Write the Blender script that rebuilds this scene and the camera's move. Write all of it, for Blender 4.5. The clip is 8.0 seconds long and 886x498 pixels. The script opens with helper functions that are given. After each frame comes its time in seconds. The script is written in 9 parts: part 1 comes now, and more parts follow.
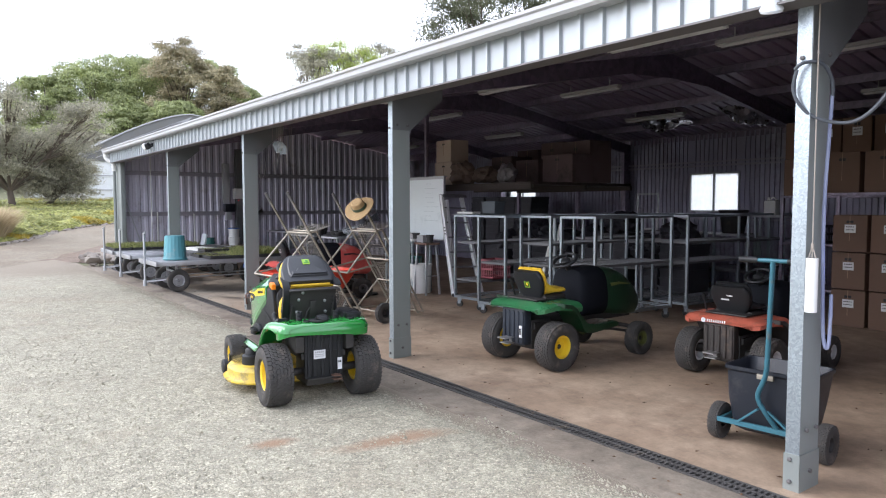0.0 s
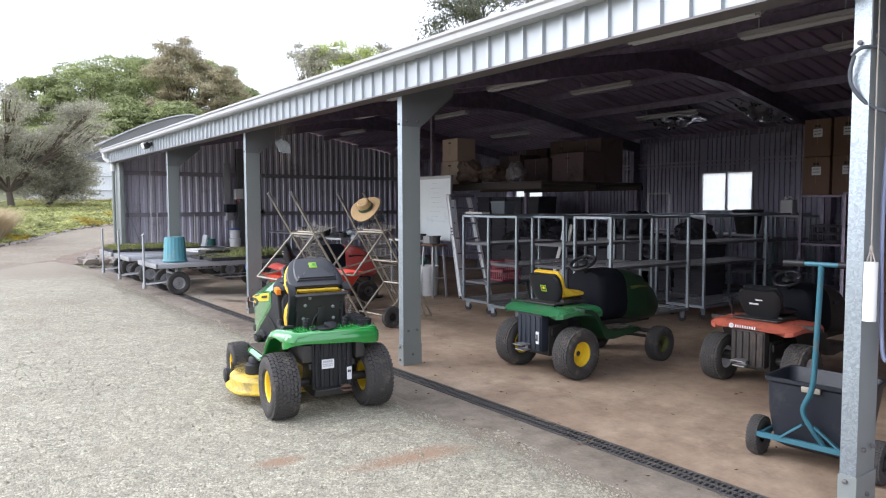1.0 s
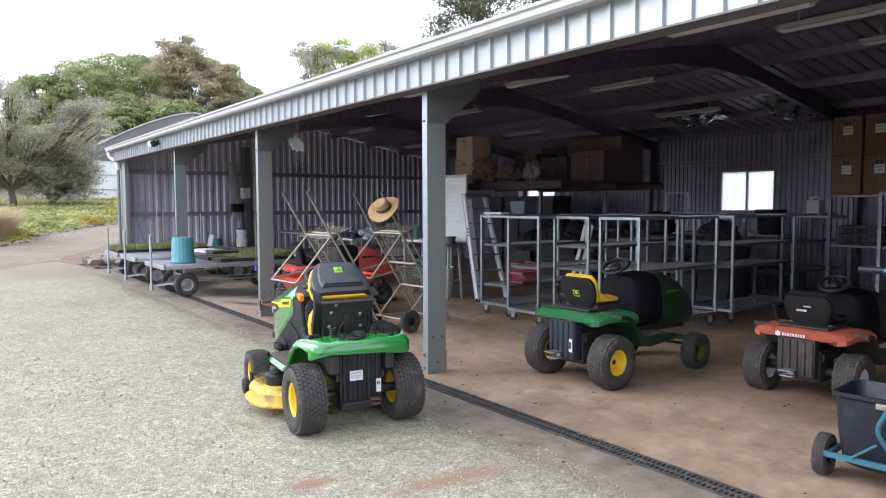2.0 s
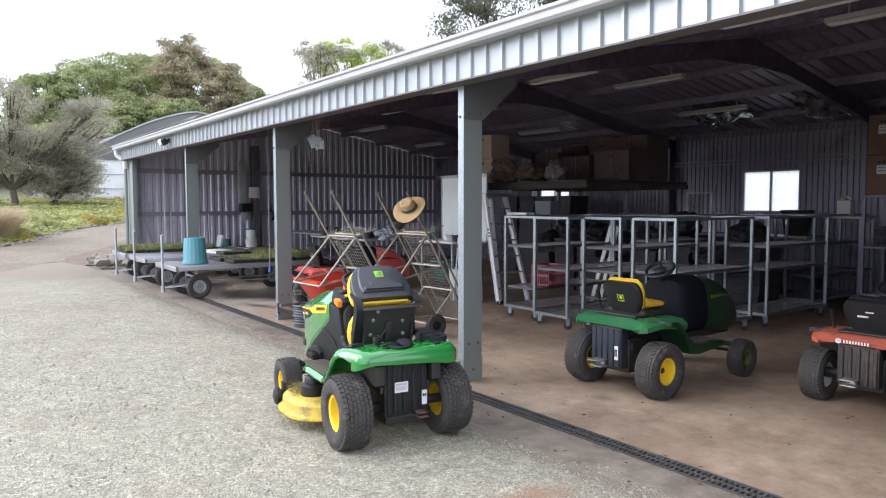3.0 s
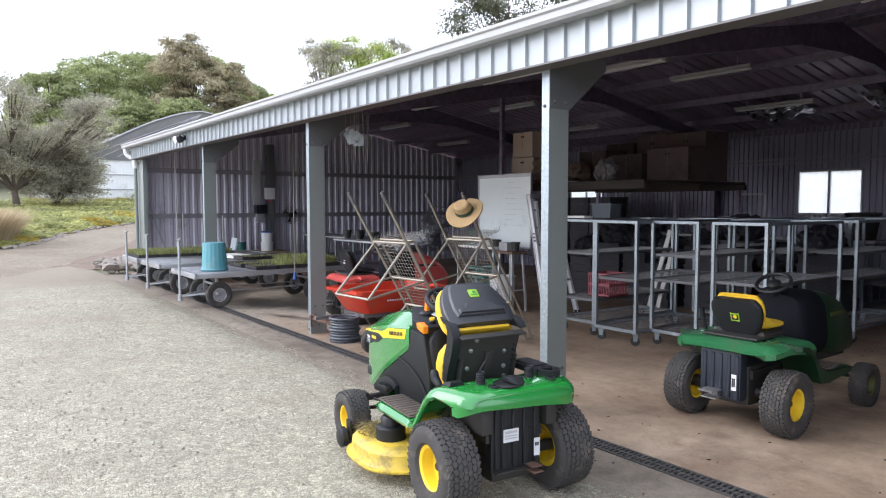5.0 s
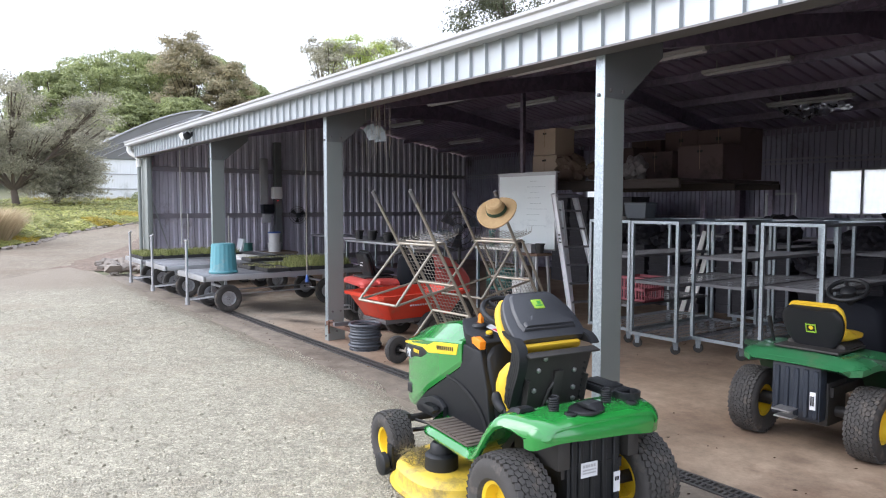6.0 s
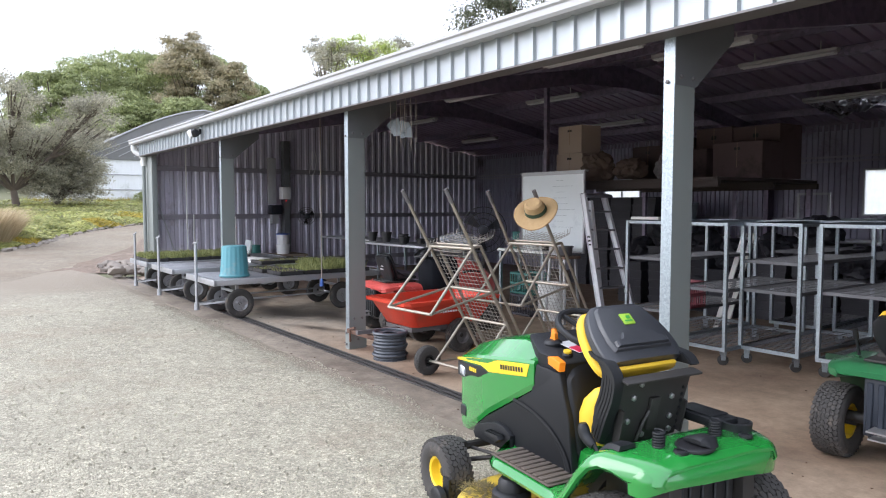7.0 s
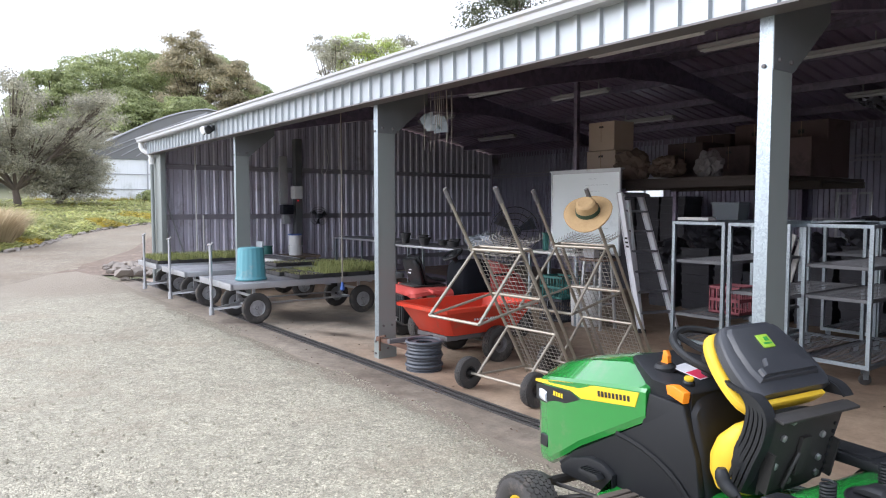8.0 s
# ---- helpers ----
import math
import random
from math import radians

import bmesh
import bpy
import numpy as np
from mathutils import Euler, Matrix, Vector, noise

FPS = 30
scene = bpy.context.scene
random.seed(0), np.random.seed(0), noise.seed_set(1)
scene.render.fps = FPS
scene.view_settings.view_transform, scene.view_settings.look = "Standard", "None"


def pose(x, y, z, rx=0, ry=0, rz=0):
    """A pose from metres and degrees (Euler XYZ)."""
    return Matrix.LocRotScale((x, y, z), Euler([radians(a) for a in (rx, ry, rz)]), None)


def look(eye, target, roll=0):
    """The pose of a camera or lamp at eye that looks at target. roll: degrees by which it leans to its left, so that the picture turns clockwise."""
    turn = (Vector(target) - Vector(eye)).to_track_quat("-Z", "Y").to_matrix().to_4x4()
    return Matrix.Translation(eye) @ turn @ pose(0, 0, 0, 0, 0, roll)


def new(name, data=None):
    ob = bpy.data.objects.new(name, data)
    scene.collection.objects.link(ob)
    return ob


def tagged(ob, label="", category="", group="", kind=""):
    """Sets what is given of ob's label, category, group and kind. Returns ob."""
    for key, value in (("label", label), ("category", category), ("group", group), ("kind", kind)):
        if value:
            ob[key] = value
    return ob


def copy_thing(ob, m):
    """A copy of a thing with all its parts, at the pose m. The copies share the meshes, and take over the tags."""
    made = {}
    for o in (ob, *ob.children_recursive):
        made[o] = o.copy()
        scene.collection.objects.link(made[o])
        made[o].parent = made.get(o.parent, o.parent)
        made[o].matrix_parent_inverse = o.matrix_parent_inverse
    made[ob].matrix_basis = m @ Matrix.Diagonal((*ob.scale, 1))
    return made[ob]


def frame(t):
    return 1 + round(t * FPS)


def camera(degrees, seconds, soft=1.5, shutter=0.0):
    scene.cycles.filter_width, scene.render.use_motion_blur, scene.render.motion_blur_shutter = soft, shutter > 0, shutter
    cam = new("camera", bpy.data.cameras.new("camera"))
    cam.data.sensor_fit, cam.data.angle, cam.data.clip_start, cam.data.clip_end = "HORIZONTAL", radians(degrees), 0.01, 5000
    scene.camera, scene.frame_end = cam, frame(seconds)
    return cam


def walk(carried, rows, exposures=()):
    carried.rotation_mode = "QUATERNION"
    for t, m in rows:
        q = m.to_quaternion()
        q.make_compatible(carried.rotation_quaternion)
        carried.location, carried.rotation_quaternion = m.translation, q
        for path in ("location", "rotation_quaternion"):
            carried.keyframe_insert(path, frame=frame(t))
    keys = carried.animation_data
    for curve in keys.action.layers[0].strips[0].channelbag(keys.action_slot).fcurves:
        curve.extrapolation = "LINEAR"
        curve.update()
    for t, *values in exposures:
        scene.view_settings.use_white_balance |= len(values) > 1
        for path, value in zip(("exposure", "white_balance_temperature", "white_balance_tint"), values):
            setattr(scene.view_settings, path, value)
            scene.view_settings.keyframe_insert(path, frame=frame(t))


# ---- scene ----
cam = camera(65.0, 8.0, soft=1.1)
# seconds, eye, target, roll
PATH = [
    (0, (1.86, -3.629, 1.525), (0.25, -2.45, 1.397), -0.1),
    (0.5, (1.713, -3.574, 1.521), (0.103, -2.394, 1.393), -0.2),
    (1, (1.545, -3.533, 1.521), (-0.066, -2.355, 1.394), -0.2),
    (1.5, (1.359, -3.514, 1.534), (-0.254, -2.339, 1.404), -0.2),
    (3, (0.745, -3.627, 1.541), (-0.867, -2.45, 1.41), -0.1),
    (3.5, (0.515, -3.64, 1.546), (-1.097, -2.463, 1.415), -0.1),
    (4, (0.269, -3.658, 1.542), (-1.343, -2.481, 1.412), -0.1),
    (4.5, (0.001, -3.642, 1.56), (-1.611, -2.465, 1.431), -0.1),
    (6, (-0.826, -3.58, 1.549), (-2.437, -2.401, 1.421), -0.0),
    (6.5, (-1.097, -3.566, 1.541), (-2.707, -2.387, 1.415), -0.0),
    (7, (-1.386, -3.549, 1.539), (-2.997, -2.369, 1.414), -0.0),
    (7.5, (-1.661, -3.544, 1.543), (-3.272, -2.365, 1.418), 0.0),
    (8, (-1.971, -3.56, 1.541), (-3.582, -2.381, 1.415), -0.0),
]
walk(cam, [(t, look(eye, target, roll)) for t, eye, target, roll in PATH], exposures=[(0.0, 0.77, 5800, 14), (8.0, 0.77, 5800, 14)])

# ---- sky, sun ----
SUN_ELEVATION, SUN_AZIMUTH = radians(33), radians(212)
world = bpy.data.worlds.new("overcast_sky")
scene.world = world
world.use_nodes = True
wn, wl = world.node_tree.nodes, world.node_tree.links
wn.clear()
sky = wn.new("ShaderNodeTexSky")
sky.sky_type, sky.sun_disc = "NISHITA", False
sky.sun_elevation, sky.sun_rotation = SUN_ELEVATION, SUN_AZIMUTH
sky.dust_density, sky.air_density = 4.0, 1.5
haze = wn.new("ShaderNodeMixRGB")
haze.inputs["Fac"].default_value = 0.8
haze.inputs["Color2"].default_value = (12.5, 12.6, 13.0, 1)
background = wn.new("ShaderNodeBackground")
background.inputs["Strength"].default_value = 0.115
sky_out = wn.new("ShaderNodeOutputWorld")
wl.new(sky.outputs["Color"], haze.inputs["Color1"])
wl.new(haze.outputs["Color"], background.inputs["Color"])
wl.new(background.outputs["Background"], sky_out.inputs["Surface"])

sun_data = bpy.data.lights.new("sun", "SUN")
sun_data.energy, sun_data.angle, sun_data.color = 1.6, radians(50), (1.0, 0.96, 0.9)
sun = new("sun", sun_data)
sun_way = Vector((math.sin(SUN_AZIMUTH) * math.cos(SUN_ELEVATION), math.cos(SUN_AZIMUTH) * math.cos(SUN_ELEVATION), math.sin(SUN_ELEVATION)))
sun.matrix_world = look(sun_way * 60, (0, 0, 0))

# ---- materials ----
def material(name, colour, rough=0.6, metal=0.0, second=None, scale=3.0, detail=6.0, amount=0.5, bump=0.0, bump_scale=60.0,
             rough_spread=0.1, coat=0.0, per_object=0.0, specular=0.5, dirt=None, dirt_scale=1.2, dirt_amount=0.0, stretch=(1, 1, 1)):
    """A surface with a large and a small scale of change, and a fine relief."""
    m = bpy.data.materials.new(name)
    m.use_nodes = True
    nodes, links = m.node_tree.nodes, m.node_tree.links
    shader = nodes["Principled BSDF"]
    coords = nodes.new("ShaderNodeTexCoord")
    mapping = nodes.new("ShaderNodeMapping")
    mapping.inputs["Scale"].default_value = stretch
    links.new(coords.outputs["Object"], mapping.inputs["Vector"])
    second = second or tuple(c * 0.75 for c in colour)
    big = nodes.new("ShaderNodeTexNoise")
    big.inputs["Scale"].default_value, big.inputs["Detail"].default_value, big.inputs["Roughness"].default_value = scale, detail, 0.65
    links.new(mapping.outputs["Vector"], big.inputs["Vector"])
    ramp = nodes.new("ShaderNodeValToRGB")
    ramp.color_ramp.elements[0].position, ramp.color_ramp.elements[1].position = 0.5 - 0.25 / max(amount, 0.2), 0.5 + 0.25 / max(amount, 0.2)
    ramp.color_ramp.elements[0].position = max(0.0, ramp.color_ramp.elements[0].position)
    ramp.color_ramp.elements[1].position = min(1.0, ramp.color_ramp.elements[1].position)
    ramp.color_ramp.elements[0].color, ramp.color_ramp.elements[1].color = (*second, 1), (*colour, 1)
    links.new(big.outputs["Fac"], ramp.inputs["Fac"])
    last = ramp.outputs["Color"]
    if dirt:
        stain = nodes.new("ShaderNodeTexNoise")
        stain.inputs["Scale"].default_value, stain.inputs["Detail"].default_value, stain.inputs["Roughness"].default_value = dirt_scale, 8.0, 0.7
        links.new(coords.outputs["Object"], stain.inputs["Vector"])
        edge = nodes.new("ShaderNodeMapRange")
        edge.inputs["From Min"].default_value, edge.inputs["From Max"].default_value = 0.62 - 0.3 * dirt_amount, 0.8 - 0.3 * dirt_amount
        links.new(stain.outputs["Fac"], edge.inputs["Value"])
        mix = nodes.new("ShaderNodeMixRGB")
        mix.inputs["Color2"].default_value = (*dirt, 1)
        links.new(edge.outputs["Result"], mix.inputs["Fac"])
        links.new(last, mix.inputs["Color1"])
        last = mix.outputs["Color"]
    if per_object:
        info = nodes.new("ShaderNodeObjectInfo")
        spread = nodes.new("ShaderNodeMapRange")
        spread.inputs["To Min"].default_value, spread.inputs["To Max"].default_value = 1 - per_object, 1 + per_object
        links.new(info.outputs["Random"], spread.inputs["Value"])
        tone = nodes.new("ShaderNodeHueSaturation")
        links.new(spread.outputs["Result"], tone.inputs["Value"])
        links.new(last, tone.inputs["Color"])
        last = tone.outputs["Color"]
    links.new(last, shader.inputs["Base Color"])
    fine = nodes.new("ShaderNodeTexNoise")
    fine.inputs["Scale"].default_value, fine.inputs["Detail"].default_value = bump_scale, 4.0
    links.new(mapping.outputs["Vector"], fine.inputs["Vector"])
    gloss = nodes.new("ShaderNodeMapRange")
    gloss.inputs["To Min"].default_value, gloss.inputs["To Max"].default_value = max(0.03, rough - rough_spread), min(1.0, rough + rough_spread)
    links.new(big.outputs["Fac"], gloss.inputs["Value"])
    links.new(gloss.outputs["Result"], shader.inputs["Roughness"])
    shader.inputs["Metallic"].default_value = metal
    shader.inputs["Coat Weight"].default_value = coat
    shader.inputs["Specular IOR Level"].default_value = specular
    if bump:
        relief = nodes.new("ShaderNodeBump")
        relief.inputs["Strength"].default_value, relief.inputs["Distance"].default_value = min(1.0, bump * 4), 0.01
        links.new(fine.outputs["Fac"], relief.inputs["Height"])
        links.new(relief.outputs["Normal"], shader.inputs["Normal"])
    return m


def galvanised(name, light, dark, rough=0.42, spangle=45.0):
    """Zinc-coated steel with its crystal spangle."""
    m = material(name, light, rough, 0.85, dark, scale=1.5, bump=0.02, bump_scale=90)
    nodes, links = m.node_tree.nodes, m.node_tree.links
    cells = nodes.new("ShaderNodeTexVoronoi")
    cells.inputs["Scale"].default_value = spangle
    coords = nodes.new("ShaderNodeTexCoord")
    warp = nodes.new("ShaderNodeTexNoise")
    warp.inputs["Scale"].default_value = 12
    links.new(coords.outputs["Object"], warp.inputs["Vector"])
    add = nodes.new("ShaderNodeMixRGB")
    add.inputs["Fac"].default_value = 0.08
    links.new(coords.outputs["Object"], add.inputs["Color1"])
    links.new(warp.outputs["Color"], add.inputs["Color2"])
    links.new(add.outputs["Color"], cells.inputs["Vector"])
    grey = nodes.new("ShaderNodeRGBToBW")
    links.new(cells.outputs["Color"], grey.inputs["Color"])
    tone = nodes.new("ShaderNodeMapRange")
    tone.inputs["To Min"].default_value, tone.inputs["To Max"].default_value = 0.72, 1.12
    links.new(grey.outputs["Val"], tone.inputs["Value"])
    shader = nodes["Principled BSDF"]
    base = shader.inputs["Base Color"].links[0].from_socket
    mult = nodes.new("ShaderNodeMixRGB")
    mult.blend_type = "MULTIPLY"
    mult.inputs["Fac"].default_value = 1.0
    links.new(base, mult.inputs["Color1"])
    links.new(tone.outputs["Result"], mult.inputs["Color2"])
    links.new(mult.outputs["Color"], shader.inputs["Base Color"])
    return m


def gravel_material(name, light, dark, brown, stone=70.0, brown_amount=0.35):
    """Fine crushed stone rolled into the ground, with washed-in earth."""
    m = material(name, light, 0.95, 0.0, dark, scale=0.7, amount=0.8, rough_spread=0.04)
    nodes, links = m.node_tree.nodes, m.node_tree.links
    shader = nodes["Principled BSDF"]
    coords = nodes.new("ShaderNodeTexCoord")
    cells = nodes.new("ShaderNodeTexVoronoi")
    cells.inputs["Scale"].default_value = stone
    links.new(coords.outputs["Object"], cells.inputs["Vector"])
    grey = nodes.new("ShaderNodeRGBToBW")
    links.new(cells.outputs["Color"], grey.inputs["Color"])
    tone = nodes.new("ShaderNodeMapRange")
    tone.inputs["To Min"].default_value, tone.inputs["To Max"].default_value = 0.38, 1.55
    links.new(grey.outputs["Val"], tone.inputs["Value"])
    mult = nodes.new("ShaderNodeMixRGB")
    mult.blend_type = "MULTIPLY"
    mult.inputs["Fac"].default_value = 0.6
    links.new(shader.inputs["Base Color"].links[0].from_socket, mult.inputs["Color1"])
    links.new(tone.outputs["Result"], mult.inputs["Color2"])
    mid = nodes.new("ShaderNodeTexNoise")
    mid.inputs["Scale"].default_value, mid.inputs["Detail"].default_value, mid.inputs["Roughness"].default_value = 9, 10, 0.75
    links.new(coords.outputs["Object"], mid.inputs["Vector"])
    mid_tone = nodes.new("ShaderNodeMapRange")
    mid_tone.inputs["From Min"].default_value, mid_tone.inputs["From Max"].default_value = 0.3, 0.7
    mid_tone.inputs["To Min"].default_value, mid_tone.inputs["To Max"].default_value = 0.72, 1.22
    links.new(mid.outputs["Fac"], mid_tone.inputs["Value"])
    fleck = nodes.new("ShaderNodeTexVoronoi")
    fleck.inputs["Scale"].default_value = stone * 0.7
    links.new(coords.outputs["Object"], fleck.inputs["Vector"])
    fleck_grey = nodes.new("ShaderNodeRGBToBW")
    links.new(fleck.outputs["Color"], fleck_grey.inputs["Color"])
    fleck_tone = nodes.new("ShaderNodeMapRange")
    fleck_tone.inputs["From Min"].default_value, fleck_tone.inputs["From Max"].default_value = 0.68, 0.75
    fleck_tone.inputs["To Min"].default_value, fleck_tone.inputs["To Max"].default_value = 1.0, 1.35
    links.new(fleck_grey.outputs["Val"], fleck_tone.inputs["Value"])
    chip = nodes.new("ShaderNodeTexVoronoi")
    chip.inputs["Scale"].default_value = stone * 0.36
    links.new(coords.outputs["Object"], chip.inputs["Vector"])
    chip_grey = nodes.new("ShaderNodeRGBToBW")
    links.new(chip.outputs["Color"], chip_grey.inputs["Color"])
    chip_tone = nodes.new("ShaderNodeMapRange")
    chip_tone.inputs["From Min"].default_value, chip_tone.inputs["From Max"].default_value = 0.2, 0.8
    chip_tone.inputs["To Min"].default_value, chip_tone.inputs["To Max"].default_value = 0.84, 1.13
    links.new(chip_grey.outputs["Val"], chip_tone.inputs["Value"])
    for tone_out in (mid_tone, fleck_tone, chip_tone):
        again = nodes.new("ShaderNodeMixRGB")
        again.blend_type = "MULTIPLY"
        again.inputs["Fac"].default_value = 1.0
        links.new(mult.outputs["Color"], again.inputs["Color1"])
        links.new(tone_out.outputs["Result"], again.inputs["Color2"])
        mult = again
    earth = nodes.new("ShaderNodeTexNoise")
    earth.inputs["Scale"].default_value, earth.inputs["Detail"].default_value, earth.inputs["Roughness"].default_value = 0.45, 9, 0.72
    links.new(coords.outputs["Object"], earth.inputs["Vector"])
    edge = nodes.new("ShaderNodeMapRange")
    edge.inputs["From Min"].default_value, edge.inputs["From Max"].default_value = 0.68 - 0.4 * brown_amount, 0.86 - 0.3 * brown_amount
    edge.inputs["To Max"].default_value = 0.8
    links.new(earth.outputs["Fac"], edge.inputs["Value"])
    mix = nodes.new("ShaderNodeMixRGB")
    mix.inputs["Color2"].default_value = (*brown, 1)
    links.new(edge.outputs["Result"], mix.inputs["Fac"])
    links.new(mult.outputs["Color"], mix.inputs["Color1"])
    links.new(mix.outputs["Color"], shader.inputs["Base Color"])
    relief = nodes.new("ShaderNodeBump")
    relief.inputs["Strength"].default_value, relief.inputs["Distance"].default_value = 0.7, 0.014
    links.new(cells.outputs["Distance"], relief.inputs["Height"])
    relief.invert = True
    links.new(relief.outputs["Normal"], shader.inputs["Normal"])
    return m


def foliage(name, light, dark, rough=0.55):
    """Leaves: each one a little different from the next."""
    m = bpy.data.materials.new(name)
    m.use_nodes = True
    nodes, links = m.node_tree.nodes, m.node_tree.links
    shader = nodes["Principled BSDF"]
    geo = nodes.new("ShaderNodeNewGeometry")
    ramp = nodes.new("ShaderNodeValToRGB")
    ramp.color_ramp.elements[0].color, ramp.color_ramp.elements[1].color = (*dark, 1), (*light, 1)
    links.new(geo.outputs["Random Per Island"], ramp.inputs["Fac"])
    coords = nodes.new("ShaderNodeTexCoord")
    patch = nodes.new("ShaderNodeTexNoise")
    patch.inputs["Scale"].default_value, patch.inputs["Detail"].default_value = 0.5, 4
    links.new(coords.outputs["Object"], patch.inputs["Vector"])
    tone = nodes.new("ShaderNodeMapRange")
    tone.inputs["From Min"].default_value, tone.inputs["From Max"].default_value = 0.3, 0.7
    tone.inputs["To Min"].default_value, tone.inputs["To Max"].default_value = 0.7, 1.3
    links.new(patch.outputs["Fac"], tone.inputs["Value"])
    hue = nodes.new("ShaderNodeHueSaturation")
    links.new(ramp.outputs["Color"], hue.inputs["Color"])
    links.new(tone.outputs["Result"], hue.inputs["Value"])
    links.new(hue.outputs["Color"], shader.inputs["Base Color"])
    shader.inputs["Roughness"].default_value = rough
    through_leaf = nodes.new("ShaderNodeBsdfTranslucent")
    links.new(hue.outputs["Color"], through_leaf.inputs["Color"])
    both = nodes.new("ShaderNodeMixShader")
    both.inputs["Fac"].default_value = 0.4
    links.new(shader.outputs["BSDF"], both.inputs[1])
    links.new(through_leaf.outputs["BSDF"], both.inputs[2])
    links.new(both.outputs["Shader"], nodes["Material Output"].inputs["Surface"])
    return m


def spots(m, places, colour, rough=None, wobble=1.6, strength=0.85):
    """Stains of a given place and size (x, y, half length, half width, turn) with ragged edges."""
    nodes, links = m.node_tree.nodes, m.node_tree.links
    shader = nodes["Principled BSDF"]
    coords = nodes.new("ShaderNodeTexCoord")
    warp = nodes.new("ShaderNodeTexNoise")
    warp.inputs["Scale"].default_value, warp.inputs["Detail"].default_value, warp.inputs["Roughness"].default_value = wobble, 8, 0.7
    links.new(coords.outputs["Object"], warp.inputs["Vector"])
    for x, y, a, b, turn in places:
        mapping = nodes.new("ShaderNodeMapping")
        mapping.vector_type = "TEXTURE"
        mapping.inputs["Location"].default_value = (x, y, 0)
        mapping.inputs["Rotation"].default_value = (0, 0, radians(turn))
        mapping.inputs["Scale"].default_value = (a, b, 1000)
        links.new(coords.outputs["Object"], mapping.inputs["Vector"])
        length = nodes.new("ShaderNodeVectorMath")
        length.operation = "LENGTH"
        links.new(mapping.outputs["Vector"], length.inputs[0])
        total = nodes.new("ShaderNodeMath")
        total.operation = "MULTIPLY_ADD"
        links.new(warp.outputs["Fac"], total.inputs[0])
        total.inputs[1].default_value = 2.4
        links.new(length.outputs["Value"], total.inputs[2])
        edge = nodes.new("ShaderNodeMapRange")
        edge.inputs["From Min"].default_value, edge.inputs["From Max"].default_value = 1.5, 2.4
        edge.inputs["To Min"].default_value, edge.inputs["To Max"].default_value = strength, 0.0
        links.new(total.outputs["Value"], edge.inputs["Value"])
        mix = nodes.new("ShaderNodeMixRGB")
        mix.inputs["Color2"].default_value = (*colour, 1)
        links.new(edge.outputs["Result"], mix.inputs["Fac"])
        links.new(shader.inputs["Base Color"].links[0].from_socket, mix.inputs["Color1"])
        links.new(mix.outputs["Color"], shader.inputs["Base Color"])
        if rough is not None:
            wet = nodes.new("ShaderNodeMix")
            links.new(edge.outputs["Result"], wet.inputs[0])
            links.new(shader.inputs["Roughness"].links[0].from_socket, wet.inputs[2])
            wet.inputs[3].default_value = rough
            links.new(wet.outputs[0], shader.inputs["Roughness"])


def along(m, axis, x0, x1, colour, wobble=6.0, scale=0.6, most=1.0):
    """The surface passes into another colour along x or y, with a ragged border."""
    nodes, links = m.node_tree.nodes, m.node_tree.links
    shader = nodes["Principled BSDF"]
    coords = nodes.new("ShaderNodeTexCoord")
    parts = nodes.new("ShaderNodeSeparateXYZ")
    links.new(coords.outputs["Object"], parts.inputs["Vector"])
    warp = nodes.new("ShaderNodeTexNoise")
    warp.inputs["Scale"].default_value, warp.inputs["Detail"].default_value, warp.inputs["Roughness"].default_value = scale, 9, 0.7
    links.new(coords.outputs["Object"], warp.inputs["Vector"])
    total = nodes.new("ShaderNodeMath")
    total.operation = "MULTIPLY_ADD"
    links.new(warp.outputs["Fac"], total.inputs[0])
    total.inputs[1].default_value = wobble
    links.new(parts.outputs[axis], total.inputs[2])
    edge = nodes.new("ShaderNodeMapRange")
    edge.inputs["From Min"].default_value, edge.inputs["From Max"].default_value = x0 + wobble / 2, x1 + wobble / 2
    edge.inputs["To Max"].default_value = most
    links.new(total.outputs["Value"], edge.inputs["Value"])
    mix = nodes.new("ShaderNodeMixRGB")
    mix.inputs["Color2"].default_value = (*colour, 1)
    links.new(edge.outputs["Result"], mix.inputs["Fac"])
    links.new(shader.inputs["Base Color"].links[0].from_socket, mix.inputs["Color1"])
    links.new(mix.outputs["Color"], shader.inputs["Base Color"])


def mottle(m, scale, low, high, rough=0.75):
    """Breaks a surface up with one more scale of light and dark."""
    nodes, links = m.node_tree.nodes, m.node_tree.links
    shader = nodes["Principled BSDF"]
    coords = nodes.new("ShaderNodeTexCoord")
    grain = nodes.new("ShaderNodeTexNoise")
    grain.inputs["Scale"].default_value, grain.inputs["Detail"].default_value, grain.inputs["Roughness"].default_value = scale, 10, rough
    links.new(coords.outputs["Object"], grain.inputs["Vector"])
    tone = nodes.new("ShaderNodeMapRange")
    tone.inputs["From Min"].default_value, tone.inputs["From Max"].default_value = 0.33, 0.67
    tone.inputs["To Min"].default_value, tone.inputs["To Max"].default_value = low, high
    links.new(grain.outputs["Fac"], tone.inputs["Value"])
    mult = nodes.new("ShaderNodeMixRGB")
    mult.blend_type = "MULTIPLY"
    mult.inputs["Fac"].default_value = 1.0
    links.new(shader.inputs["Base Color"].links[0].from_socket, mult.inputs["Color1"])
    links.new(tone.outputs["Result"], mult.inputs["Color2"])
    links.new(mult.outputs["Color"], shader.inputs["Base Color"])


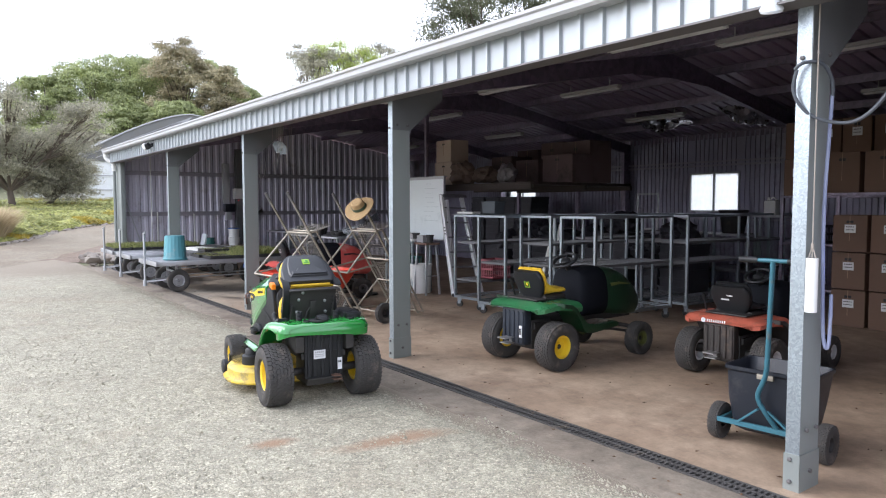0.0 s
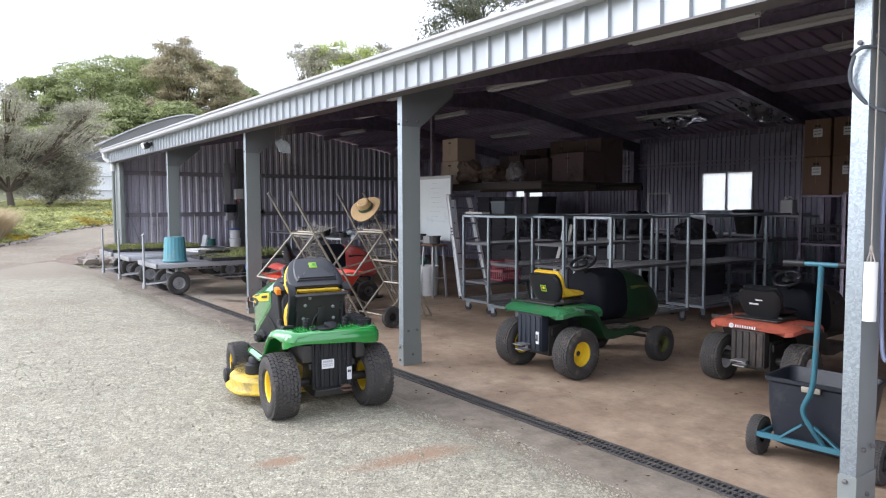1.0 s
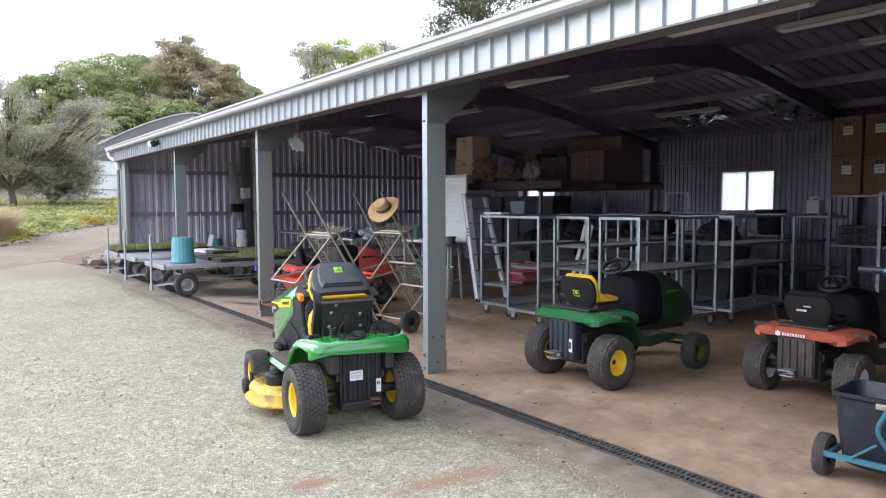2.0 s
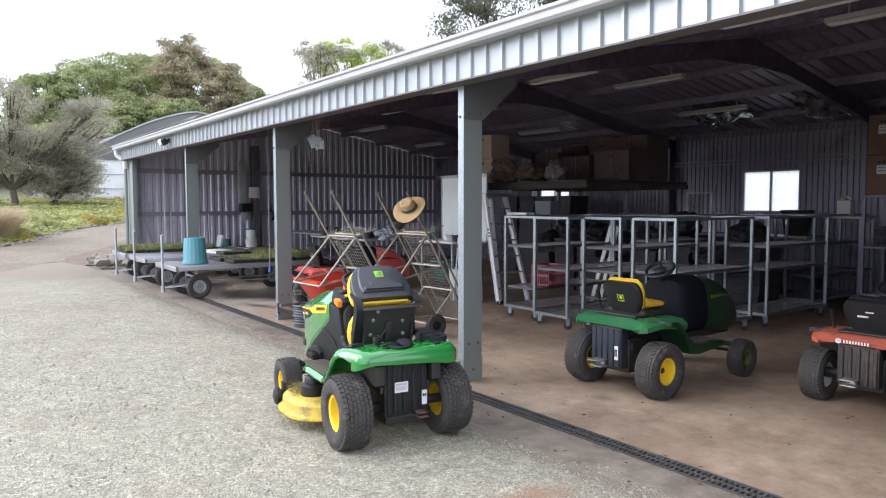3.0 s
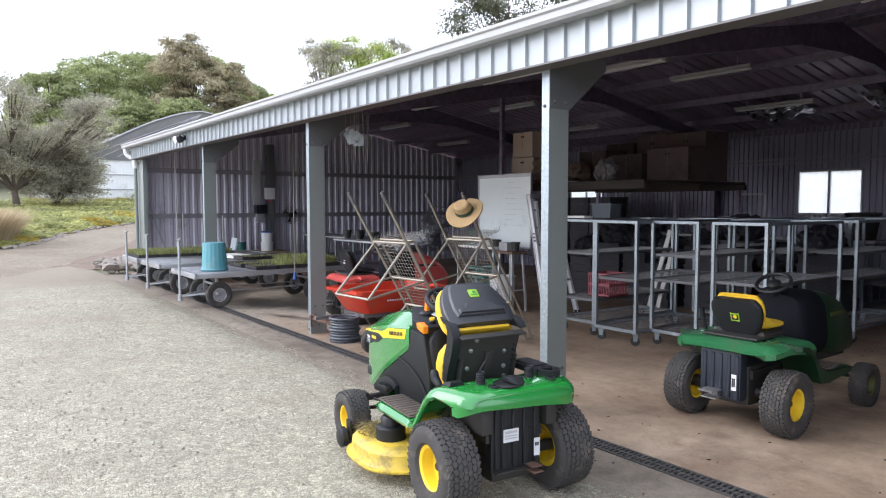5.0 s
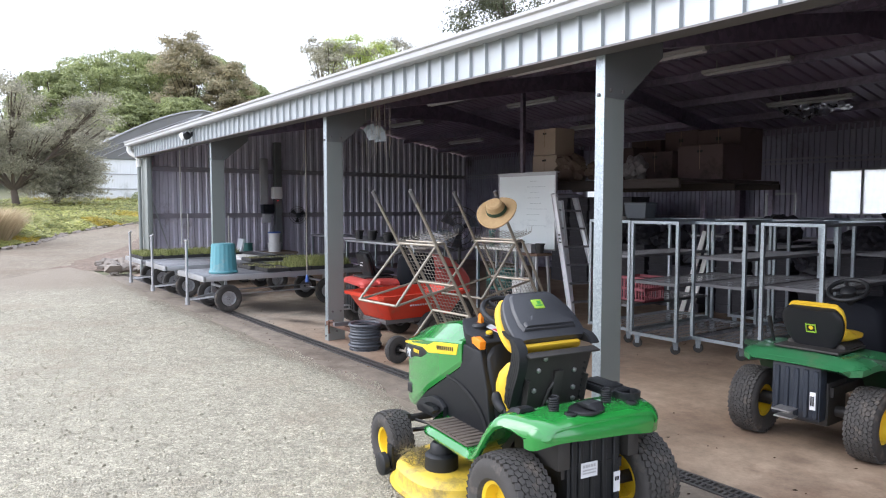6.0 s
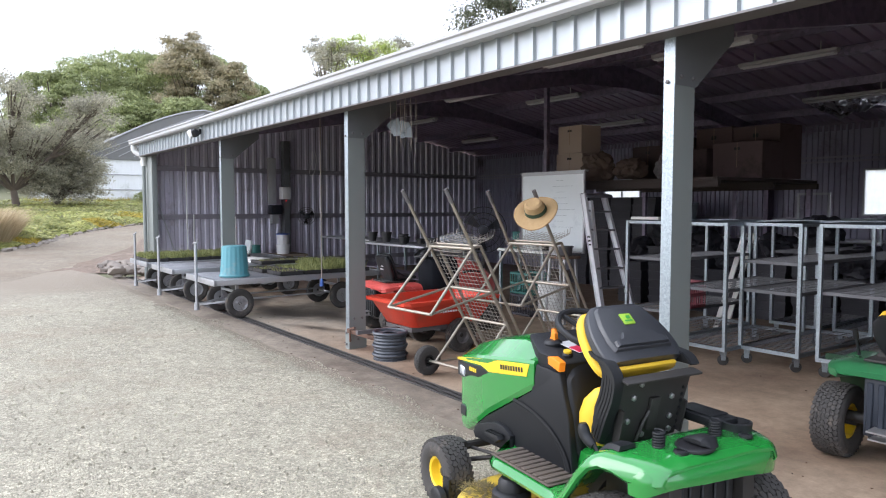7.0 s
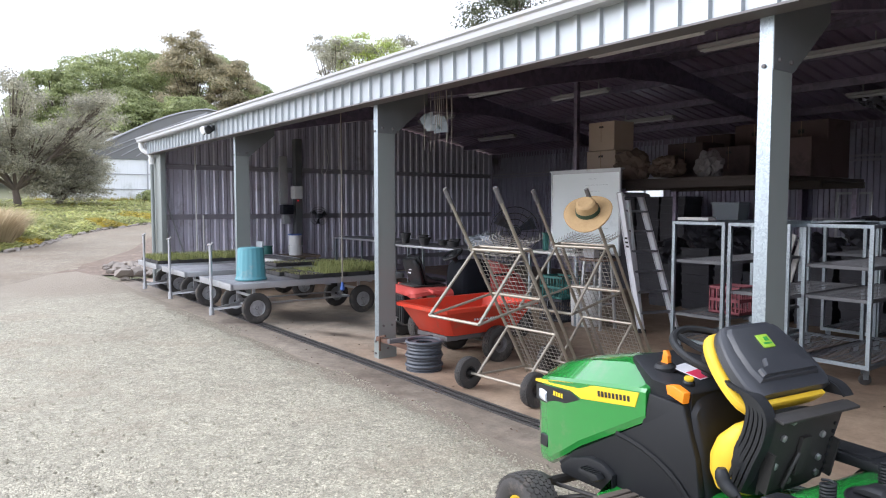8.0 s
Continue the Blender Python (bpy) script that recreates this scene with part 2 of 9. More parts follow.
M_GALV = galvanised("galvanised_steel", (0.41, 0.465, 0.505), (0.32, 0.365, 0.4), 0.42, 110)
# Weathered zinc, with the shade on the posts' sides put into its grey.
M_GALV_WEB = material("weathered_shaded_web", (0.265, 0.288, 0.275), 0.55, 0.3, (0.21, 0.23, 0.22), scale=1.5, bump=0.01, dirt=(0.25, 0.235, 0.21), dirt_scale=2.5, dirt_amount=0.1, stretch=(1, 1, 0.35))
M_FASCIA = material("zinc_cladding", (0.4, 0.43, 0.45), 0.42, 0.35, (0.34, 0.37, 0.39), scale=2, bump=0.01, dirt=(0.35, 0.34, 0.33), dirt_scale=3, dirt_amount=0.1, stretch=(1, 1, 0.2))
M_GUTTER = material("white_gutter_paint", (0.46, 0.465, 0.48), 0.45, 0.0, (0.38, 0.385, 0.39), scale=2.5, dirt=(0.4, 0.38, 0.34), dirt_scale=2.5, dirt_amount=0.15)
M_TRIM = material("aged_steel_trim", (0.17, 0.16, 0.16), 0.6, 0.3, (0.12, 0.113, 0.113), scale=4, bump=0.02)
# Cladding, girt and roof colours carry a violet tint for the interior haze.
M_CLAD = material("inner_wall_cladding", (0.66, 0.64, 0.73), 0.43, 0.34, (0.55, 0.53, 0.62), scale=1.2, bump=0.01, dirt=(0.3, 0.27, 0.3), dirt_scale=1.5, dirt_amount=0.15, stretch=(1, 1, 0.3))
# Back wall: the same sheet, its colour darkened for the unlit depth.
M_BACKWALL = material("shaded_back_cladding", (0.4, 0.39, 0.48), 0.45, 0.4, (0.3, 0.29, 0.37), scale=1.2, dirt=(0.15, 0.135, 0.15), dirt_scale=1.2, dirt_amount=0.3, stretch=(1, 1, 0.3))
# Plate grey lowered to hold the shade under the eaves.
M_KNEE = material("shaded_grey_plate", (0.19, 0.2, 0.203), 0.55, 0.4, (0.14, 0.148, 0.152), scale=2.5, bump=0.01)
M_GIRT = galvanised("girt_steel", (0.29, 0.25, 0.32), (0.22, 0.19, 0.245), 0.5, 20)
M_WALLGIRT = material("dusty_wall_girt", (0.4, 0.38, 0.43), 0.45, 0.3, (0.32, 0.3, 0.34), scale=3, bump=0.01)
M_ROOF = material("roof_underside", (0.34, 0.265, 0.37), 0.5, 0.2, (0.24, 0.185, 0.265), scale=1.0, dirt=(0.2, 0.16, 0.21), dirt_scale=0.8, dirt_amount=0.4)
M_CONCRETE = material("earth_stained_concrete", (0.41, 0.315, 0.225), 0.62, 0.0, (0.22, 0.15, 0.1), scale=0.8, detail=10, amount=1.5, bump=0.03, bump_scale=35, dirt=(0.19, 0.125, 0.085), dirt_scale=0.9, dirt_amount=0.3, rough_spread=0.18)
M_GRAVEL = gravel_material("crushed_grey_gravel", (0.39, 0.362, 0.275), (0.298, 0.275, 0.209), (0.29, 0.232, 0.165), 105, 0.4)
M_APRON = material("dusty_worn_concrete", (0.25, 0.212, 0.165), 0.85, 0.0, (0.165, 0.133, 0.1), scale=1.3, detail=10, amount=1.2, bump=0.05, bump_scale=45, dirt=(0.12, 0.092, 0.068), dirt_scale=1.6, dirt_amount=0.4)
along(M_GRAVEL, "Y", -0.82, -0.75, (0.24, 0.2, 0.152), 0.75, 1.9, 0.9)
along(M_GRAVEL, "X", -13.0, -16.0, (0.27, 0.23, 0.175))
spots(M_GRAVEL, [(-1.79, -1.36, 0.44, 0.12, 84), (-2.2, -1.98, 0.14, 0.08, 80)], (0.29, 0.185, 0.115), strength=0.9)
spots(M_CONCRETE, [(-10.4, 0.8, 2.4, 1.7, 0)], (0.34, 0.31, 0.255), wobble=0.8, strength=0.75)
spots(M_CONCRETE, [(-10.9, 0.45, 1.1, 0.4, 6), (-10.1, 0.95, 0.7, 0.3, -12), (-12.6, 0.6, 1.0, 0.4, -8), (-9.3, 0.3, 0.5, 0.14, 20)], (0.045, 0.036, 0.03), 0.35, strength=0.9)
spots(M_CONCRETE, [(-2.9, 0.6, 0.12, 0.08, 0), (-1.2, 1.6, 0.5, 0.2, 40), (-6.5, 0.5, 0.7, 0.2, 0)], (0.2, 0.14, 0.1), strength=0.6)
mottle(M_CONCRETE, 5.0, 0.72, 1.22)
mottle(M_CONCRETE, 38.0, 0.86, 1.12, 0.85)
mottle(M_APRON, 7.0, 0.7, 1.25)
mottle(M_APRON, 45.0, 0.82, 1.16, 0.85)
M_DIRT = gravel_material("brown_dirt_track", (0.285, 0.245, 0.185), (0.2, 0.17, 0.125), (0.19, 0.145, 0.1), 80, 0.6)
M_VERGE = gravel_material("dark_brown_earth", (0.21, 0.16, 0.12), (0.15, 0.11, 0.08), (0.17, 0.12, 0.085), 30, 0.5)
M_GROUND = material("rough_ground", (0.16, 0.15, 0.08), 0.95, 0.0, (0.1, 0.11, 0.05), scale=0.3, bump=0.1, bump_scale=8)
M_DRAIN = material("black_drain_grate", (0.1, 0.095, 0.09), 0.55, 0.2, (0.06, 0.056, 0.054), scale=12, bump=0.02, dirt=(0.2, 0.16, 0.12), dirt_scale=6, dirt_amount=0.2)
M_TUBE = material("lamp_tube", (0.6, 0.6, 0.6), 0.35, 0.0)
M_LAMPBODY = material("lamp_batten", (0.42, 0.41, 0.4), 0.5, 0.0, (0.32, 0.31, 0.3), scale=5)
M_BLACK = material("black_plastic", (0.011, 0.012, 0.014), 0.48, 0.0, (0.016, 0.017, 0.018), scale=6, specular=0.35, bump=0.015, bump_scale=300)

# ---- building tools ----
I4 = Matrix.Identity(4)


def finish(name, bm, mat, parent=None, label="", angle=40.0):
    """One mesh object from a bmesh."""
    bmesh.ops.recalc_face_normals(bm, faces=bm.faces)
    me = bpy.data.meshes.new(name)
    bm.to_mesh(me)
    bm.free()
    me.materials.append(mat)
    for p in me.polygons:
        p.use_smooth = True
    me.set_sharp_from_angle(angle=radians(angle))
    ob = new(name, me)
    if parent:
        ob.parent = parent
    if label:
        ob["label"] = label
    return ob


def part(name, bm, mat, parent, label="", angle=40.0):
    return finish(name, bm, mat, parent, label, angle)


def share(name, ob, parent, m=None):
    """Another piece with the same mesh."""
    again = new(name, ob.data)
    again.parent = parent
    if m is not None:
        again.matrix_basis = m
    return again


def thing(name, m, label, category, group="", kind=""):
    ob = new(name)
    ob.empty_display_size = 0.1
    ob.matrix_basis = m
    return tagged(ob, label, category, group, kind)


def box(bm, lo, hi, m=I4, bevel=0.0, segments=2):
    lo, hi = Vector(lo), Vector(hi)
    mid, size = (lo + hi) / 2, hi - lo
    made = bmesh.ops.create_cube(bm, size=1, matrix=m @ Matrix.Translation(mid) @ Matrix.Diagonal((*size, 1)))
    if bevel:
        edges = list({e for v in made["verts"] for e in v.link_edges})
        bmesh.ops.bevel(bm, geom=edges, offset=bevel, segments=segments, affect="EDGES", profile=0.6)
    return bm


def tube(bm, points, r, seg=8, m=I4, closed=False, caps=True):
    """A round bar along points; r: one radius or one for each point."""
    pts = [m @ Vector(p) for p in points]
    n = len(pts)
    rs = r if isinstance(r, (list, tuple)) else [r] * n
    rings, normal = [], None
    for i, p in enumerate(pts):
        a, b = (pts[i - 1] if i or closed else p), (pts[(i + 1) % n] if i + 1 < n or closed else p)
        d = (b - a).normalized()
        if normal is None:
            normal = d.orthogonal().normalized()
        normal = (normal - d * normal.dot(d)).normalized()
        side = d.cross(normal)
        rings.append([bm.verts.new(p + rs[i] * (math.cos(q) * normal + math.sin(q) * side)) for q in (math.tau * k / seg for k in range(seg))])
    for i in range(n if closed else n - 1):
        one, two = rings[i], rings[(i + 1) % n]
        for k in range(seg):
            bm.faces.new((one[k], one[(k + 1) % seg], two[(k + 1) % seg], two[k]))
    if caps and not closed:
        bm.faces.new(rings[0][::-1])
        bm.faces.new(rings[-1])
    return bm


def bar(bm, a, b, w, h=None, up=(0, 0, 1), m=I4):
    """A square or flat bar from a to b."""
    a, b, h = m @ Vector(a), m @ Vector(b), h or w
    d = (b - a).normalized()
    up = Vector(up)
    if abs(d.dot(up)) > 0.97:
        up = Vector((1, 0, 0))
    side = d.cross(up).normalized()
    top = side.cross(d)
    rings = [[bm.verts.new(p + side * (w / 2) * s + top * (h / 2) * u) for s, u in ((-1, -1), (1, -1), (1, 1), (-1, 1))] for p in (a, b)]
    for k in range(4):
        bm.faces.new((rings[0][k], rings[0][(k + 1) % 4], rings[1][(k + 1) % 4], rings[1][k]))
    bm.faces.new(rings[0][::-1])
    bm.faces.new(rings[1])
    return bm


def lathe(bm, profile, seg=24, m=I4, caps=True):
    """Turns (radius, height) points round z."""
    rings = []
    for r, z in profile:
        if r < 1e-5:
            rings.append([bm.verts.new(m @ Vector((0, 0, z)))])
        else:
            rings.append([bm.verts.new(m @ Vector((r * math.cos(math.tau * k / seg), r * math.sin(math.tau * k / seg), z))) for k in range(seg)])
    for one, two in zip(rings, rings[1:]):
        for k in range(seg):
            quad = (one[k % len(one)], one[(k + 1) % len(one)], two[(k + 1) % len(two)], two[k % len(two)])
            quad = tuple(dict.fromkeys(quad))
            if len(quad) > 2:
                bm.faces.new(quad)
    if caps:
        for ring in (rings[0], rings[-1]):
            if len(ring) > 2:
                bm.faces.new(ring)
    return bm


def loft(bm, sections, m=I4, caps=True, closed=True):
    """Skins equal-length rings of points."""
    rings = [[bm.verts.new(m @ Vector(p)) for p in ring] for ring in sections]
    n = len(rings[0])
    for one, two in zip(rings, rings[1:]):
        for k in range(n if closed else n - 1):
            bm.faces.new((one[k], one[(k + 1) % n], two[(k + 1) % n], two[k]))
    if caps and closed:
        bm.faces.new(rings[0][::-1])
        bm.faces.new(rings[-1])
    return bm


def prism(bm, outline, lo, hi, m=I4, bevel=0.0):
    """An outline of (a, b) in the local x-z plane, pulled from y = lo to y = hi."""
    one = [bm.verts.new(m @ Vector((a, lo, b))) for a, b in outline]
    two = [bm.verts.new(m @ Vector((a, hi, b))) for a, b in outline]
    faces = [bm.faces.new(one), bm.faces.new(two[::-1])]
    n = len(one)
    for k in range(n):
        faces.append(bm.faces.new((one[k], two[k], two[(k + 1) % n], one[(k + 1) % n])))
    if bevel:
        edges = list({e for f in faces[:2] for e in f.edges})
        bmesh.ops.bevel(bm, geom=edges, offset=bevel, segments=2, affect="EDGES", profile=0.6)
    return bm


def smooth_line(points, steps=6):
    """A rounded line through points."""
    pts = [Vector(p) for p in points]
    out = []
    for i in range(len(pts) - 1):
        p0, p1, p2, p3 = pts[max(i - 1, 0)], pts[i], pts[i + 1], pts[min(i + 2, len(pts) - 1)]
        for k in range(steps):
            t = k / steps
            out.append(0.5 * (2 * p1 + (p2 - p0) * t + (2 * p0 - 5 * p1 + 4 * p2 - p3) * t * t + (3 * p1 - p0 - 3 * p2 + p3) * t ** 3))
    return out + [pts[-1]]


def ribbed(bm, along, z0, z1, thick=0.012, pitch=0.19, rib=0.028, phase=0.0, flip=1, m=I4, minor=True):
    """Ribbed steel sheet: from along[0] to along[1] in local x, upright, ribs towards -y (flip 1) or +y (flip -1)."""
    a, b = along
    line = [(a, 0.0)]
    k = math.floor((a - phase) / pitch)
    while True:
        c = phase + k * pitch
        k += 1
        if c - 0.03 <= a:
            continue
        if c + 0.03 >= b:
            break
        line += [(c - 0.02, 0.0), (c - 0.012, rib), (c + 0.012, rib), (c + 0.02, 0.0)]
        mid = c + pitch / 2
        if minor and mid + 0.04 < b and pitch > 0.15:
            line += [(mid - 0.03, 0.0), (mid - 0.022, 0.007), (mid + 0.022, 0.007), (mid + 0.03, 0.0)]
    line.append((b, 0.0))
    front = [(x, -y * flip) for x, y in line]
    back = [(x, -y * flip + thick * flip) for x, y in line]
    loop = front + back[::-1]
    low = [bm.verts.new(m @ Vector((x, y, z0))) for x, y in loop]
    high = [bm.verts.new(m @ Vector((x, y, z1))) for x, y in loop]
    n, h = len(loop), len(front)
    for i in range(n):
        bm.faces.new((low[i], low[(i + 1) % n], high[(i + 1) % n], high[i]))
    for ring in (low, high):
        for i in range(h - 1):
            bm.faces.new((ring[i], ring[i + 1], ring[n - 2 - i], ring[n - 1 - i]))
    return bm


def sheet_mesh(name, verts, faces, mat, parent=None, smooth=True):
    me = bpy.data.meshes.new(name)
    me.from_pydata(verts, [], faces)
    me.materials.append(mat)
    if smooth:
        for p in me.polygons:
            p.use_smooth = True
    ob = new(name, me)
    if parent:
        ob.parent = parent
    return ob

# ---- the lie of the land ----
def rise(x, y):
    """Height of the ground: level at the shed, climbing beyond its far end."""
    camber = 0.04 * min(1.0, max(0.0, (-0.66 - y) / 0.35)) * min(1.0, max(0.0, (x + 22) / 4))
    d = min(75.0, max(0.0, -18.5 - x))
    far = min(32.0, max(0.0, -58.0 - x))
    return 0.055 * d * d / (d + 4.0) + 0.11 * far * far / (far + 20.0) + camber


def draped(name, outline_rows, mat, lift):
    """A sheet over the ground from rows of points."""
    verts, faces = [], []
    w = len(outline_rows[0])
    for r, row in enumerate(outline_rows):
        verts += [(x, y, rise(x, y) + (lift if 0 < i < w - 1 and 0 < r < len(outline_rows) - 1 else min(lift, 0.003))) for i, (x, y) in enumerate(row)]
    for r in range(len(outline_rows) - 1):
        for c in range(w - 1):
            i = r * w + c
            faces.append((i, i + 1, i + w + 1, i + w))
    return sheet_mesh(name, verts, faces, mat)


def steps(a, b, n):
    return [a + (b - a) * i / n for i in range(n + 1)]


xs = sorted(set(steps(-120, -16, 104) + steps(-16, 16, 8) + [-900, -500, -300, -200, -150, 40, 120, 400, 900]))
ys = [-900, -400, -200, -100, -60, -40] + steps(-30, 50, 40) + [70, 100, 160, 300, 900]
tagged(draped("ground", [[(x, y) for x in xs] for y in ys], M_GROUND, -0.03), "rough grassy earth that climbs behind the shed", "ground", kind="structure")

# gravel yard in front of the shed, and the dirt track that leaves it
def mix(a, b, t):
    return a + (b - a) * t


gravel_rows = [[(x, y) for x in steps(-25, 14, 78)] for y in [-14, -10, -6, -3, -2, -1.4, -1.1, -1.0, -0.9, -0.8, -0.7, -0.62]]
tagged(draped("gravel_yard", gravel_rows, M_GRAVEL, 0.0), "pale grey crushed gravel yard with brown worn patches", "yard", kind="structure")
track_mid = smooth_line([(-19.5, -7.0, 6.2), (-21.0, -4.2, 3.8), (-22.8, -1.7, 1.9), (-25.2, 0.0, 1.45), (-28.7, 1.45, 1.35), (-31.6, 3.3, 1.3), (-36.0, 7.5, 1.3), (-42.0, 14.0, 1.3)], 8)
track_rows = []
for i, p in enumerate(track_mid):
    a, b = track_mid[max(i - 1, 0)], track_mid[min(i + 1, len(track_mid) - 1)]
    d = Vector((b.x - a.x, b.y - a.y)).normalized()
    side = Vector((-d.y, d.x))
    track_rows.append([(p.x + side.x * p.z * s, p.y + side.y * p.z * s) for s in (-1, -0.6, -0.2, 0.2, 0.6, 1)])
tagged(draped("dirt_track", track_rows, M_DIRT, 0.025), "pale brown dirt track curving away past the shed", "track", kind="structure")

verge_rows = [[(mix(p.x, max(p.x + 5, -17.3) if p.x < -19 else -17.3, s), mix(p.y, max(p.y + 2.5, 3.5), s)) for s in steps(0, 1, 6)] for p in track_mid[8:]]
tagged(draped("dirt_verge", verge_rows, M_VERGE, 0.004), "bare brown earth beside the shed corner", "ground", kind="structure")

# ---- shed ----
X0, X1, Y1, EAVE, RIDGE_Y, RIDGE_Z = -16.35, 0.56, 8.6, 2.86, 4.4, 3.64
SLOPE = (RIDGE_Z - EAVE) / RIDGE_Y


def roof_z(y):
    return EAVE + SLOPE * (y if y < RIDGE_Y else 2 * RIDGE_Y - y)


bm = bmesh.new()
box(bm, (X0 - 1.2, -0.1, -0.2), (X1 + 1, Y1 + 0.2, 0.0))
floor = tagged(finish("floor", bm, M_CONCRETE), "brown-stained concrete shed floor with dark wet patches", "floor", kind="structure")
bm = bmesh.new()
box(bm, (X0 - 1.2, -0.64, -0.2), (X1 + 1, -0.252, -0.002), bevel=0.008)
tagged(finish("apron", bm, M_APRON), "strip of worn concrete between gravel and drain", "apron", kind="structure")

# drain: channel, side rails and grate bars
bm = bmesh.new()
box(bm, (X0 - 1.2, -0.252, -0.2), (X1 + 1, -0.1, -0.06))
drain = tagged(finish("drain", bm, M_DRAIN), "black slotted channel drain set along the shed opening", "drain", kind="structure")
bm = bmesh.new()
for y0, y1 in ((-0.25, -0.232), (-0.184, -0.168), (-0.12, -0.102)):
    box(bm, (X0 - 1.2, y0, -0.05), (X1 + 1, y1, 0.003))
part("grate_rail", bm, M_DRAIN, drain)
bm = bmesh.new()
box(bm, (X0 - 1.2, -0.231, -0.06), (-8.5, -0.121, -0.012))
part("silt", bm, M_APRON, drain, "brown silt filling the far end of the channel")
bm = bmesh.new()
n_bars = 0
x = X0
while x < X1:
    for y0, y1 in ((-0.232, -0.184), (-0.168, -0.12)):
        box(bm, (x, y0, -0.04), (x + 0.014, y1, 0.002))
    x += 0.034
tagged(part("grate_bars", bm, M_DRAIN, drain), kind="stuff")


def trapezoid(bm, along, z0, z1, pitch, depth, flip, m):
    """Box-ribbed steel sheet: broad ribs and broad pans in turn, upright."""
    a, b = along
    line = [(a, 0.0)]
    c = a + pitch / 2
    while c + pitch * 0.4 < b + 1e-6:
        line += [(c - pitch * 0.31, 0.0), (c - pitch * 0.17, depth), (c + pitch * 0.17, depth), (c + pitch * 0.31, 0.0)]
        c += pitch
    line.append((b, 0.0))
    rings = [[(x, -y * flip, z) for x, y in line] + [(x, (0.004 - y) * flip, z) for x, y in line[::-1]] for z in (z0, z1)]
    return loft(bm, rings, m, caps=False)


def side_wall(name, x, flip, label):
    bm = bmesh.new()
    m = pose(x, 0, 0, 0, 0, 90)
    peak = 48
    ys = steps(0.0, Y1, peak)
    for a, b in zip(ys, ys[1:]):
        trapezoid(bm, (a, b), 0.0, min(roof_z(a), roof_z(b)) - 0.01, Y1 / peak, 0.024, flip, m)
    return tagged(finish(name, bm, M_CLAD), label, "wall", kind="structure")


side_wall("wall_west", X0, 1, "ribbed zinc-steel end wall of the shed")
# East wall is out of view, placed close in to shade the right bay.
side_wall("wall_east_unseen", X1, -1, "ribbed zinc-steel end wall of the shed")
WIN = [(-6.47, -5.4, 1.37, 2.135), (-11.85, -10.85, 1.37, 2.11)]
bm = bmesh.new()
cuts = sorted([X0, X1] + [v for w in WIN for v in w[:2]])
my = pose(0, Y1, 0)
for a, b in zip(cuts, cuts[1:]):
    hole = [w for w in WIN if abs(w[0] - a) < 1e-6]
    if hole:
        ribbed(bm, (a, b), 0, hole[0][2], m=my, pitch=0.095, rib=0.022)
        ribbed(bm, (a, b), hole[0][3], roof_z(Y1), m=my, pitch=0.095, rib=0.022)
    else:
        ribbed(bm, (a, b), 0, roof_z(Y1), m=my, pitch=0.095, rib=0.022)
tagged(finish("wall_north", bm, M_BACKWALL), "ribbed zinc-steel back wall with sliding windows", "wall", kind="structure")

# roof sheet and ceiling purlins
bm = bmesh.new()
for y0, y1 in ((-0.2, RIDGE_Y), (RIDGE_Y, Y1 + 0.25)):
    z0, z1 = EAVE + SLOPE * (y0 if y0 < RIDGE_Y else 2 * RIDGE_Y - y0), EAVE + SLOPE * (y1 if y1 <= RIDGE_Y else 2 * RIDGE_Y - y1)
    x = X0 - 0.45
    while x < X1 + 0.4:
        w = 0.19
        ring = [(x, 0), (x + 0.07, 0), (x + 0.082, 0.026), (x + 0.108, 0.026), (x + 0.12, 0), (x + w, 0)]
        for (a, za), (b, zb) in zip(ring, ring[1:]):
            v = [bm.verts.new(p) for p in ((a, y0, z0 + za), (b, y0, z0 + zb), (b, y1, z1 + zb), (a, y1, z1 + za))]
            bm.faces.new(v)
        x += w
bmesh.ops.remove_doubles(bm, verts=bm.verts, dist=0.0005)
tagged(finish("ceiling", bm, M_ROOF), "dark underside of the ribbed steel shed roof", "roof", kind="structure")
for y in (0.12, 1.25, 2.35, 3.45, 4.2, 4.6, 5.4, 6.5, 7.6, 8.6):
    z = roof_z(y)
    bm = bmesh.new()
    box(bm, (X0, y - 0.008, z - 0.11), (X1, y + 0.008, z - 0.012))
    box(bm, (X0, y - 0.008, z - 0.118), (X1, y + 0.05, z - 0.108))
    box(bm, (X0, y - 0.05, z - 0.02), (X1, y + 0.0, z - 0.01))
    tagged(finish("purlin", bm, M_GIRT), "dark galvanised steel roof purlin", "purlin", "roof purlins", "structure")


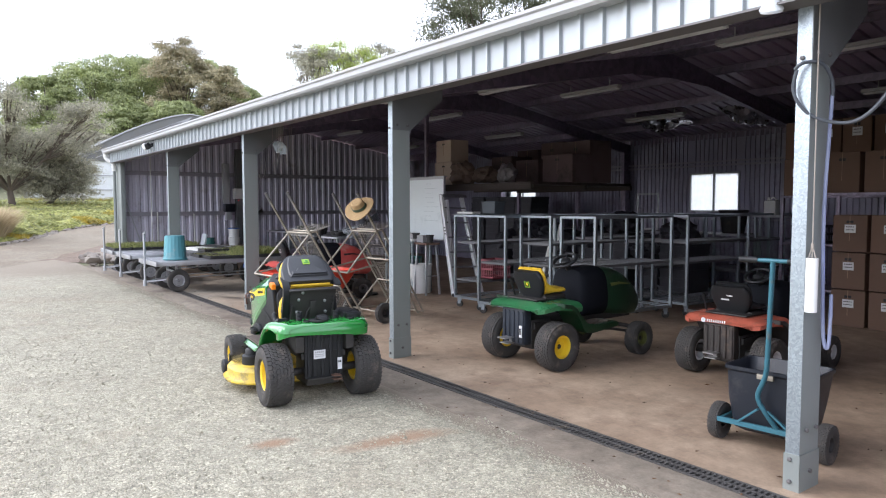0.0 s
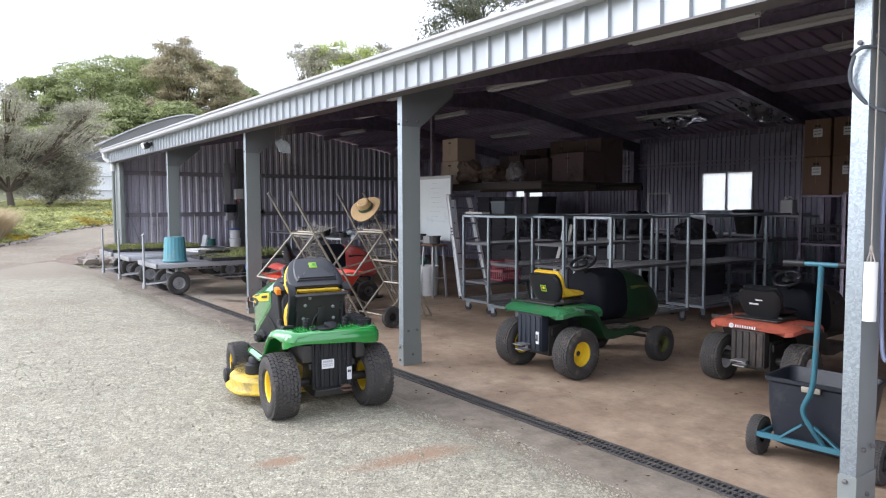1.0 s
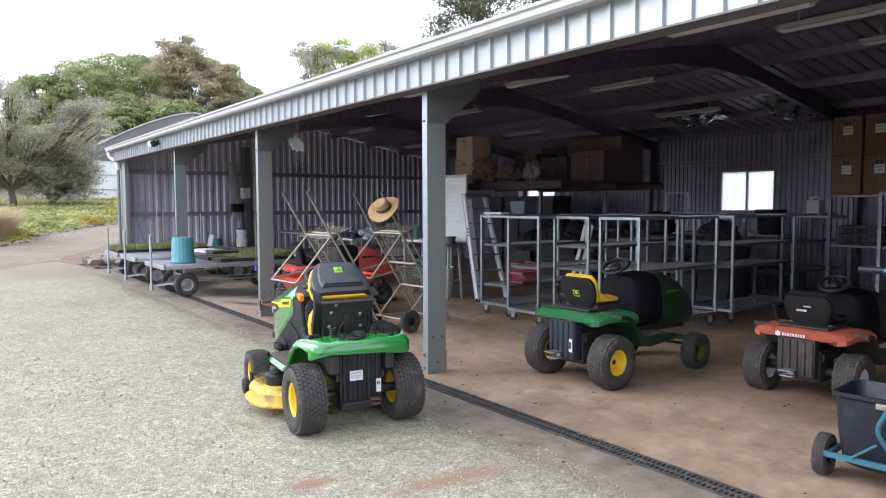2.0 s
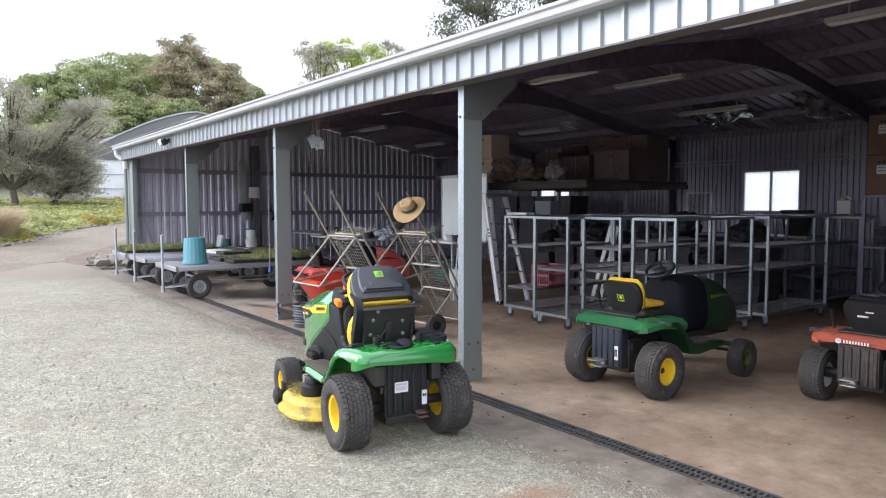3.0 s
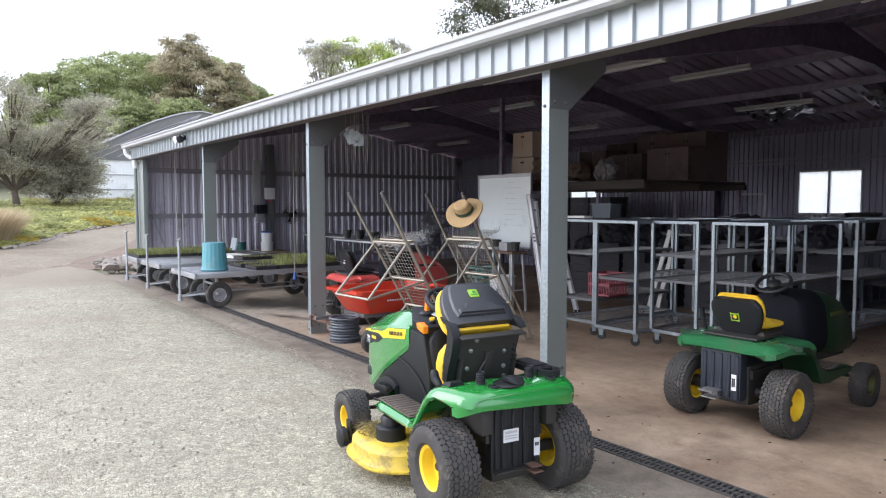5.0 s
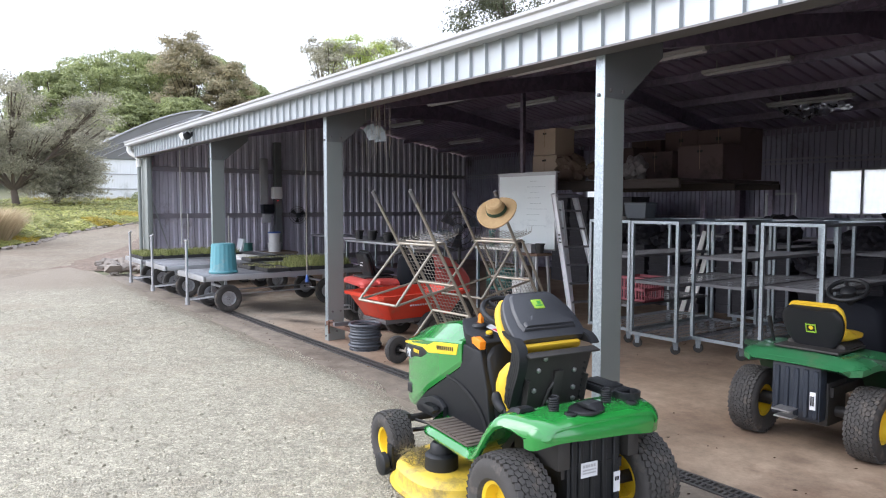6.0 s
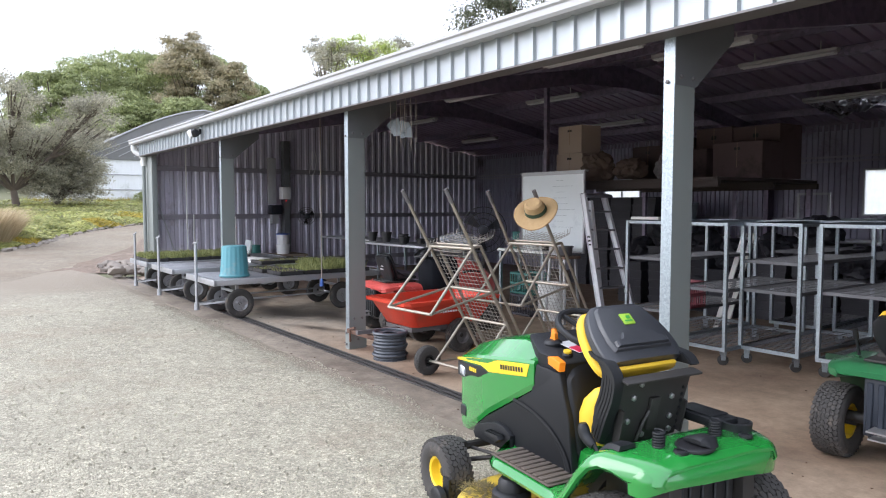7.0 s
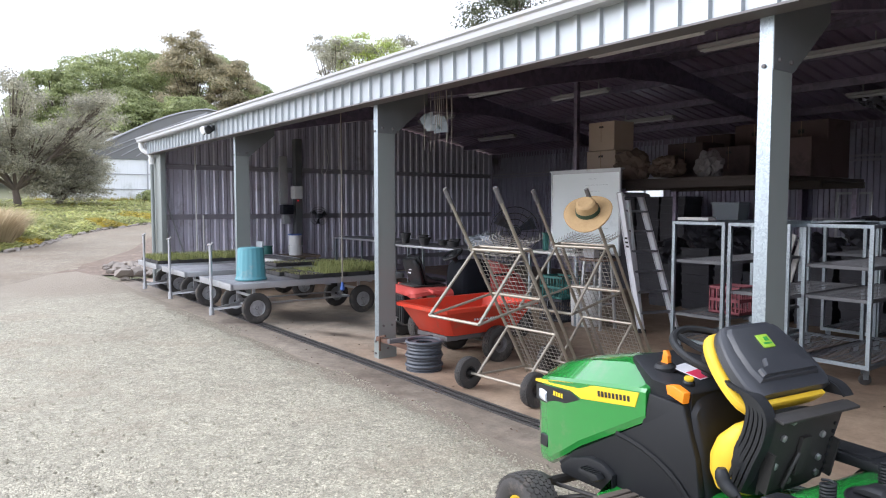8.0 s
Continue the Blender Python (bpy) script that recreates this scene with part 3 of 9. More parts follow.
def portal_frame(x):
    """Front post, knee plate, two rafters and back post, of steel channel."""
    ob = thing("portal_frame", pose(x, 0, 0), "galvanised steel channel portal frame with knee plate", "frame", "shed portal frames", "structure")
    bm = bmesh.new()
    box(bm, (0, 0, 0.0), (0.075, 0.004, 2.84))
    part("post_flange", bm, M_GALV, ob, "bright spangled galvanised front flange")
    bm = bmesh.new()
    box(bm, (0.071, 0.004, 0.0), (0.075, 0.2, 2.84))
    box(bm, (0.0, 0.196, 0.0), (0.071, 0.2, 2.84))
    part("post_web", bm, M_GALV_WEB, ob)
    bm = bmesh.new()
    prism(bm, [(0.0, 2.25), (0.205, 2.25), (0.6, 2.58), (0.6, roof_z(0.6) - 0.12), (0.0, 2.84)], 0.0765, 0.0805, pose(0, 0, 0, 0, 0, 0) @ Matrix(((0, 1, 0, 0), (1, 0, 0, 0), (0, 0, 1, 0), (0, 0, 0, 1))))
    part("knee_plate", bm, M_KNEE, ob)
    for y0, y1 in ((0.2, RIDGE_Y), (RIDGE_Y, Y1 - 0.05)):
        bm = bmesh.new()
        za, zb = roof_z(y0) - 0.12, roof_z(y1) - 0.12
        for xa, xb, da, db in ((0.071, 0.075, 0, -0.2), (0.0, 0.071, -0.196, -0.2), (0.0, 0.071, 0, -0.004)):
            vs = [bm.verts.new(p) for p in ((xa, y0, za + db), (xb, y0, za + db), (xb, y0, za + da), (xa, y0, za + da), (xa, y1, zb + db), (xb, y1, zb + db), (xb, y1, zb + da), (xa, y1, zb + da))]
            for f in ((0, 1, 2, 3), (4, 5, 6, 7), (0, 1, 5, 4), (1, 2, 6, 5), (2, 3, 7, 6), (3, 0, 4, 7)):
                bm.faces.new([vs[i] for i in f])
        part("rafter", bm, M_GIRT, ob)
    bm = bmesh.new()
    prism(bm, [(3.6, roof_z(3.6) - 0.12), (4.4, 3.52), (5.2, roof_z(5.2) - 0.12), (5.2, roof_z(5.2) - 0.33), (4.4, 3.2), (3.6, roof_z(3.6) - 0.33)], 0.0765, 0.0805, Matrix(((0, 1, 0, 0), (1, 0, 0, 0), (0, 0, 1, 0), (0, 0, 0, 1))))
    part("ridge_plate", bm, M_GIRT, ob)
    bm = bmesh.new()
    box(bm, (0, Y1 - 0.25, 0), (0.075, Y1 - 0.05, roof_z(Y1) - 0.1))
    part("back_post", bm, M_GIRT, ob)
    bm = bmesh.new()
    lathe(bm, [(0.012, 0), (0.012, 0.012), (0.007, 0.015), (0, 0.015)], 6)
    bolt = part("bolt", bm, M_TRIM, ob)
    bolt.matrix_basis = pose(0.03, -0.005, 0.05, 90)
    for z, y in ((0.17, -0.005), (2.27, 0.0), (2.78, 0.0)):
        share("bolt", bolt, ob, pose(0.03, y, z, 90))
    for y, z in ((0.05, 0.33), (0.05, 2.3), (0.17, 2.3), (0.15, 0.33), (0.1, 0.1)):
        share("bolt", bolt, ob, pose(0.0805, y, z, 0, 90))
    bm = bmesh.new()
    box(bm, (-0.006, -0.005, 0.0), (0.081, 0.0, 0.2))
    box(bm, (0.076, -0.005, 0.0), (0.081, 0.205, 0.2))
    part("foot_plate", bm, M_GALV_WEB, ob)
    return ob


first_frame = portal_frame(0.0)
for k in (1, 2, 3):
    copy_thing(first_frame, pose(-4.0 * k, 0, 0))
# end frame against the west wall
bm = bmesh.new()
box(bm, (X0 - 0.28, -0.002, 0), (X0 + 0.3, 0.1, 2.84), bevel=0.004)
tagged(finish("corner_post", bm, M_GALV_WEB), "grey folded steel corner post of the end wall", "post", kind="structure")

for wall_z in (0.28, 1.3, 2.3):
    bm = bmesh.new()
    for d in (0.0, 0.075):
        box(bm, (X0 + 0.03, 0.1, wall_z - 0.05 + d), (X0 + 0.06 + 0.02 * (d > 0), Y1 - 0.1, wall_z - 0.02 + d))
    box(bm, (X0 + 0.03, 0.1, wall_z - 0.05), (X0 + 0.04, Y1 - 0.1, wall_z + 0.05))
    tagged(finish("girt", bm, M_WALLGIRT), "grey steel girt rail on the end wall", "girt", "wall girts", "structure")
    low = 1.22 if wall_z == 1.3 else wall_z - 0.05
    high = 1.3 if wall_z == 1.3 else wall_z + 0.025
    bm = bmesh.new()
    for z in (low, high):
        box(bm, (X0 + 0.1, Y1 - 0.1, z), (X1 - 0.1, Y1 - 0.045, z + 0.03))
    tagged(finish("girt", bm, M_WALLGIRT), "grey steel girt rail on the back wall", "girt", "wall girts", "structure")

# front fascia, its sill angle, gutter
bm = bmesh.new()
ribbed(bm, (X0 - 0.1, X1), 2.54, 2.79, m=pose(0, -0.13, 0), phase=-4.03, rib=0.024, minor=False)
tagged(finish("fascia", bm, M_FASCIA), "pale ribbed zinc fascia above the shed opening", "fascia", kind="structure")
bm = bmesh.new()
box(bm, (X0 - 0.1, -0.16, 2.525), (X1, 0.0, 2.538))
box(bm, (X0 - 0.1, -0.116, 2.54), (X1, -0.112, 2.84))
tagged(finish("trim", bm, M_TRIM), "dark steel sill angle under the fascia", "trim", kind="structure")
bm = bmesh.new()
prism(bm, [(-0.115, 2.775), (-0.25, 2.765), (-0.268, 2.785), (-0.268, 2.825), (-0.285, 2.838), (-0.285, 2.86), (-0.255, 2.86), (-0.25, 2.838), (-0.24, 2.79), (-0.115, 2.79)], X0 - 0.4, X1 + 0.2, Matrix(((0, 1, 0, 0), (1, 0, 0, 0), (0, 0, 1, 0), (0, 0, 0, 1))))
gutter = tagged(finish("gutter", bm, M_GUTTER, angle=15), "white painted eaves gutter, lightly stained", "gutter", kind="structure")
bm = bmesh.new()
prism(bm, [(-0.24, 2.876), (-0.12, 2.896), (0.4, 2.985), (0.4, 2.955), (-0.12, 2.868), (-0.24, 2.854)], X0 - 0.45, X1 + 0.2, Matrix(((0, 1, 0, 0), (1, 0, 0, 0), (0, 0, 1, 0), (0, 0, 0, 1))))
tagged(finish("roof_edge", bm, M_GUTTER), "pale capped edge of the roof sheets", "roof edge", kind="structure")

# ---- ride-on mowers ----
M_GREEN = material("green_machine_paint", (0.022, 0.22, 0.036), 0.18, 0.0, (0.019, 0.195, 0.03), scale=2, coat=1.0, rough_spread=0.06, dirt=(0.09, 0.2, 0.07), dirt_scale=4, dirt_amount=0.1)
M_GREEN_OLD = material("faded_green_paint", (0.035, 0.17, 0.065), 0.3, 0.0, (0.028, 0.135, 0.05), scale=2, coat=0.5, dirt=(0.1, 0.12, 0.07), dirt_scale=5, dirt_amount=0.2)
# The older mower's green, darkened for the shade on its hood and footplates.
M_GREEN_SHADED = material("shaded_green_paint", (0.008, 0.038, 0.014), 0.4, 0.0, (0.006, 0.026, 0.011), scale=2, dirt=(0.03, 0.035, 0.025), dirt_scale=4, dirt_amount=0.25)
M_YELLOW = material("yellow_paint", (0.78, 0.56, 0.02), 0.35, 0.0, (0.7, 0.48, 0.02), scale=3, dirt=(0.22, 0.17, 0.06), dirt_scale=7, dirt_amount=0.12)
M_OLDSTRIPE = material("faded_olive_stripe", (0.12, 0.13, 0.03), 0.5, 0.0, (0.07, 0.08, 0.02), scale=6)
M_YELLOW_SEAT = material("yellow_vinyl", (0.75, 0.5, 0.03), 0.5, 0.0, (0.68, 0.42, 0.02), scale=6, bump=0.03, bump_scale=250)
M_DECK = material("scuffed_yellow_deck", (0.72, 0.52, 0.05), 0.4, 0.0, (0.6, 0.42, 0.05), scale=5, dirt=(0.2, 0.16, 0.07), dirt_scale=6, dirt_amount=0.45)
M_RUBBER = material("dusty_tyre_rubber", (0.035, 0.034, 0.033), 0.85, 0.0, (0.06, 0.055, 0.05), scale=9, bump=0.04, bump_scale=120, dirt=(0.13, 0.11, 0.09), dirt_scale=9, dirt_amount=0.3)
M_CHARCOAL = material("charcoal_plastic", (0.011, 0.012, 0.014), 0.5, 0.0, (0.009, 0.01, 0.012), scale=3, specular=0.3, bump=0.02, bump_scale=400)
M_SEATGREY = material("dark_grey_seat_shell", (0.034, 0.036, 0.041), 0.36, 0.0, (0.028, 0.03, 0.034), scale=5, specular=0.55, bump=0.03, bump_scale=300)
M_ORANGE = material("orange_plastic", (0.85, 0.26, 0.01), 0.4, 0.0, (0.75, 0.22, 0.01))
M_ORANGE_BODY = material("faded_orange_body", (0.5, 0.125, 0.075), 0.5, 0.0, (0.4, 0.095, 0.055), scale=3, dirt=(0.18, 0.08, 0.05), dirt_scale=6, dirt_amount=0.35)
M_REDBODY = material("faded_red_body", (0.55, 0.09, 0.075), 0.4, 0.0, (0.45, 0.065, 0.055), scale=3, dirt=(0.5, 0.25, 0.22), dirt_scale=4, dirt_amount=0.3)
M_WHITE = material("white_plastic", (0.78, 0.78, 0.76), 0.45, 0.0, (0.7, 0.7, 0.68), scale=6)
M_STICKER = material("white_sticker", (0.75, 0.76, 0.78), 0.4)
M_INK = material("black_print", (0.015, 0.015, 0.017), 0.5)
M_REDPRINT = material("red_print", (0.7, 0.03, 0.09), 0.4)
M_LIME = material("lime_badge", (0.3, 0.5, 0.04), 0.4)
M_LEAFGREEN = material("badge_green", (0.05, 0.3, 0.05), 0.4)
M_BOXGREY = material("grey_switch_box", (0.42, 0.42, 0.43), 0.5, 0.0, (0.36, 0.36, 0.37), scale=3)
M_MAT = material("muddy_foot_mat", (0.11, 0.085, 0.065), 0.85, 0.0, (0.06, 0.05, 0.042), scale=9, bump=0.05, bump_scale=90)
M_STEEL = material("bare_steel", (0.45, 0.45, 0.46), 0.4, 0.8, (0.3, 0.29, 0.28), scale=8)
M_DARKSTEEL = material("black_chassis_steel", (0.03, 0.03, 0.031), 0.55, 0.3, (0.05, 0.045, 0.04), scale=6)
M_LAMPGLASS = material("headlamp_lens", (0.7, 0.73, 0.76), 0.12, 0.0, (0.6, 0.63, 0.66), coat=0.6)
M_GRASS_CUT = foliage("dry_clippings", (0.36, 0.28, 0.15), (0.17, 0.16, 0.06), 0.8)
M_RUST = material("rusty_steel", (0.17, 0.1, 0.07), 0.7, 0.3, (0.11, 0.06, 0.042), scale=12)


# Grimy rear metal; also stands for the orange hood lost in shade.
M_GRIMY_SHADED = material("grimy_shaded_metal", (0.045, 0.038, 0.034), 0.6, 0.2, (0.03, 0.026, 0.024), scale=6, dirt=(0.1, 0.07, 0.05), dirt_scale=7, dirt_amount=0.25)


M_DULLBLACK = material("dull_black_cowl", (0.01, 0.011, 0.015), 0.75, 0.0, (0.008, 0.009, 0.012), scale=4, specular=0.1)
M_NAVYPANEL = material("dusty_navy_plastic", (0.02, 0.027, 0.04), 0.5, 0.0, (0.014, 0.018, 0.027), scale=4, dirt=(0.05, 0.045, 0.04), dirt_scale=5, dirt_amount=0.2)


def wheel(parent, at, r, w, rim_r, rim_mat, side, tread=True, seg=36, name="wheel", hub_mat=None):
    """A pneumatic wheel on a cross axle; side +1 shows its face to the left."""
    m = pose(*at, 90 * -side, 0, 0)
    bm = bmesh.new()
    lathe(bm, [(0.022, -w * 0.55), (0.022, w * 0.15), (0.016, w * 0.18), (0, w * 0.18)], 12, m)
    hub = part(name, bm, hub_mat or M_DARKSTEEL, parent)
    bm = bmesh.new()
    h = w / 2
    prof = [(rim_r, h * 0.72), (rim_r + (r - rim_r) * 0.12, h * 0.9), (rim_r + (r - rim_r) * 0.5, h), (r - 0.035 * r / 0.25, h * 0.95), (r - 0.012 * r / 0.25, h * 0.75), (r - 0.002, h * 0.3), (r, 0)]
    lathe(bm, prof + [(a, -b) for a, b in prof[-2::-1]] + [prof[0]], seg, m, caps=False)
    if tread:
        n, cols = (42, 7) if r > 0.2 else (34, 6)
        cell = math.tau * r / n
        for k in range(n):
            for j in range(cols):
                z = (j - (cols - 1) / 2) * w * 0.86 / cols
                a = math.tau * (k + (0.5 if j % 2 else 0.0)) / n
                rr = r - 0.004 - 0.018 * (abs(z) / h) ** 3 * (r / 0.25)
                mm = m @ Matrix.Rotation(a, 4, "Z") @ Matrix.Translation((rr, 0, z)) @ Matrix.Rotation(0.35 * (1 if j % 2 else -1), 4, "X") @ Matrix.Rotation(-math.copysign(0.25 * (abs(z) / h) ** 2, z), 4, "Y")
                box(bm, (-0.006, -cell * 0.42, -w * 0.375 / cols), (0.008, cell * 0.42, w * 0.375 / cols), mm)
    part("tyre", bm, M_RUBBER, hub)
    bm = bmesh.new()
    lathe(bm, [(0.0, h * 0.25), (rim_r * 0.3, h * 0.25), (rim_r * 0.4, h * 0.1), (rim_r * 0.78, h * 0.12), (rim_r * 0.86, h * 0.66), (rim_r * 1.03, h * 0.74), (rim_r * 1.03, -h * 0.7), (rim_r * 0.8, -h * 0.7), (rim_r * 0.75, 0)], seg, m)
    part("rim", bm, rim_mat, hub)
    return hub


def rounded_ring(x, half, z0, z1, power=4.0, n=24, lean=0.0, centre=0.0):
    """A rounded rectangle across the machine at x; lean narrows its top."""
    out = []
    for k in range(n):
        a = math.tau * (k + 0.5) / n
        c, s = math.cos(a), math.sin(a)
        y = math.copysign(abs(c) ** (2 / power), c)
        z = math.copysign(abs(s) ** (2 / power), s)
        out.append((x, centre + y * half * (1 - lean * (z + 1) / 2), (z0 + z1) / 2 + z * (z1 - z0) / 2))
    return out


def steering_wheel(parent, at, r, tilt):
    m = pose(*at, 0, tilt, 0)
    bm = bmesh.new()
    tube(bm, [(r * math.cos(math.tau * k / 28), r * math.sin(math.tau * k / 28), 0) for k in range(28)], 0.015, 8, m, closed=True)
    for a in (0.5, 2.64, 4.71):
        tube(bm, [(0, 0, -0.02), (r * 0.5 * math.cos(a), r * 0.5 * math.sin(a), -0.014), (r * math.cos(a), r * math.sin(a), 0)], 0.012, 6, m)
    lathe(bm, [(0.05, -0.04), (0.05, 0.0), (0.035, 0.012), (0, 0.014)], 16, m)
    part("steering_wheel", bm, M_BLACK, parent)
    bm = bmesh.new()
    tube(bm, [(0, 0, -0.3), (0, 0, -0.02)], 0.03, 12, m)
    part("steering_column", bm, M_BLACK, parent)


def word_bars(parent, m, width, height, count, mat, gap=0.28):
    """Unreadable or unwanted lettering as plain bars, flat in local x-y."""
    bm = bmesh.new()
    cell = width / count
    for k in range(count):
        box(bm, (-width / 2 + k * cell, -height / 2, 0), (-width / 2 + (k + 1 - gap) * cell, height / 2, 0.0012), m)
    part("print", bm, mat, parent)


def foot_side(parent, s, x0, x1, z, paint, y0=0.2, y1=0.45):
    """One footplate with its mat, turned down at the outer edge and swept up to the fender behind."""
    bm = bmesh.new()
    lo, hi = sorted((s * y0, s * y1))
    prism(bm, [(x1, z), (x1 - 0.03, z + 0.035), (x0 + 0.12, z + 0.03), (x0 + 0.03, z + 0.05), (x0 - 0.04, z + 0.12), (x0 - 0.11, z + 0.215), (x0 - 0.18, z + 0.25), (x0 - 0.28, z + 0.262),
               (x0 - 0.28, z + 0.225), (x0 - 0.16, z + 0.21), (x0 - 0.09, z + 0.14), (x0 - 0.04, z + 0.03), (x0 + 0.01, z - 0.03), (x0 + 0.12, z - 0.045), (x1 - 0.03, z - 0.015)], lo, hi, bevel=0.009)
    part("footplate", bm, paint, parent)
    bm = bmesh.new()
    a, b = sorted((s * (y0 + 0.02), s * (y1 - 0.045)))
    box(bm, (x0 + 0.13, a, z + 0.028), (x1 - 0.07, b, z + 0.038), bevel=0.004, segments=1)
    mat = part("foot_mat", bm, M_MAT, parent, "muddy ribbed rubber foot mat")
    bm = bmesh.new()
    box(bm, (0, a + 0.008, z + 0.036), (0.028, b - 0.008, z + 0.045))
    rib = part("mat_rib", bm, M_MAT, mat)
    k = x0 + 0.15
    rib.matrix_basis = pose(k, 0, 0)
    while k + 0.044 < x1 - 0.1:
        k += 0.044
        share("mat_rib", rib, mat, pose(k, 0, 0))


def fender(parent, paint, rear, front, half_rear, half_front, top, lip, drop=0.03):
    """The rear body shell: a broad rounded tray over the wheels."""
    bm = bmesh.new()
    stations = []
    n = 14
    for i in range(n + 1):
        f = i / n
        x = rear + (front - rear) * f
        w = half_rear + (half_front - half_rear) * min(1, f * 1.5) ** 0.8
        w -= 0.05 * max(0, 1 - f * 9) ** 2
        t = top - 0.035 * max(0, 1 - f * 5) ** 2
        low = lip + 0.03 * math.sin(min(1.0, f * 1.2) * math.pi)
        outer = [(-w, low - drop), (-w - 0.004, low - drop * 0.5 + 0.03), (-w + 0.012, t - 0.025), (-w + 0.05, t - 0.004), (-w * 0.55, t + 0.004), (0, t + 0.006)]
        outer = outer + [(-y, z) for y, z in outer[-2::-1]]
        inner = [(y * 0.965, z - 0.016 if abs(y) < w * 0.98 else z) for y, z in outer[::-1]]
        stations.append([(x, y, z) for y, z in outer + inner])
    loft(bm, stations)
    # rounded tail
    tail = []
    for f, d in ((0.0, 0.0), (0.5, 0.022), (0.85, 0.04), (1.0, 0.046)):
        w = half_rear - 0.05 - 0.03 * f
        t, low = top - 0.035 - 0.012 * f, lip + 0.004 * f
        z0, z1 = low + (t - low) * 0.38 * f, t - (t - low) * 0.3 * f
        tail.append([(rear - d, y, z) for y, z in ((-w, z0 - drop * (1 - f)), (-w - 0.004, (z0 + z1) / 2), (-w + 0.012, z1 - 0.012), (-w + 0.05, z1), (0, z1 + 0.006), (w - 0.05, z1), (w - 0.012, z1 - 0.012), (w + 0.004, (z0 + z1) / 2), (w, z0 - drop * (1 - f)), (w * 0.6, z0 + 0.004), (0, z0 + 0.006), (-w * 0.6, z0 + 0.004))])
    loft(bm, tail)
    return part("fender", bm, paint, parent, angle=35)


def new_mower(m):
    """The newer mower, its seat tipped forward over the controls."""
    ob = thing("ride_on_mower", m, "green and yellow ride-on mower, seat tipped forward, on the gravel", "mower")
    for s in (1, -1):
        wheel(ob, (-0.03, 0.345 * s, 0.226), 0.226, 0.205, 0.112, M_YELLOW, s)
        wheel(ob, (1.11, 0.38 * s, 0.168), 0.168, 0.145, 0.08, M_YELLOW, s, name="front_wheel")
    bm = bmesh.new()
    tube(bm, [(-0.03, -0.34, 0.226), (-0.03, 0.34, 0.226)], 0.03, 10)
    box(bm, (-0.14, -0.13, 0.13), (0.14, 0.13, 0.36), bevel=0.02)
    tube(bm, [(1.11, -0.36, 0.2), (1.11, -0.28, 0.28), (1.11, 0.28, 0.28), (1.11, 0.36, 0.2)], 0.022, 8)
    box(bm, (-0.15, -0.17, 0.34), (1.24, 0.17, 0.38))
    tube(bm, [(0.55, 0.14, 0.3), (0.95, 0.2, 0.26), (1.08, 0.3, 0.22)], 0.012, 8)
    tube(bm, [(0.6, 0.2, 0.33), (0.9, 0.24, 0.3), (1.1, 0.24, 0.27)], 0.009, 8)
    for s in (1, -1):
        lo, hi = sorted((0.28 * s, 0.325 * s))
        box(bm, (1.065, lo, 0.15), (1.155, hi, 0.32), bevel=0.01)
        lo, hi = sorted((0.16 * s, 0.225 * s))
        box(bm, (-0.2, lo, 0.4), (0.12, hi, 0.52), bevel=0.01)
        bar(bm, (0.1, 0.2 * s, 0.5), (0.2, 0.22 * s, 0.36), 0.03)
    part("chassis", bm, M_DARKSTEEL, ob)

    def hug(bm):
        """Bends a flat side piece in towards the nose with the hood."""
        for v in bm.verts:
            in_by = max(0.0, v.co.x - 0.9) ** 1.6 * 0.17
            v.co.y -= math.copysign(in_by, v.co.y)

    def hood_ring(x, half, z0, zs, z1):
        """Upright sides, a sloped shoulder above zs, and a narrow rounded top."""
        side = [(0.86, z0), (0.96, z0 + 0.01), (1.0, z0 + 0.035), (1.0, zs - 0.008), (0.97, zs + 0.006), (0.6, z1 - 0.014), (0.42, z1 - 0.003), (0.0, z1)]
        return [(x, half * y, z) for y, z in side] + [(x, -half * y, z) for y, z in side[-2::-1]]

    bm = bmesh.new()
    loft(bm, [hood_ring(*row) for row in ((0.572, 0.238, 0.684, 0.812, 0.832), (0.61, 0.24, 0.664, 0.808, 0.852), (0.7, 0.24, 0.613, 0.798, 0.878), (0.76, 0.24, 0.58, 0.79, 0.886), (0.95, 0.2385, 0.474, 0.763, 0.856), (1.06, 0.228, 0.4, 0.745, 0.83),
              (1.18, 0.2165, 0.325, 0.724, 0.793), (1.26, 0.2, 0.32, 0.706, 0.76), (1.31, 0.172, 0.335, 0.688, 0.725), (1.335, 0.13, 0.38, 0.66, 0.68))])
    part("hood", bm, M_GREEN, ob, angle=17)
    for s in (1, -1):
        side = Matrix(((1, 0, 0, 0), (0, s, 0, 0), (0, 0, 1, 0), (0, 0, 0, 1)))
        # black flank between cowl and hood, stepped below
        bm = bmesh.new()
        prism(bm, [(0.3, 0.37), (0.74, 0.35), (1.02, 0.33), (1.09, 0.375), (0.98, 0.455), (0.585, 0.672), (0.562, 0.805), (0.4, 0.8), (0.34, 0.62)], 0.2, 0.234, side, bevel=0.008)
        flank = part("flank_panel", bm, M_CHARCOAL, ob)
        bm = bmesh.new()
        prism(bm, [(0.72, 0.37), (1.03, 0.345), (1.05, 0.375), (0.99, 0.425), (0.86, 0.47), (0.78, 0.47), (0.72, 0.44)], 0.225, 0.262, side, bevel=0.014)
        part("flank_cover", bm, M_CHARCOAL, flank)
        bm = bmesh.new()
        rings = []
        for k in range(9):
            a = radians(8 + 80 * k / 8)
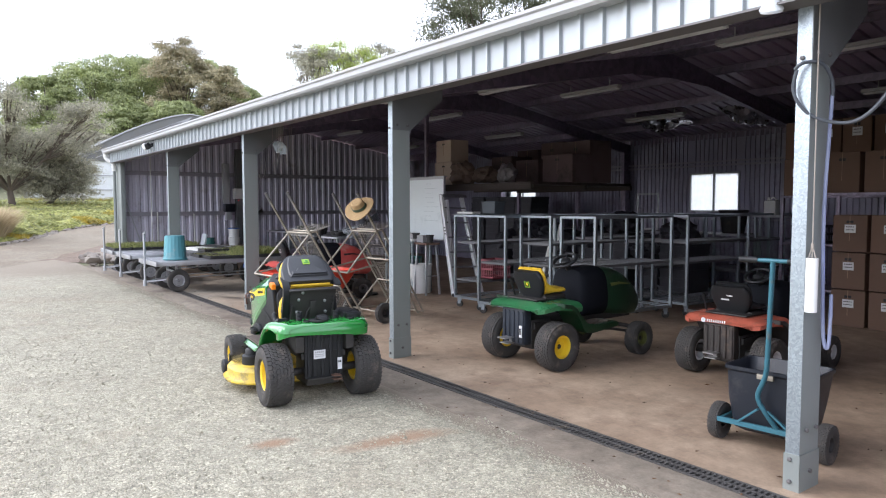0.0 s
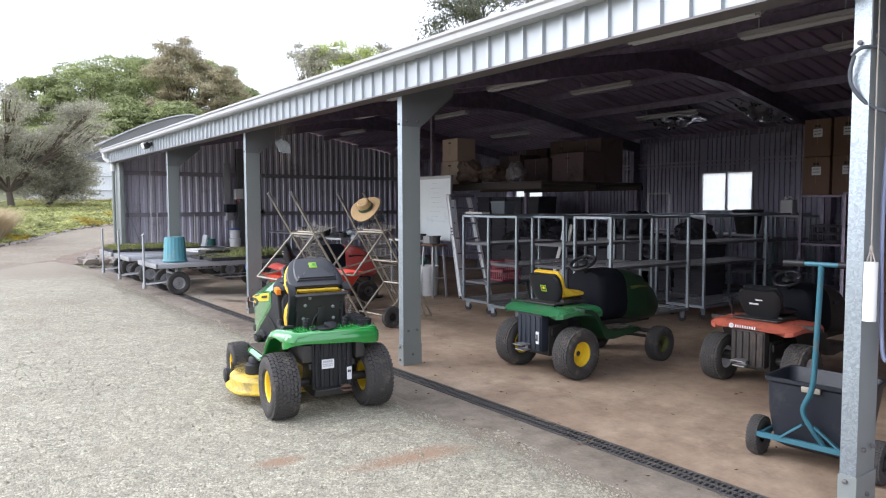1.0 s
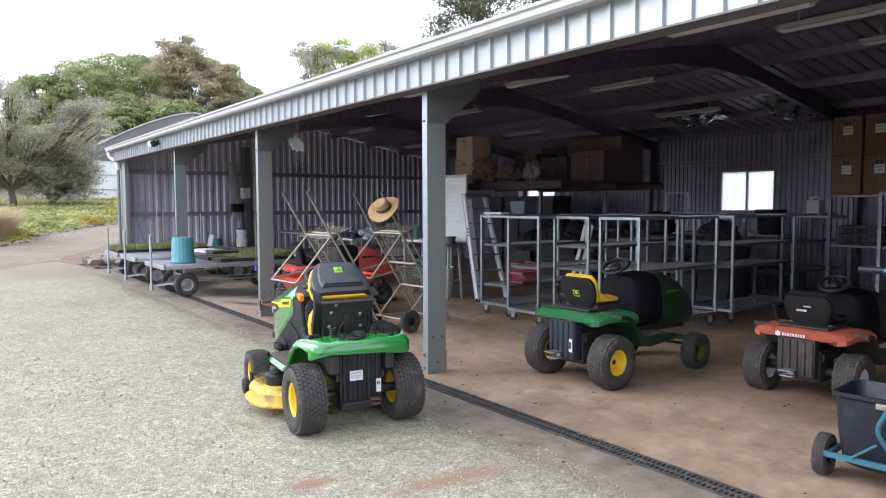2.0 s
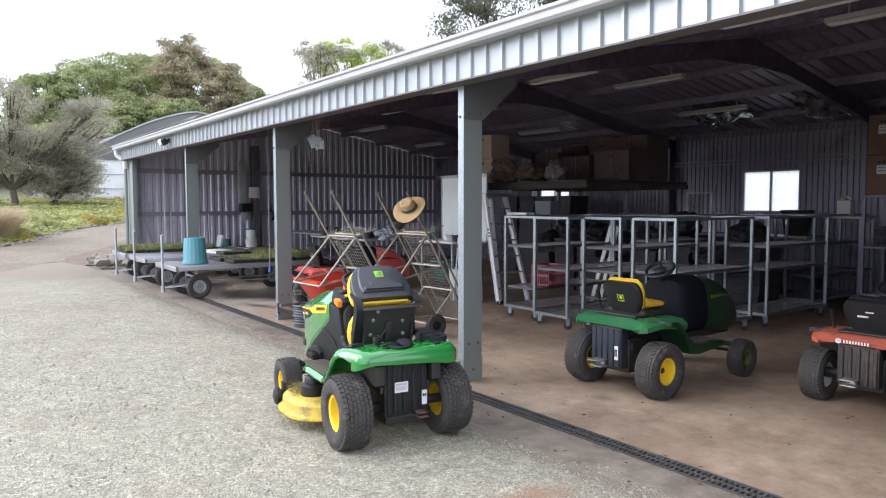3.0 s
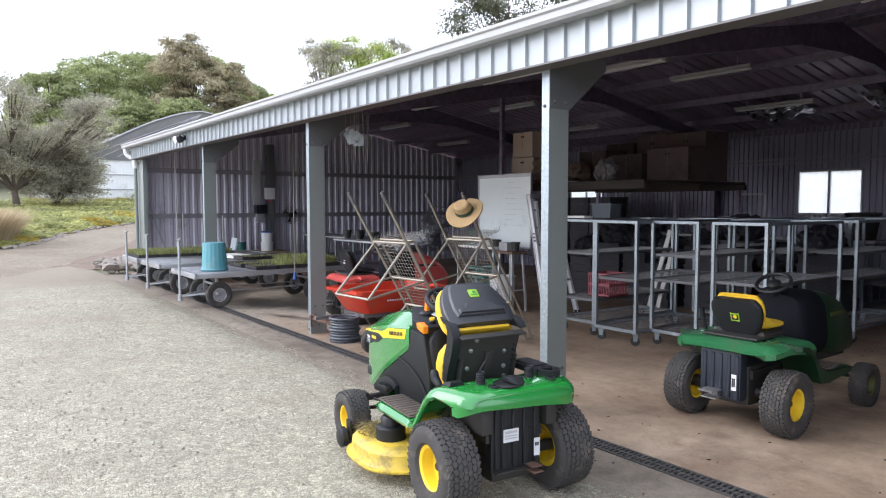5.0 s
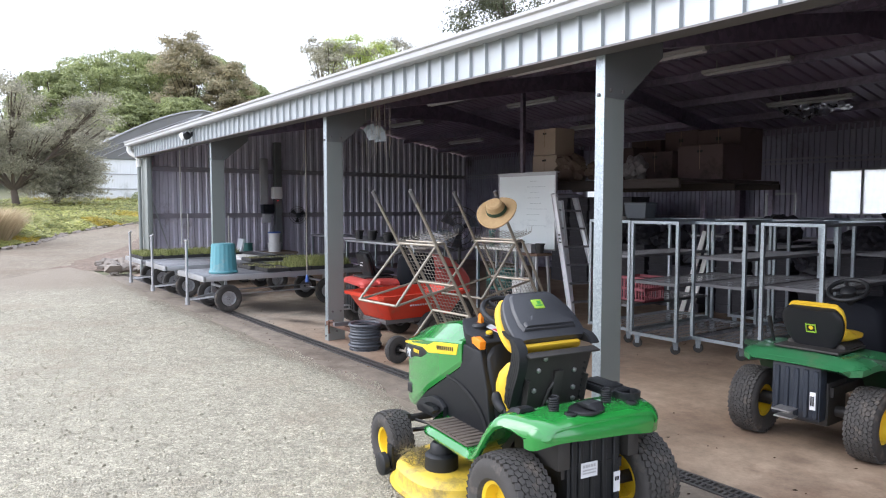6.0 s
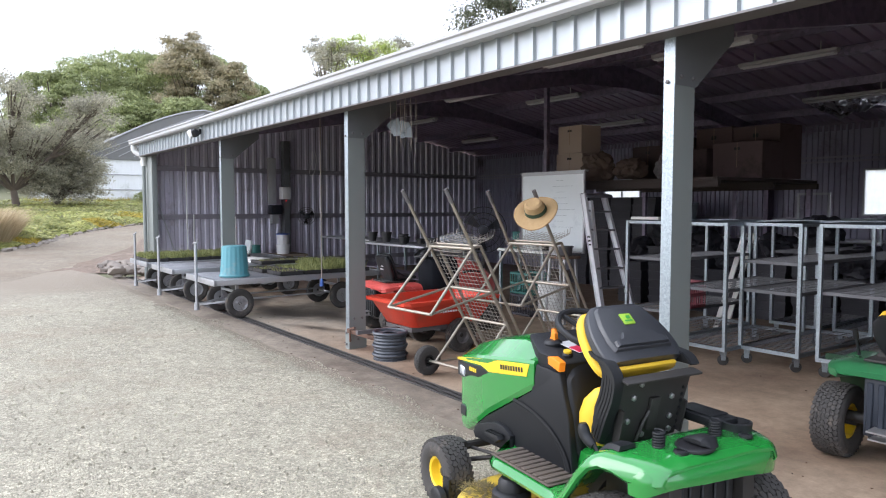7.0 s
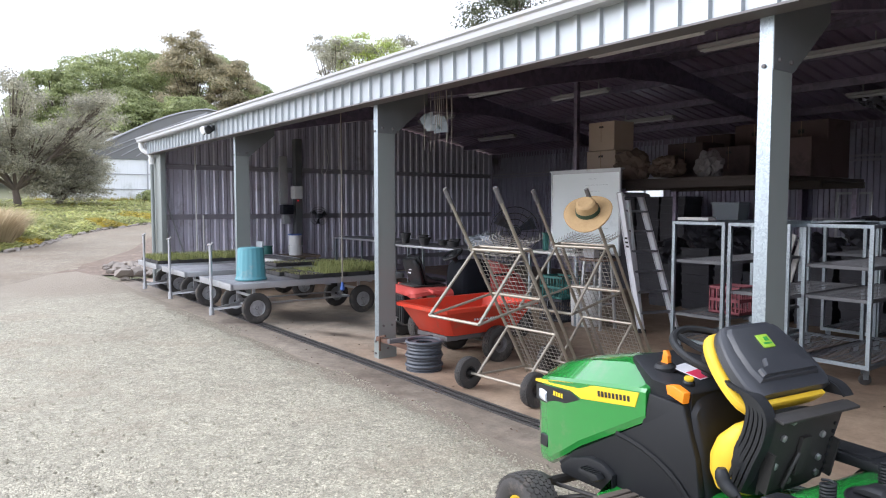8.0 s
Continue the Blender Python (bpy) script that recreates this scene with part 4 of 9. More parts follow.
            rings.append([(0.74 - r * math.cos(a) * 0.42, s * y, 0.37 + r * math.sin(a) * 0.24) for r, y in ((1.0, 0.236), (1.03, 0.24), (0.97, 0.242), (0.94, 0.236))])
        loft(bm, rings)
        part("flank_crease", bm, M_CHARCOAL, flank)
        bm = bmesh.new()
        prism(bm, [(0.622, 0.737), (0.602, 0.797), (0.82, 0.77), (1.1, 0.729), (1.305, 0.692), (1.305, 0.68), (1.15, 0.698), (1.012, 0.712), (0.935, 0.692)], 0.222, 0.243, side, bevel=0.002)
        hug(bm)
        stripe = part("stripe", bm, M_YELLOW, ob, "yellow side stripe with dark lettering shown as bars")
        word_bars(stripe, pose(0.735, 0.2446 * s, 0.752, -90 * s, 0, 180 if s > 0 else 0) @ pose(0, 0, 0, 0, 0, -7 * s), 0.19, 0.022, 9, M_INK, 0.4)
        bm = bmesh.new()
        prism(bm, [(0.94, 0.686), (1.012, 0.704), (1.15, 0.69), (1.3, 0.672), (1.3, 0.6), (1.22, 0.602), (1.14, 0.635), (1.05, 0.642)], 0.18, 0.2415, side, bevel=0.004)
        hug(bm)
        grille = part("side_grille", bm, M_BLACK, ob)
        word_bars(grille, pose(1.1, 0.231 * s, 0.668, -90 * s, 0, 180 if s > 0 else 0), 0.07, 0.02, 4, M_YELLOW)
        bm = bmesh.new()
        loft(bm, [rounded_ring(1.2, 0.018, 0.606, 0.655, 3, 12, centre=0.208 * s), rounded_ring(1.27, 0.02, 0.6, 0.672, 3, 12, centre=0.188 * s), rounded_ring(1.325, 0.014, 0.605, 0.67, 3, 12, centre=0.15 * s)])
        part("headlight", bm, M_LAMPGLASS, ob)
        bm = bmesh.new()
        box(bm, (1.19, 0.2, 0.4), (1.245, 0.2185, 0.455), side, bevel=0.004, segments=1)
        part("vent", bm, M_INK, ob)
        bm = bmesh.new()
        tube(bm, [(0.86, 0.24, 0.36), (0.82, 0.27, 0.4)], 0.012, 6, side)
        prism(bm, [(0.75, 0.42), (0.765, 0.436), (0.87, 0.43), (0.875, 0.412), (0.78, 0.4)], 0.268, 0.305, side, bevel=0.007)
        for k in range(6):
            box(bm, (0.77 + k * 0.017, 0.27, 0.43), (0.777 + k * 0.017, 0.303, 0.439), side)
        part("pedal", bm, M_BLACK, ob)
    bm = bmesh.new()
    box(bm, (1.27, -0.12, 0.38), (1.33, 0.12, 0.62), bevel=0.012)
    for k in range(6):
        box(bm, (1.325, -0.11, 0.41 + k * 0.034), (1.342, 0.11, 0.424 + k * 0.034))
    part("front_grille", bm, M_BLACK, ob)

    # cowl and the dash wedge that runs forward between the hood's shoulders
    bm = bmesh.new()
    loft(bm, [rounded_ring(x, w, z0, z1, 5, lean=l) for x, w, z0, z1, l in ((0.31, 0.19, 0.38, 0.52, 0), (0.34, 0.215, 0.38, 0.7, 0.05), (0.37, 0.226, 0.38, 0.815, 0.08), (0.41, 0.231, 0.38, 0.848, 0.1), (0.48, 0.235, 0.38, 0.86, 0.1), (0.555, 0.236, 0.38, 0.868, 0.1), (0.575, 0.23, 0.5, 0.858, 0.1))])
    cowl = part("cowl", bm, M_CHARCOAL, ob)
    bm = bmesh.new()
    outline = [(0.39, 0.2, 0.842), (0.47, 0.215, 0.856), (0.555, 0.222, 0.862), (0.66, 0.175, 0.884), (0.75, 0.13, 0.9)]
    plan_line = outline + [(x, -y, z) for x, y, z in outline[::-1]]
    loft(bm, [[(x, y, z - 0.07) for x, y, z in plan_line], [(x, y, z - 0.006) for x, y, z in plan_line], [(x * 0.97 + 0.017, y * 0.95, z) for x, y, z in plan_line]])
    part("dash", bm, M_CHARCOAL, cowl)
    for s in (1, -1):
        side = Matrix(((1, 0, 0, 0), (0, s, 0, 0), (0, 0, 1, 0), (0, 0, 0, 1)))
        bm = bmesh.new()
        prism(bm, [(0.395, 0.805), (0.39, 0.845), (0.44, 0.862), (0.475, 0.855), (0.468, 0.825)], 0.205, 0.24, side, bevel=0.006)
        part("side_lens", bm, M_ORANGE, ob, "orange plastic reflector")
    bm = bmesh.new()
    lathe(bm, [(0.042, 0.0), (0.042, 0.018), (0.03, 0.03), (0.0, 0.032)], 18, pose(0.6, 0.11, 0.868, -8))
    part("throttle_base", bm, M_BLACK, ob)
    bm = bmesh.new()
    prism(bm, [(-0.026, 0.0), (0.02, 0.0), (0.022, 0.016), (0.004, 0.03), (0.002, 0.05), (0.01, 0.066), (-0.008, 0.071), (-0.022, 0.05), (-0.016, 0.025)], 0.1, 0.118, pose(0.6, 0.0, 0.878), bevel=0.005)
    part("throttle_lever", bm, M_ORANGE, ob, "orange throttle lever")
    bm = bmesh.new()
    lathe(bm, [(0.022, 0), (0.022, 0.012), (0.016, 0.018), (0.016, 0.026), (0, 0.028)], 16, pose(0.45, 0.15, 0.852, -8, -10))
    knob = part("knob", bm, M_BLACK, ob)
    bm = bmesh.new()
    lathe(bm, [(0.0165, 0.018), (0.018, 0.022), (0.016, 0.029), (0.01, 0.0295)], 16, pose(0.45, 0.15, 0.852, -8, -10))
    part("knob_ring", bm, M_YELLOW, knob)
    bm = bmesh.new()
    box(bm, (-0.075, -0.05, 0), (0.05, 0.05, 0.0015), pose(0.54, 0.045, 0.874, 0, -12, 12))
    sticker = part("warning_sticker", bm, M_STICKER, ob, "white and red warning sticker")
    bm = bmesh.new()
    box(bm, (-0.07, -0.045, 0.0015), (-0.01, 0.045, 0.0025), pose(0.54, 0.045, 0.874, 0, -12, 12))
    part("print", bm, M_REDPRINT, sticker)
    steering_wheel(ob, (0.45, 0, 0.955), 0.165, -22)

    # rear body: one pressed shell that sweeps down from the fenders into the footplates
    def ease(f):
        f = min(1.0, max(0.0, f))
        return f * f * (3 - 2 * f)

    bm = bmesh.new()
    stations = []
    for x in (-0.238, -0.234, -0.224, -0.205, -0.175, -0.13, -0.07, -0.02, 0.02, 0.06, 0.1, 0.14, 0.18, 0.22, 0.28, 0.36, 0.46, 0.56, 0.64, 0.69, 0.715, 0.725):
        tail = math.sqrt(max(0.0, 1 - ((-0.13 - x) / 0.112) ** 2)) if x < -0.13 else 1.0
        nose = ease((0.735 - x) / 0.08)
        fall = ease((0.24 - x) / 0.25)
        deck = 0.388 + 0.222 * fall
        w = 0.345 + 0.068 * ease((x + 0.2) / 0.3) - 0.07 * (1 - tail) - 0.06 * (1 - nose)
        low = 0.348 + 0.215 * ease((0.2 - x) / 0.22) - 0.025 * ease((-0.04 - x) / 0.1)
        top = deck + 0.012 * fall - 0.03 * (1 - tail)
        low += 0.01 * (1 - tail)
        mid = max(top, 0.5) if x > 0.0 else top + 0.004
        outer = [(w - 0.006, low), (w + 0.004, low + 0.012), (w, top - 0.04), (w - 0.012, top - 0.018), (w - 0.034, top - 0.004), (min(0.25, w - 0.06), top), (0.2, mix(top, mid, 0.15)), (0.188, mix(top, mid, 0.9)), (0.16, mid), (0.0, mid)]
        outer = [(-y, z) for y, z in outer] + outer[-2::-1]
        inner = [(y * 0.965, z - (0.012 if abs(y) < w - 0.03 else 0.0)) for y, z in outer[::-1]]
        stations.append([(x, y, z) for y, z in outer + inner])
    loft(bm, stations)
    part("body_shell", bm, M_GREEN, ob, "glossy green rear body and footplates", angle=32)
    bm = bmesh.new()
    rings = []
    for k in range(25):
        a = radians(-90 + 180 * k / 24)
        y = 0.345 * math.copysign(abs(math.sin(a)) ** 0.55, math.sin(a))
        x = -0.13 - 0.118 * abs(math.cos(a)) ** 0.55
        out = Vector((-math.cos(a), math.sin(a), 0)).normalized()
        low = 0.52 + 0.018 * math.sin(2.6 * a + 0.5)
        rings.append([(x + out.x * d, y + out.y * d, z) for d, z in ((-0.03, 0.6), (-0.008, 0.594), (0.004, 0.575), (0.007, 0.55), (0.004, low), (-0.008, low), (-0.01, 0.55), (-0.03, 0.585))])
    loft(bm, rings)
    part("tail_skirt", bm, M_GREEN, ob)
    for s in (1, -1):
        side = Matrix(((1, 0, 0, 0), (0, s, 0, 0), (0, 0, 1, 0), (0, 0, 0, 1)))
        bm = bmesh.new()
        box(bm, (0.27, 0.215, 0.386), (0.69, 0.385, 0.396), side, bevel=0.004, segments=1)
        mat = part("foot_mat", bm, M_MAT, ob, "muddy ribbed rubber foot mat")
        bm = bmesh.new()
        box(bm, (0, 0.222, 0.395), (0.03, 0.378, 0.404), side, bevel=0.003, segments=1)
        rib = part("mat_rib", bm, M_MAT, mat)
        rib.matrix_basis = pose(0.28, 0, 0)
        for k in range(1, 10):
            share("mat_rib", rib, mat, pose(0.28 + k * 0.04, 0, 0))
        # dark panel that runs down the front of the fender
        bm = bmesh.new()
        rings = []
        for x in (-0.05, -0.02, 0.02, 0.06, 0.1, 0.14, 0.18, 0.21):
            z = 0.4 + 0.222 * ease((0.24 - x) / 0.25) + 0.012 * ease((0.24 - x) / 0.25)
            rings.append([(x, s * y, z + d) for y, d in ((0.235, -0.008), (0.245, 0.006), (0.31, 0.006), (0.32, -0.012))])
        loft(bm, rings)
        part("lever_panel", bm, M_CHARCOAL, ob)
    bm = bmesh.new()
    lathe(bm, [(0.058, 0.0), (0.06, 0.034), (0.05, 0.036), (0.046, 0.008), (0, 0.006)], 24, pose(-0.075, -0.27, 0.618))
    cup = part("cup_holder", bm, M_BLACK, ob)
    bm = bmesh.new()
    box(bm, (-0.05, -0.33, 0.615), (0.2, -0.2, 0.652), bevel=0.012)
    box(bm, (0.0, -0.315, 0.65), (0.18, -0.215, 0.66), bevel=0.004)
    part("tray", bm, M_BLACK, cup)
    bm = bmesh.new()
    lathe(bm, [(0.09, 0.622), (0.09, 0.63), (0.083, 0.633), (0.078, 0.628), (0, 0.6275)], 28, Matrix.Translation((-0.14, 0.03, 0)) @ Matrix.Rotation(0.5, 4, "Z") @ Matrix.Diagonal((0.8, 1.05, 1, 1)))
    part("latch_recess", bm, M_INK, ob)
    bm = bmesh.new()
    loft(bm, [rounded_ring(-0.2, 0.02, 0.627, 0.632, 3, 12, centre=0.0), rounded_ring(-0.175, 0.042, 0.627, 0.662, 3, 12, centre=0.005), rounded_ring(-0.13, 0.04, 0.627, 0.664, 3, 12, centre=0.01), rounded_ring(-0.09, 0.02, 0.627, 0.644, 3, 12, centre=0.02)])
    part("latch_handle", bm, M_BLACK, ob)
    for x, y in ((-0.09, 0.165), (-0.1, -0.12)):
        bm = bmesh.new()
        turns = 6
        tube(bm, [(0.02 * math.cos(a / 10 * math.tau) + x, y + 0.02 * math.sin(a / 10 * math.tau), 0.626 + 0.06 * a / (10 * turns)) for a in range(10 * turns + 1)], 0.0046, 6)
        part("seat_spring", bm, M_BLACK, ob)
    for x, y in ((-0.165, 0.135), (-0.16, -0.215)):
        bm = bmesh.new()
        lathe(bm, [(0.026, 0), (0.026, 0.008), (0.016, 0.011), (0.016, 0.004), (0, 0.004)], 16, pose(x, y, 0.622))
        part("rubber_stop", bm, M_BLACK, ob)
    bm = bmesh.new()
    box(bm, (-0.165, -0.15, 0.19), (-0.1, 0.15, 0.57), bevel=0.012)
    for y in (-0.13, -0.065, 0.0, 0.065, 0.105):
        box(bm, (-0.176, y, 0.21), (-0.16, y + 0.028, 0.54), bevel=0.005, segments=1)
    box(bm, (-0.171, -0.152, 0.385), (-0.16, 0.152, 0.393))
    rear_panel = part("rear_panel", bm, M_BLACK, ob, "black ribbed plastic rear panel")
    bm = bmesh.new()
    box(bm, (-0.18, -0.005, 0.34), (-0.177, 0.085, 0.405))
    label_1 = part("label_plate", bm, M_STICKER, rear_panel, "white paper label")
    for z, h, n in ((0.39, 0.012, 5), (0.372, 0.006, 9), (0.359, 0.006, 11)):
        word_bars(label_1, pose(-0.181, 0.04, z, 90, 0, -90), 0.072, h, n, M_BOXGREY)
    bm = bmesh.new()
    box(bm, (-0.18, -0.135, 0.245), (-0.177, -0.1, 0.335))
    label_2 = part("label_plate", bm, M_STICKER, rear_panel, "white paper label")
    word_bars(label_2, pose(-0.181, -0.118, 0.305, 90, 0, -90), 0.026, 0.018, 2, M_INK)
    bm = bmesh.new()
    box(bm, (-0.19, -0.13, 0.185), (-0.12, 0.13, 0.196), bevel=0.003)
    part("hitch_plate", bm, M_DARKSTEEL, ob)
    bm = bmesh.new()
    box(bm, (-0.245, -0.115, 0.18), (-0.12, -0.05, 0.187), bevel=0.003)
    box(bm, (-0.235, -0.115, 0.205), (-0.14, -0.05, 0.211), bevel=0.003)
    part("hitch", bm, M_RUST, ob, "rust-brown steel hitch plate")

    # seat, tipped forward: pan plate, arms, backrest, cushion
    pan = pose(0.15, 0, 0.56, 0, -13, 0)
    bm = bmesh.new()
    prism(bm, [(-0.165, 0.0), (0.165, 0.0), (0.175, 0.17), (0.205, 0.27), (0.205, 0.288), (-0.195, 0.288), (-0.18, 0.16)], -0.006, 0.006, pan @ pose(0, 0, 0, 0, 0, 90), bevel=0.002)
    for s in (-1, 1):
        box(bm, (-0.035, s * 0.166 - 0.005, 0.02), (0.0, s * 0.166 + 0.005, 0.16), pan)
    box(bm, (-0.05, -0.205, 0.28), (0.0, 0.195, 0.29), pan, bevel=0.004)
    box(bm, (-0.022, -0.03, 0.05), (-0.005, 0.02, 0.19), pan, bevel=0.005)
    tube(bm, [(-0.015, 0.06, 0.01), (-0.02, 0.04, 0.1), (-0.012, 0.0, 0.15)], 0.008, 6, pan)
    seat_pan = part("seat_pan", bm, M_DARKSTEEL, ob, "black steel seat pan with bolts")
    for k in range(7):
        bm = bmesh.new()
        lathe(bm, [(0.007, 0), (0.007, 0.006), (0, 0.007)], 8, pan @ pose(-0.007, -0.16, 0.03 + 0.03 * k, 0, -90))
        part("rivet", bm, M_BLACK, seat_pan)
    for y, z in ((-0.11, 0.09), (0.12, 0.1), (-0.1, 0.18), (0.11, 0.2), (0.03, 0.03), (-0.12, 0.03), (0.08, 0.255)):
        bm = bmesh.new()
        lathe(bm, [(0.013, 0), (0.013, 0.008), (0.006, 0.012), (0, 0.012)], 6, pan @ pose(-0.007, y, z, 0, -90))
        part("bolt", bm, M_STEEL, seat_pan)
    back = pose(0.135, 0, 0.838, 0, 48, 0)

    def slab(lo, hi, z0, z1, half, n=10, power=4.0):
        """A slab along the backrest; half: its half width along the way up."""
        rows = []
        for i in range(n + 1):
            f = i / n
            edge = 1 - 0.1 * abs(2 * f - 1) ** 8
            rows.append([(x, y, z) for z, y, x in rounded_ring(z0 + (z1 - z0) * f, half(f) * edge, lo, hi, power, 24)])
        return rows

    def taper(f):
        return 0.205 + 0.012 * math.sin(f * math.pi) - 0.062 * f ** 2.2

    bm = bmesh.new()
    loft(bm, slab(-0.05, 0.012, 0.03, 0.305, taper, 12, 5), back)
    backrest = part("backrest", bm, M_SEATGREY, ob, "dark grey moulded plastic backrest shell", angle=30)
    bm = bmesh.new()
    wide = [(0.148, 0.075), (0.158, 0.12), (0.15, 0.2), (0.128, 0.272), (0.112, 0.288)]
    loop = wide + [(-y, z) for y, z in wide[::-1]]
    loft(bm, [[(d, y * g, 0.18 + (z - 0.18) * g) for y, z in loop] for d, g in ((-0.045, 1.03), (-0.056, 1.0), (-0.062, 0.965), (-0.063, 0.94))], back)
    low = [(0.138, 0.085), (0.138, 0.112), (0.1, 0.118), (0.082, 0.148), (-0.082, 0.148), (-0.1, 0.118), (-0.138, 0.112), (-0.138, 0.085)]
    loft(bm, [[(d, y * g, 0.115 + (z - 0.115) * g) for y, z in low] for d, g in ((-0.06, 1.02), (-0.072, 0.98), (-0.076, 0.92))], back)
    part("shell_panel", bm, M_SEATGREY, backrest, angle=25)
    bm = bmesh.new()
    loft(bm, slab(0.004, 0.06, 0.022, 0.318, lambda f: taper(f) + 0.008, 12, 4), back)
    part("backrest_cushion", bm, M_YELLOW_SEAT, backrest, "yellow vinyl cushion edge")
    bm = bmesh.new()
    box(bm, (-0.068, -0.03, 0.19), (-0.06, 0.03, 0.245), back, bevel=0.006)
    badge = part("badge", bm, M_LIME, backrest, "small lime green badge")
    bm = bmesh.new()
    box(bm, (-0.0695, -0.02, 0.203), (-0.067, 0.02, 0.21), back)
    box(bm, (-0.0695, -0.016, 0.216), (-0.067, 0.004, 0.232), back)
    part("print", bm, M_LEAFGREEN, badge)
    for s in (1, -1):
        arm = smooth_line([(0.19, 0.2 * s, 0.9), (0.12, 0.208 * s, 0.888), (0.078, 0.21 * s, 0.84), (0.088, 0.21 * s, 0.76), (0.125, 0.208 * s, 0.675), (0.17, 0.2 * s, 0.575)], 5)
        if s < 0:
            arm = arm[:10]
        bracket = None
        for d in range(5):
            bm = bmesh.new()
            line = [p + Vector((d * 0.019, -0.001 * d * s, 0.004 * d)) for p in arm]
            rings = []
            for i, p in enumerate(line):
                way = (line[min(i + 1, len(line) - 1)] - line[max(i - 1, 0)]).normalized()
                out = Vector((-way.z, 0, way.x)) * 0.006
                deep = Vector((0, 0.0225 - 0.003 * d, 0))
                rings.append([tuple(p + out + deep), tuple(p + out - deep), tuple(p - out - deep), tuple(p - out + deep)])
            loft(bm, rings)
            if bracket is None:
                bracket = part("seat_arm", bm, M_BLACK, ob, "black ribbed seat bracket")
            else:
                part("arm_rib", bm, M_BLACK, bracket)
        bm = bmesh.new()
        loft(bm, [[(p.x + a, p.y + b * s, p.z + 0.004) for a, b in ((0.0, 0.006), (0.07, 0.002), (0.07, -0.03), (0.0, -0.03))] for p in arm])
        part("arm_core", bm, M_CHARCOAL, bracket)
    bm = bmesh.new()
    loft(bm, [[(x, y, z) for z, y, x in rounded_ring(zz, hw, x0, x1, 3.5, 20)] for zz, hw, x0, x1 in ((0.525, 0.14, 0.2, 0.27), (0.542, 0.2, 0.19, 0.312), (0.6, 0.218, 0.18, 0.33), (0.66, 0.222, 0.17, 0.328), (0.72, 0.22, 0.155, 0.3), (0.77, 0.205, 0.145, 0.245), (0.795, 0.15, 0.145, 0.19))])
    part("seat_cushion", bm, M_YELLOW_SEAT, ob, "yellow vinyl seat cushion standing on edge")
    bm = bmesh.new()
    loft(bm, [[(x, y, z) for z, y, x in rounded_ring(zz, hw, xa - 0.03, xa + 0.08, 3.5, 20)] for zz, hw, xa in ((0.545, 0.16, 0.18), (0.56, 0.2, 0.175), (0.66, 0.224, 0.155), (0.76, 0.21, 0.135), (0.8, 0.15, 0.13))])
    part("cushion_shell", bm, M_CHARCOAL, ob)
    bm = bmesh.new()
    box(bm, (-0.02, -0.16, 0.008), (0.012, 0.16, 0.028), back, bevel=0.008)
    part("backrest_rail", bm, M_YELLOW_SEAT, ob)
    bm = bmesh.new()
    tube(bm, smooth_line([(0.1, 0.262, 0.535), (0.12, 0.265, 0.56), (0.145, 0.268, 0.585)], 3), 0.008, 8)
    tube(bm, smooth_line([(0.14, 0.268, 0.575), (0.19, 0.27, 0.605), (0.2, 0.272, 0.65)], 3), [0.014, 0.02, 0.023, 0.024, 0.024, 0.021, 0.014], 10)
    part("lift_lever", bm, M_BLACK, ob)

    # cutting deck
    bm = bmesh.new()
    def plan(grow, z):
        pts = []
        for k in range(40):
            a = math.tau * k / 40
            c, s = math.cos(a), math.sin(a)
            pts.append((0.6 + math.copysign(abs(c) ** 0.75, c) * (0.34 + grow), math.copysign(abs(s) ** 0.6, s) * (0.55 + grow), z))
        return pts
    loft(bm, [plan(0.0, 0.085), plan(0.006, 0.09), plan(-0.004, 0.104), plan(-0.008, 0.165), plan(-0.03, 0.188), plan(-0.06, 0.193)])
    deck = part("cutting_deck", bm, M_DECK, ob, "yellow pressed-steel cutting deck with grass stains")
    bm = bmesh.new()
    loft(bm, [plan(0.02, 0.078), plan(0.025, 0.09), plan(-0.01, 0.096)])
    part("deck_rim", bm, M_DECK, deck)
    for s in (1, -1):
        bm = bmesh.new()
        lathe(bm, [(0.085, 0.188), (0.085, 0.26), (0.075, 0.27), (0.06, 0.272), (0.058, 0.31), (0.045, 0.325), (0, 0.328)], 20, pose(0.56, 0.36 * s, 0))
        part("spindle_cover", bm, M_BLACK, deck)
        bm = bmesh.new()
        lathe(bm, [(0.0, -0.022), (0.05, -0.022), (0.062, -0.014), (0.062, 0.014), (0.05, 0.022), (0, 0.022)], 18, pose(0.97, 0.5 * s, 0.1, 90))
        box(bm, (0.93, 0.46 * s - 0.006, 0.09), (0.99, 0.46 * s + 0.006, 0.2))
        part("gauge_wheel", bm, M_BLACK, deck)
    rng = random.Random(3)
    verts, faces = [], []
    for s in (1, -1):
        for k in range(600):
            a, d = rng.uniform(0, math.tau), rng.random() ** 0.6
            x, y = 0.72 + 0.15 * d * math.cos(a), s * (0.39 + 0.1 * d * math.sin(a))
            z = 0.196 + 0.05 * (1 - d) * rng.random()
            b, l, w = rng.uniform(0, math.tau), rng.uniform(0.02, 0.055), rng.uniform(0.0015, 0.004)
            dx, dy, dz = math.cos(b) * l, math.sin(b) * l, rng.uniform(-0.01, 0.02)
            i = len(verts)
            verts += [(x - dy / l * w, y + dx / l * w, z), (x + dy / l * w, y - dx / l * w, z), (x + dx, y + dy, z + dz)]
            faces.append((i, i + 1, i + 2))
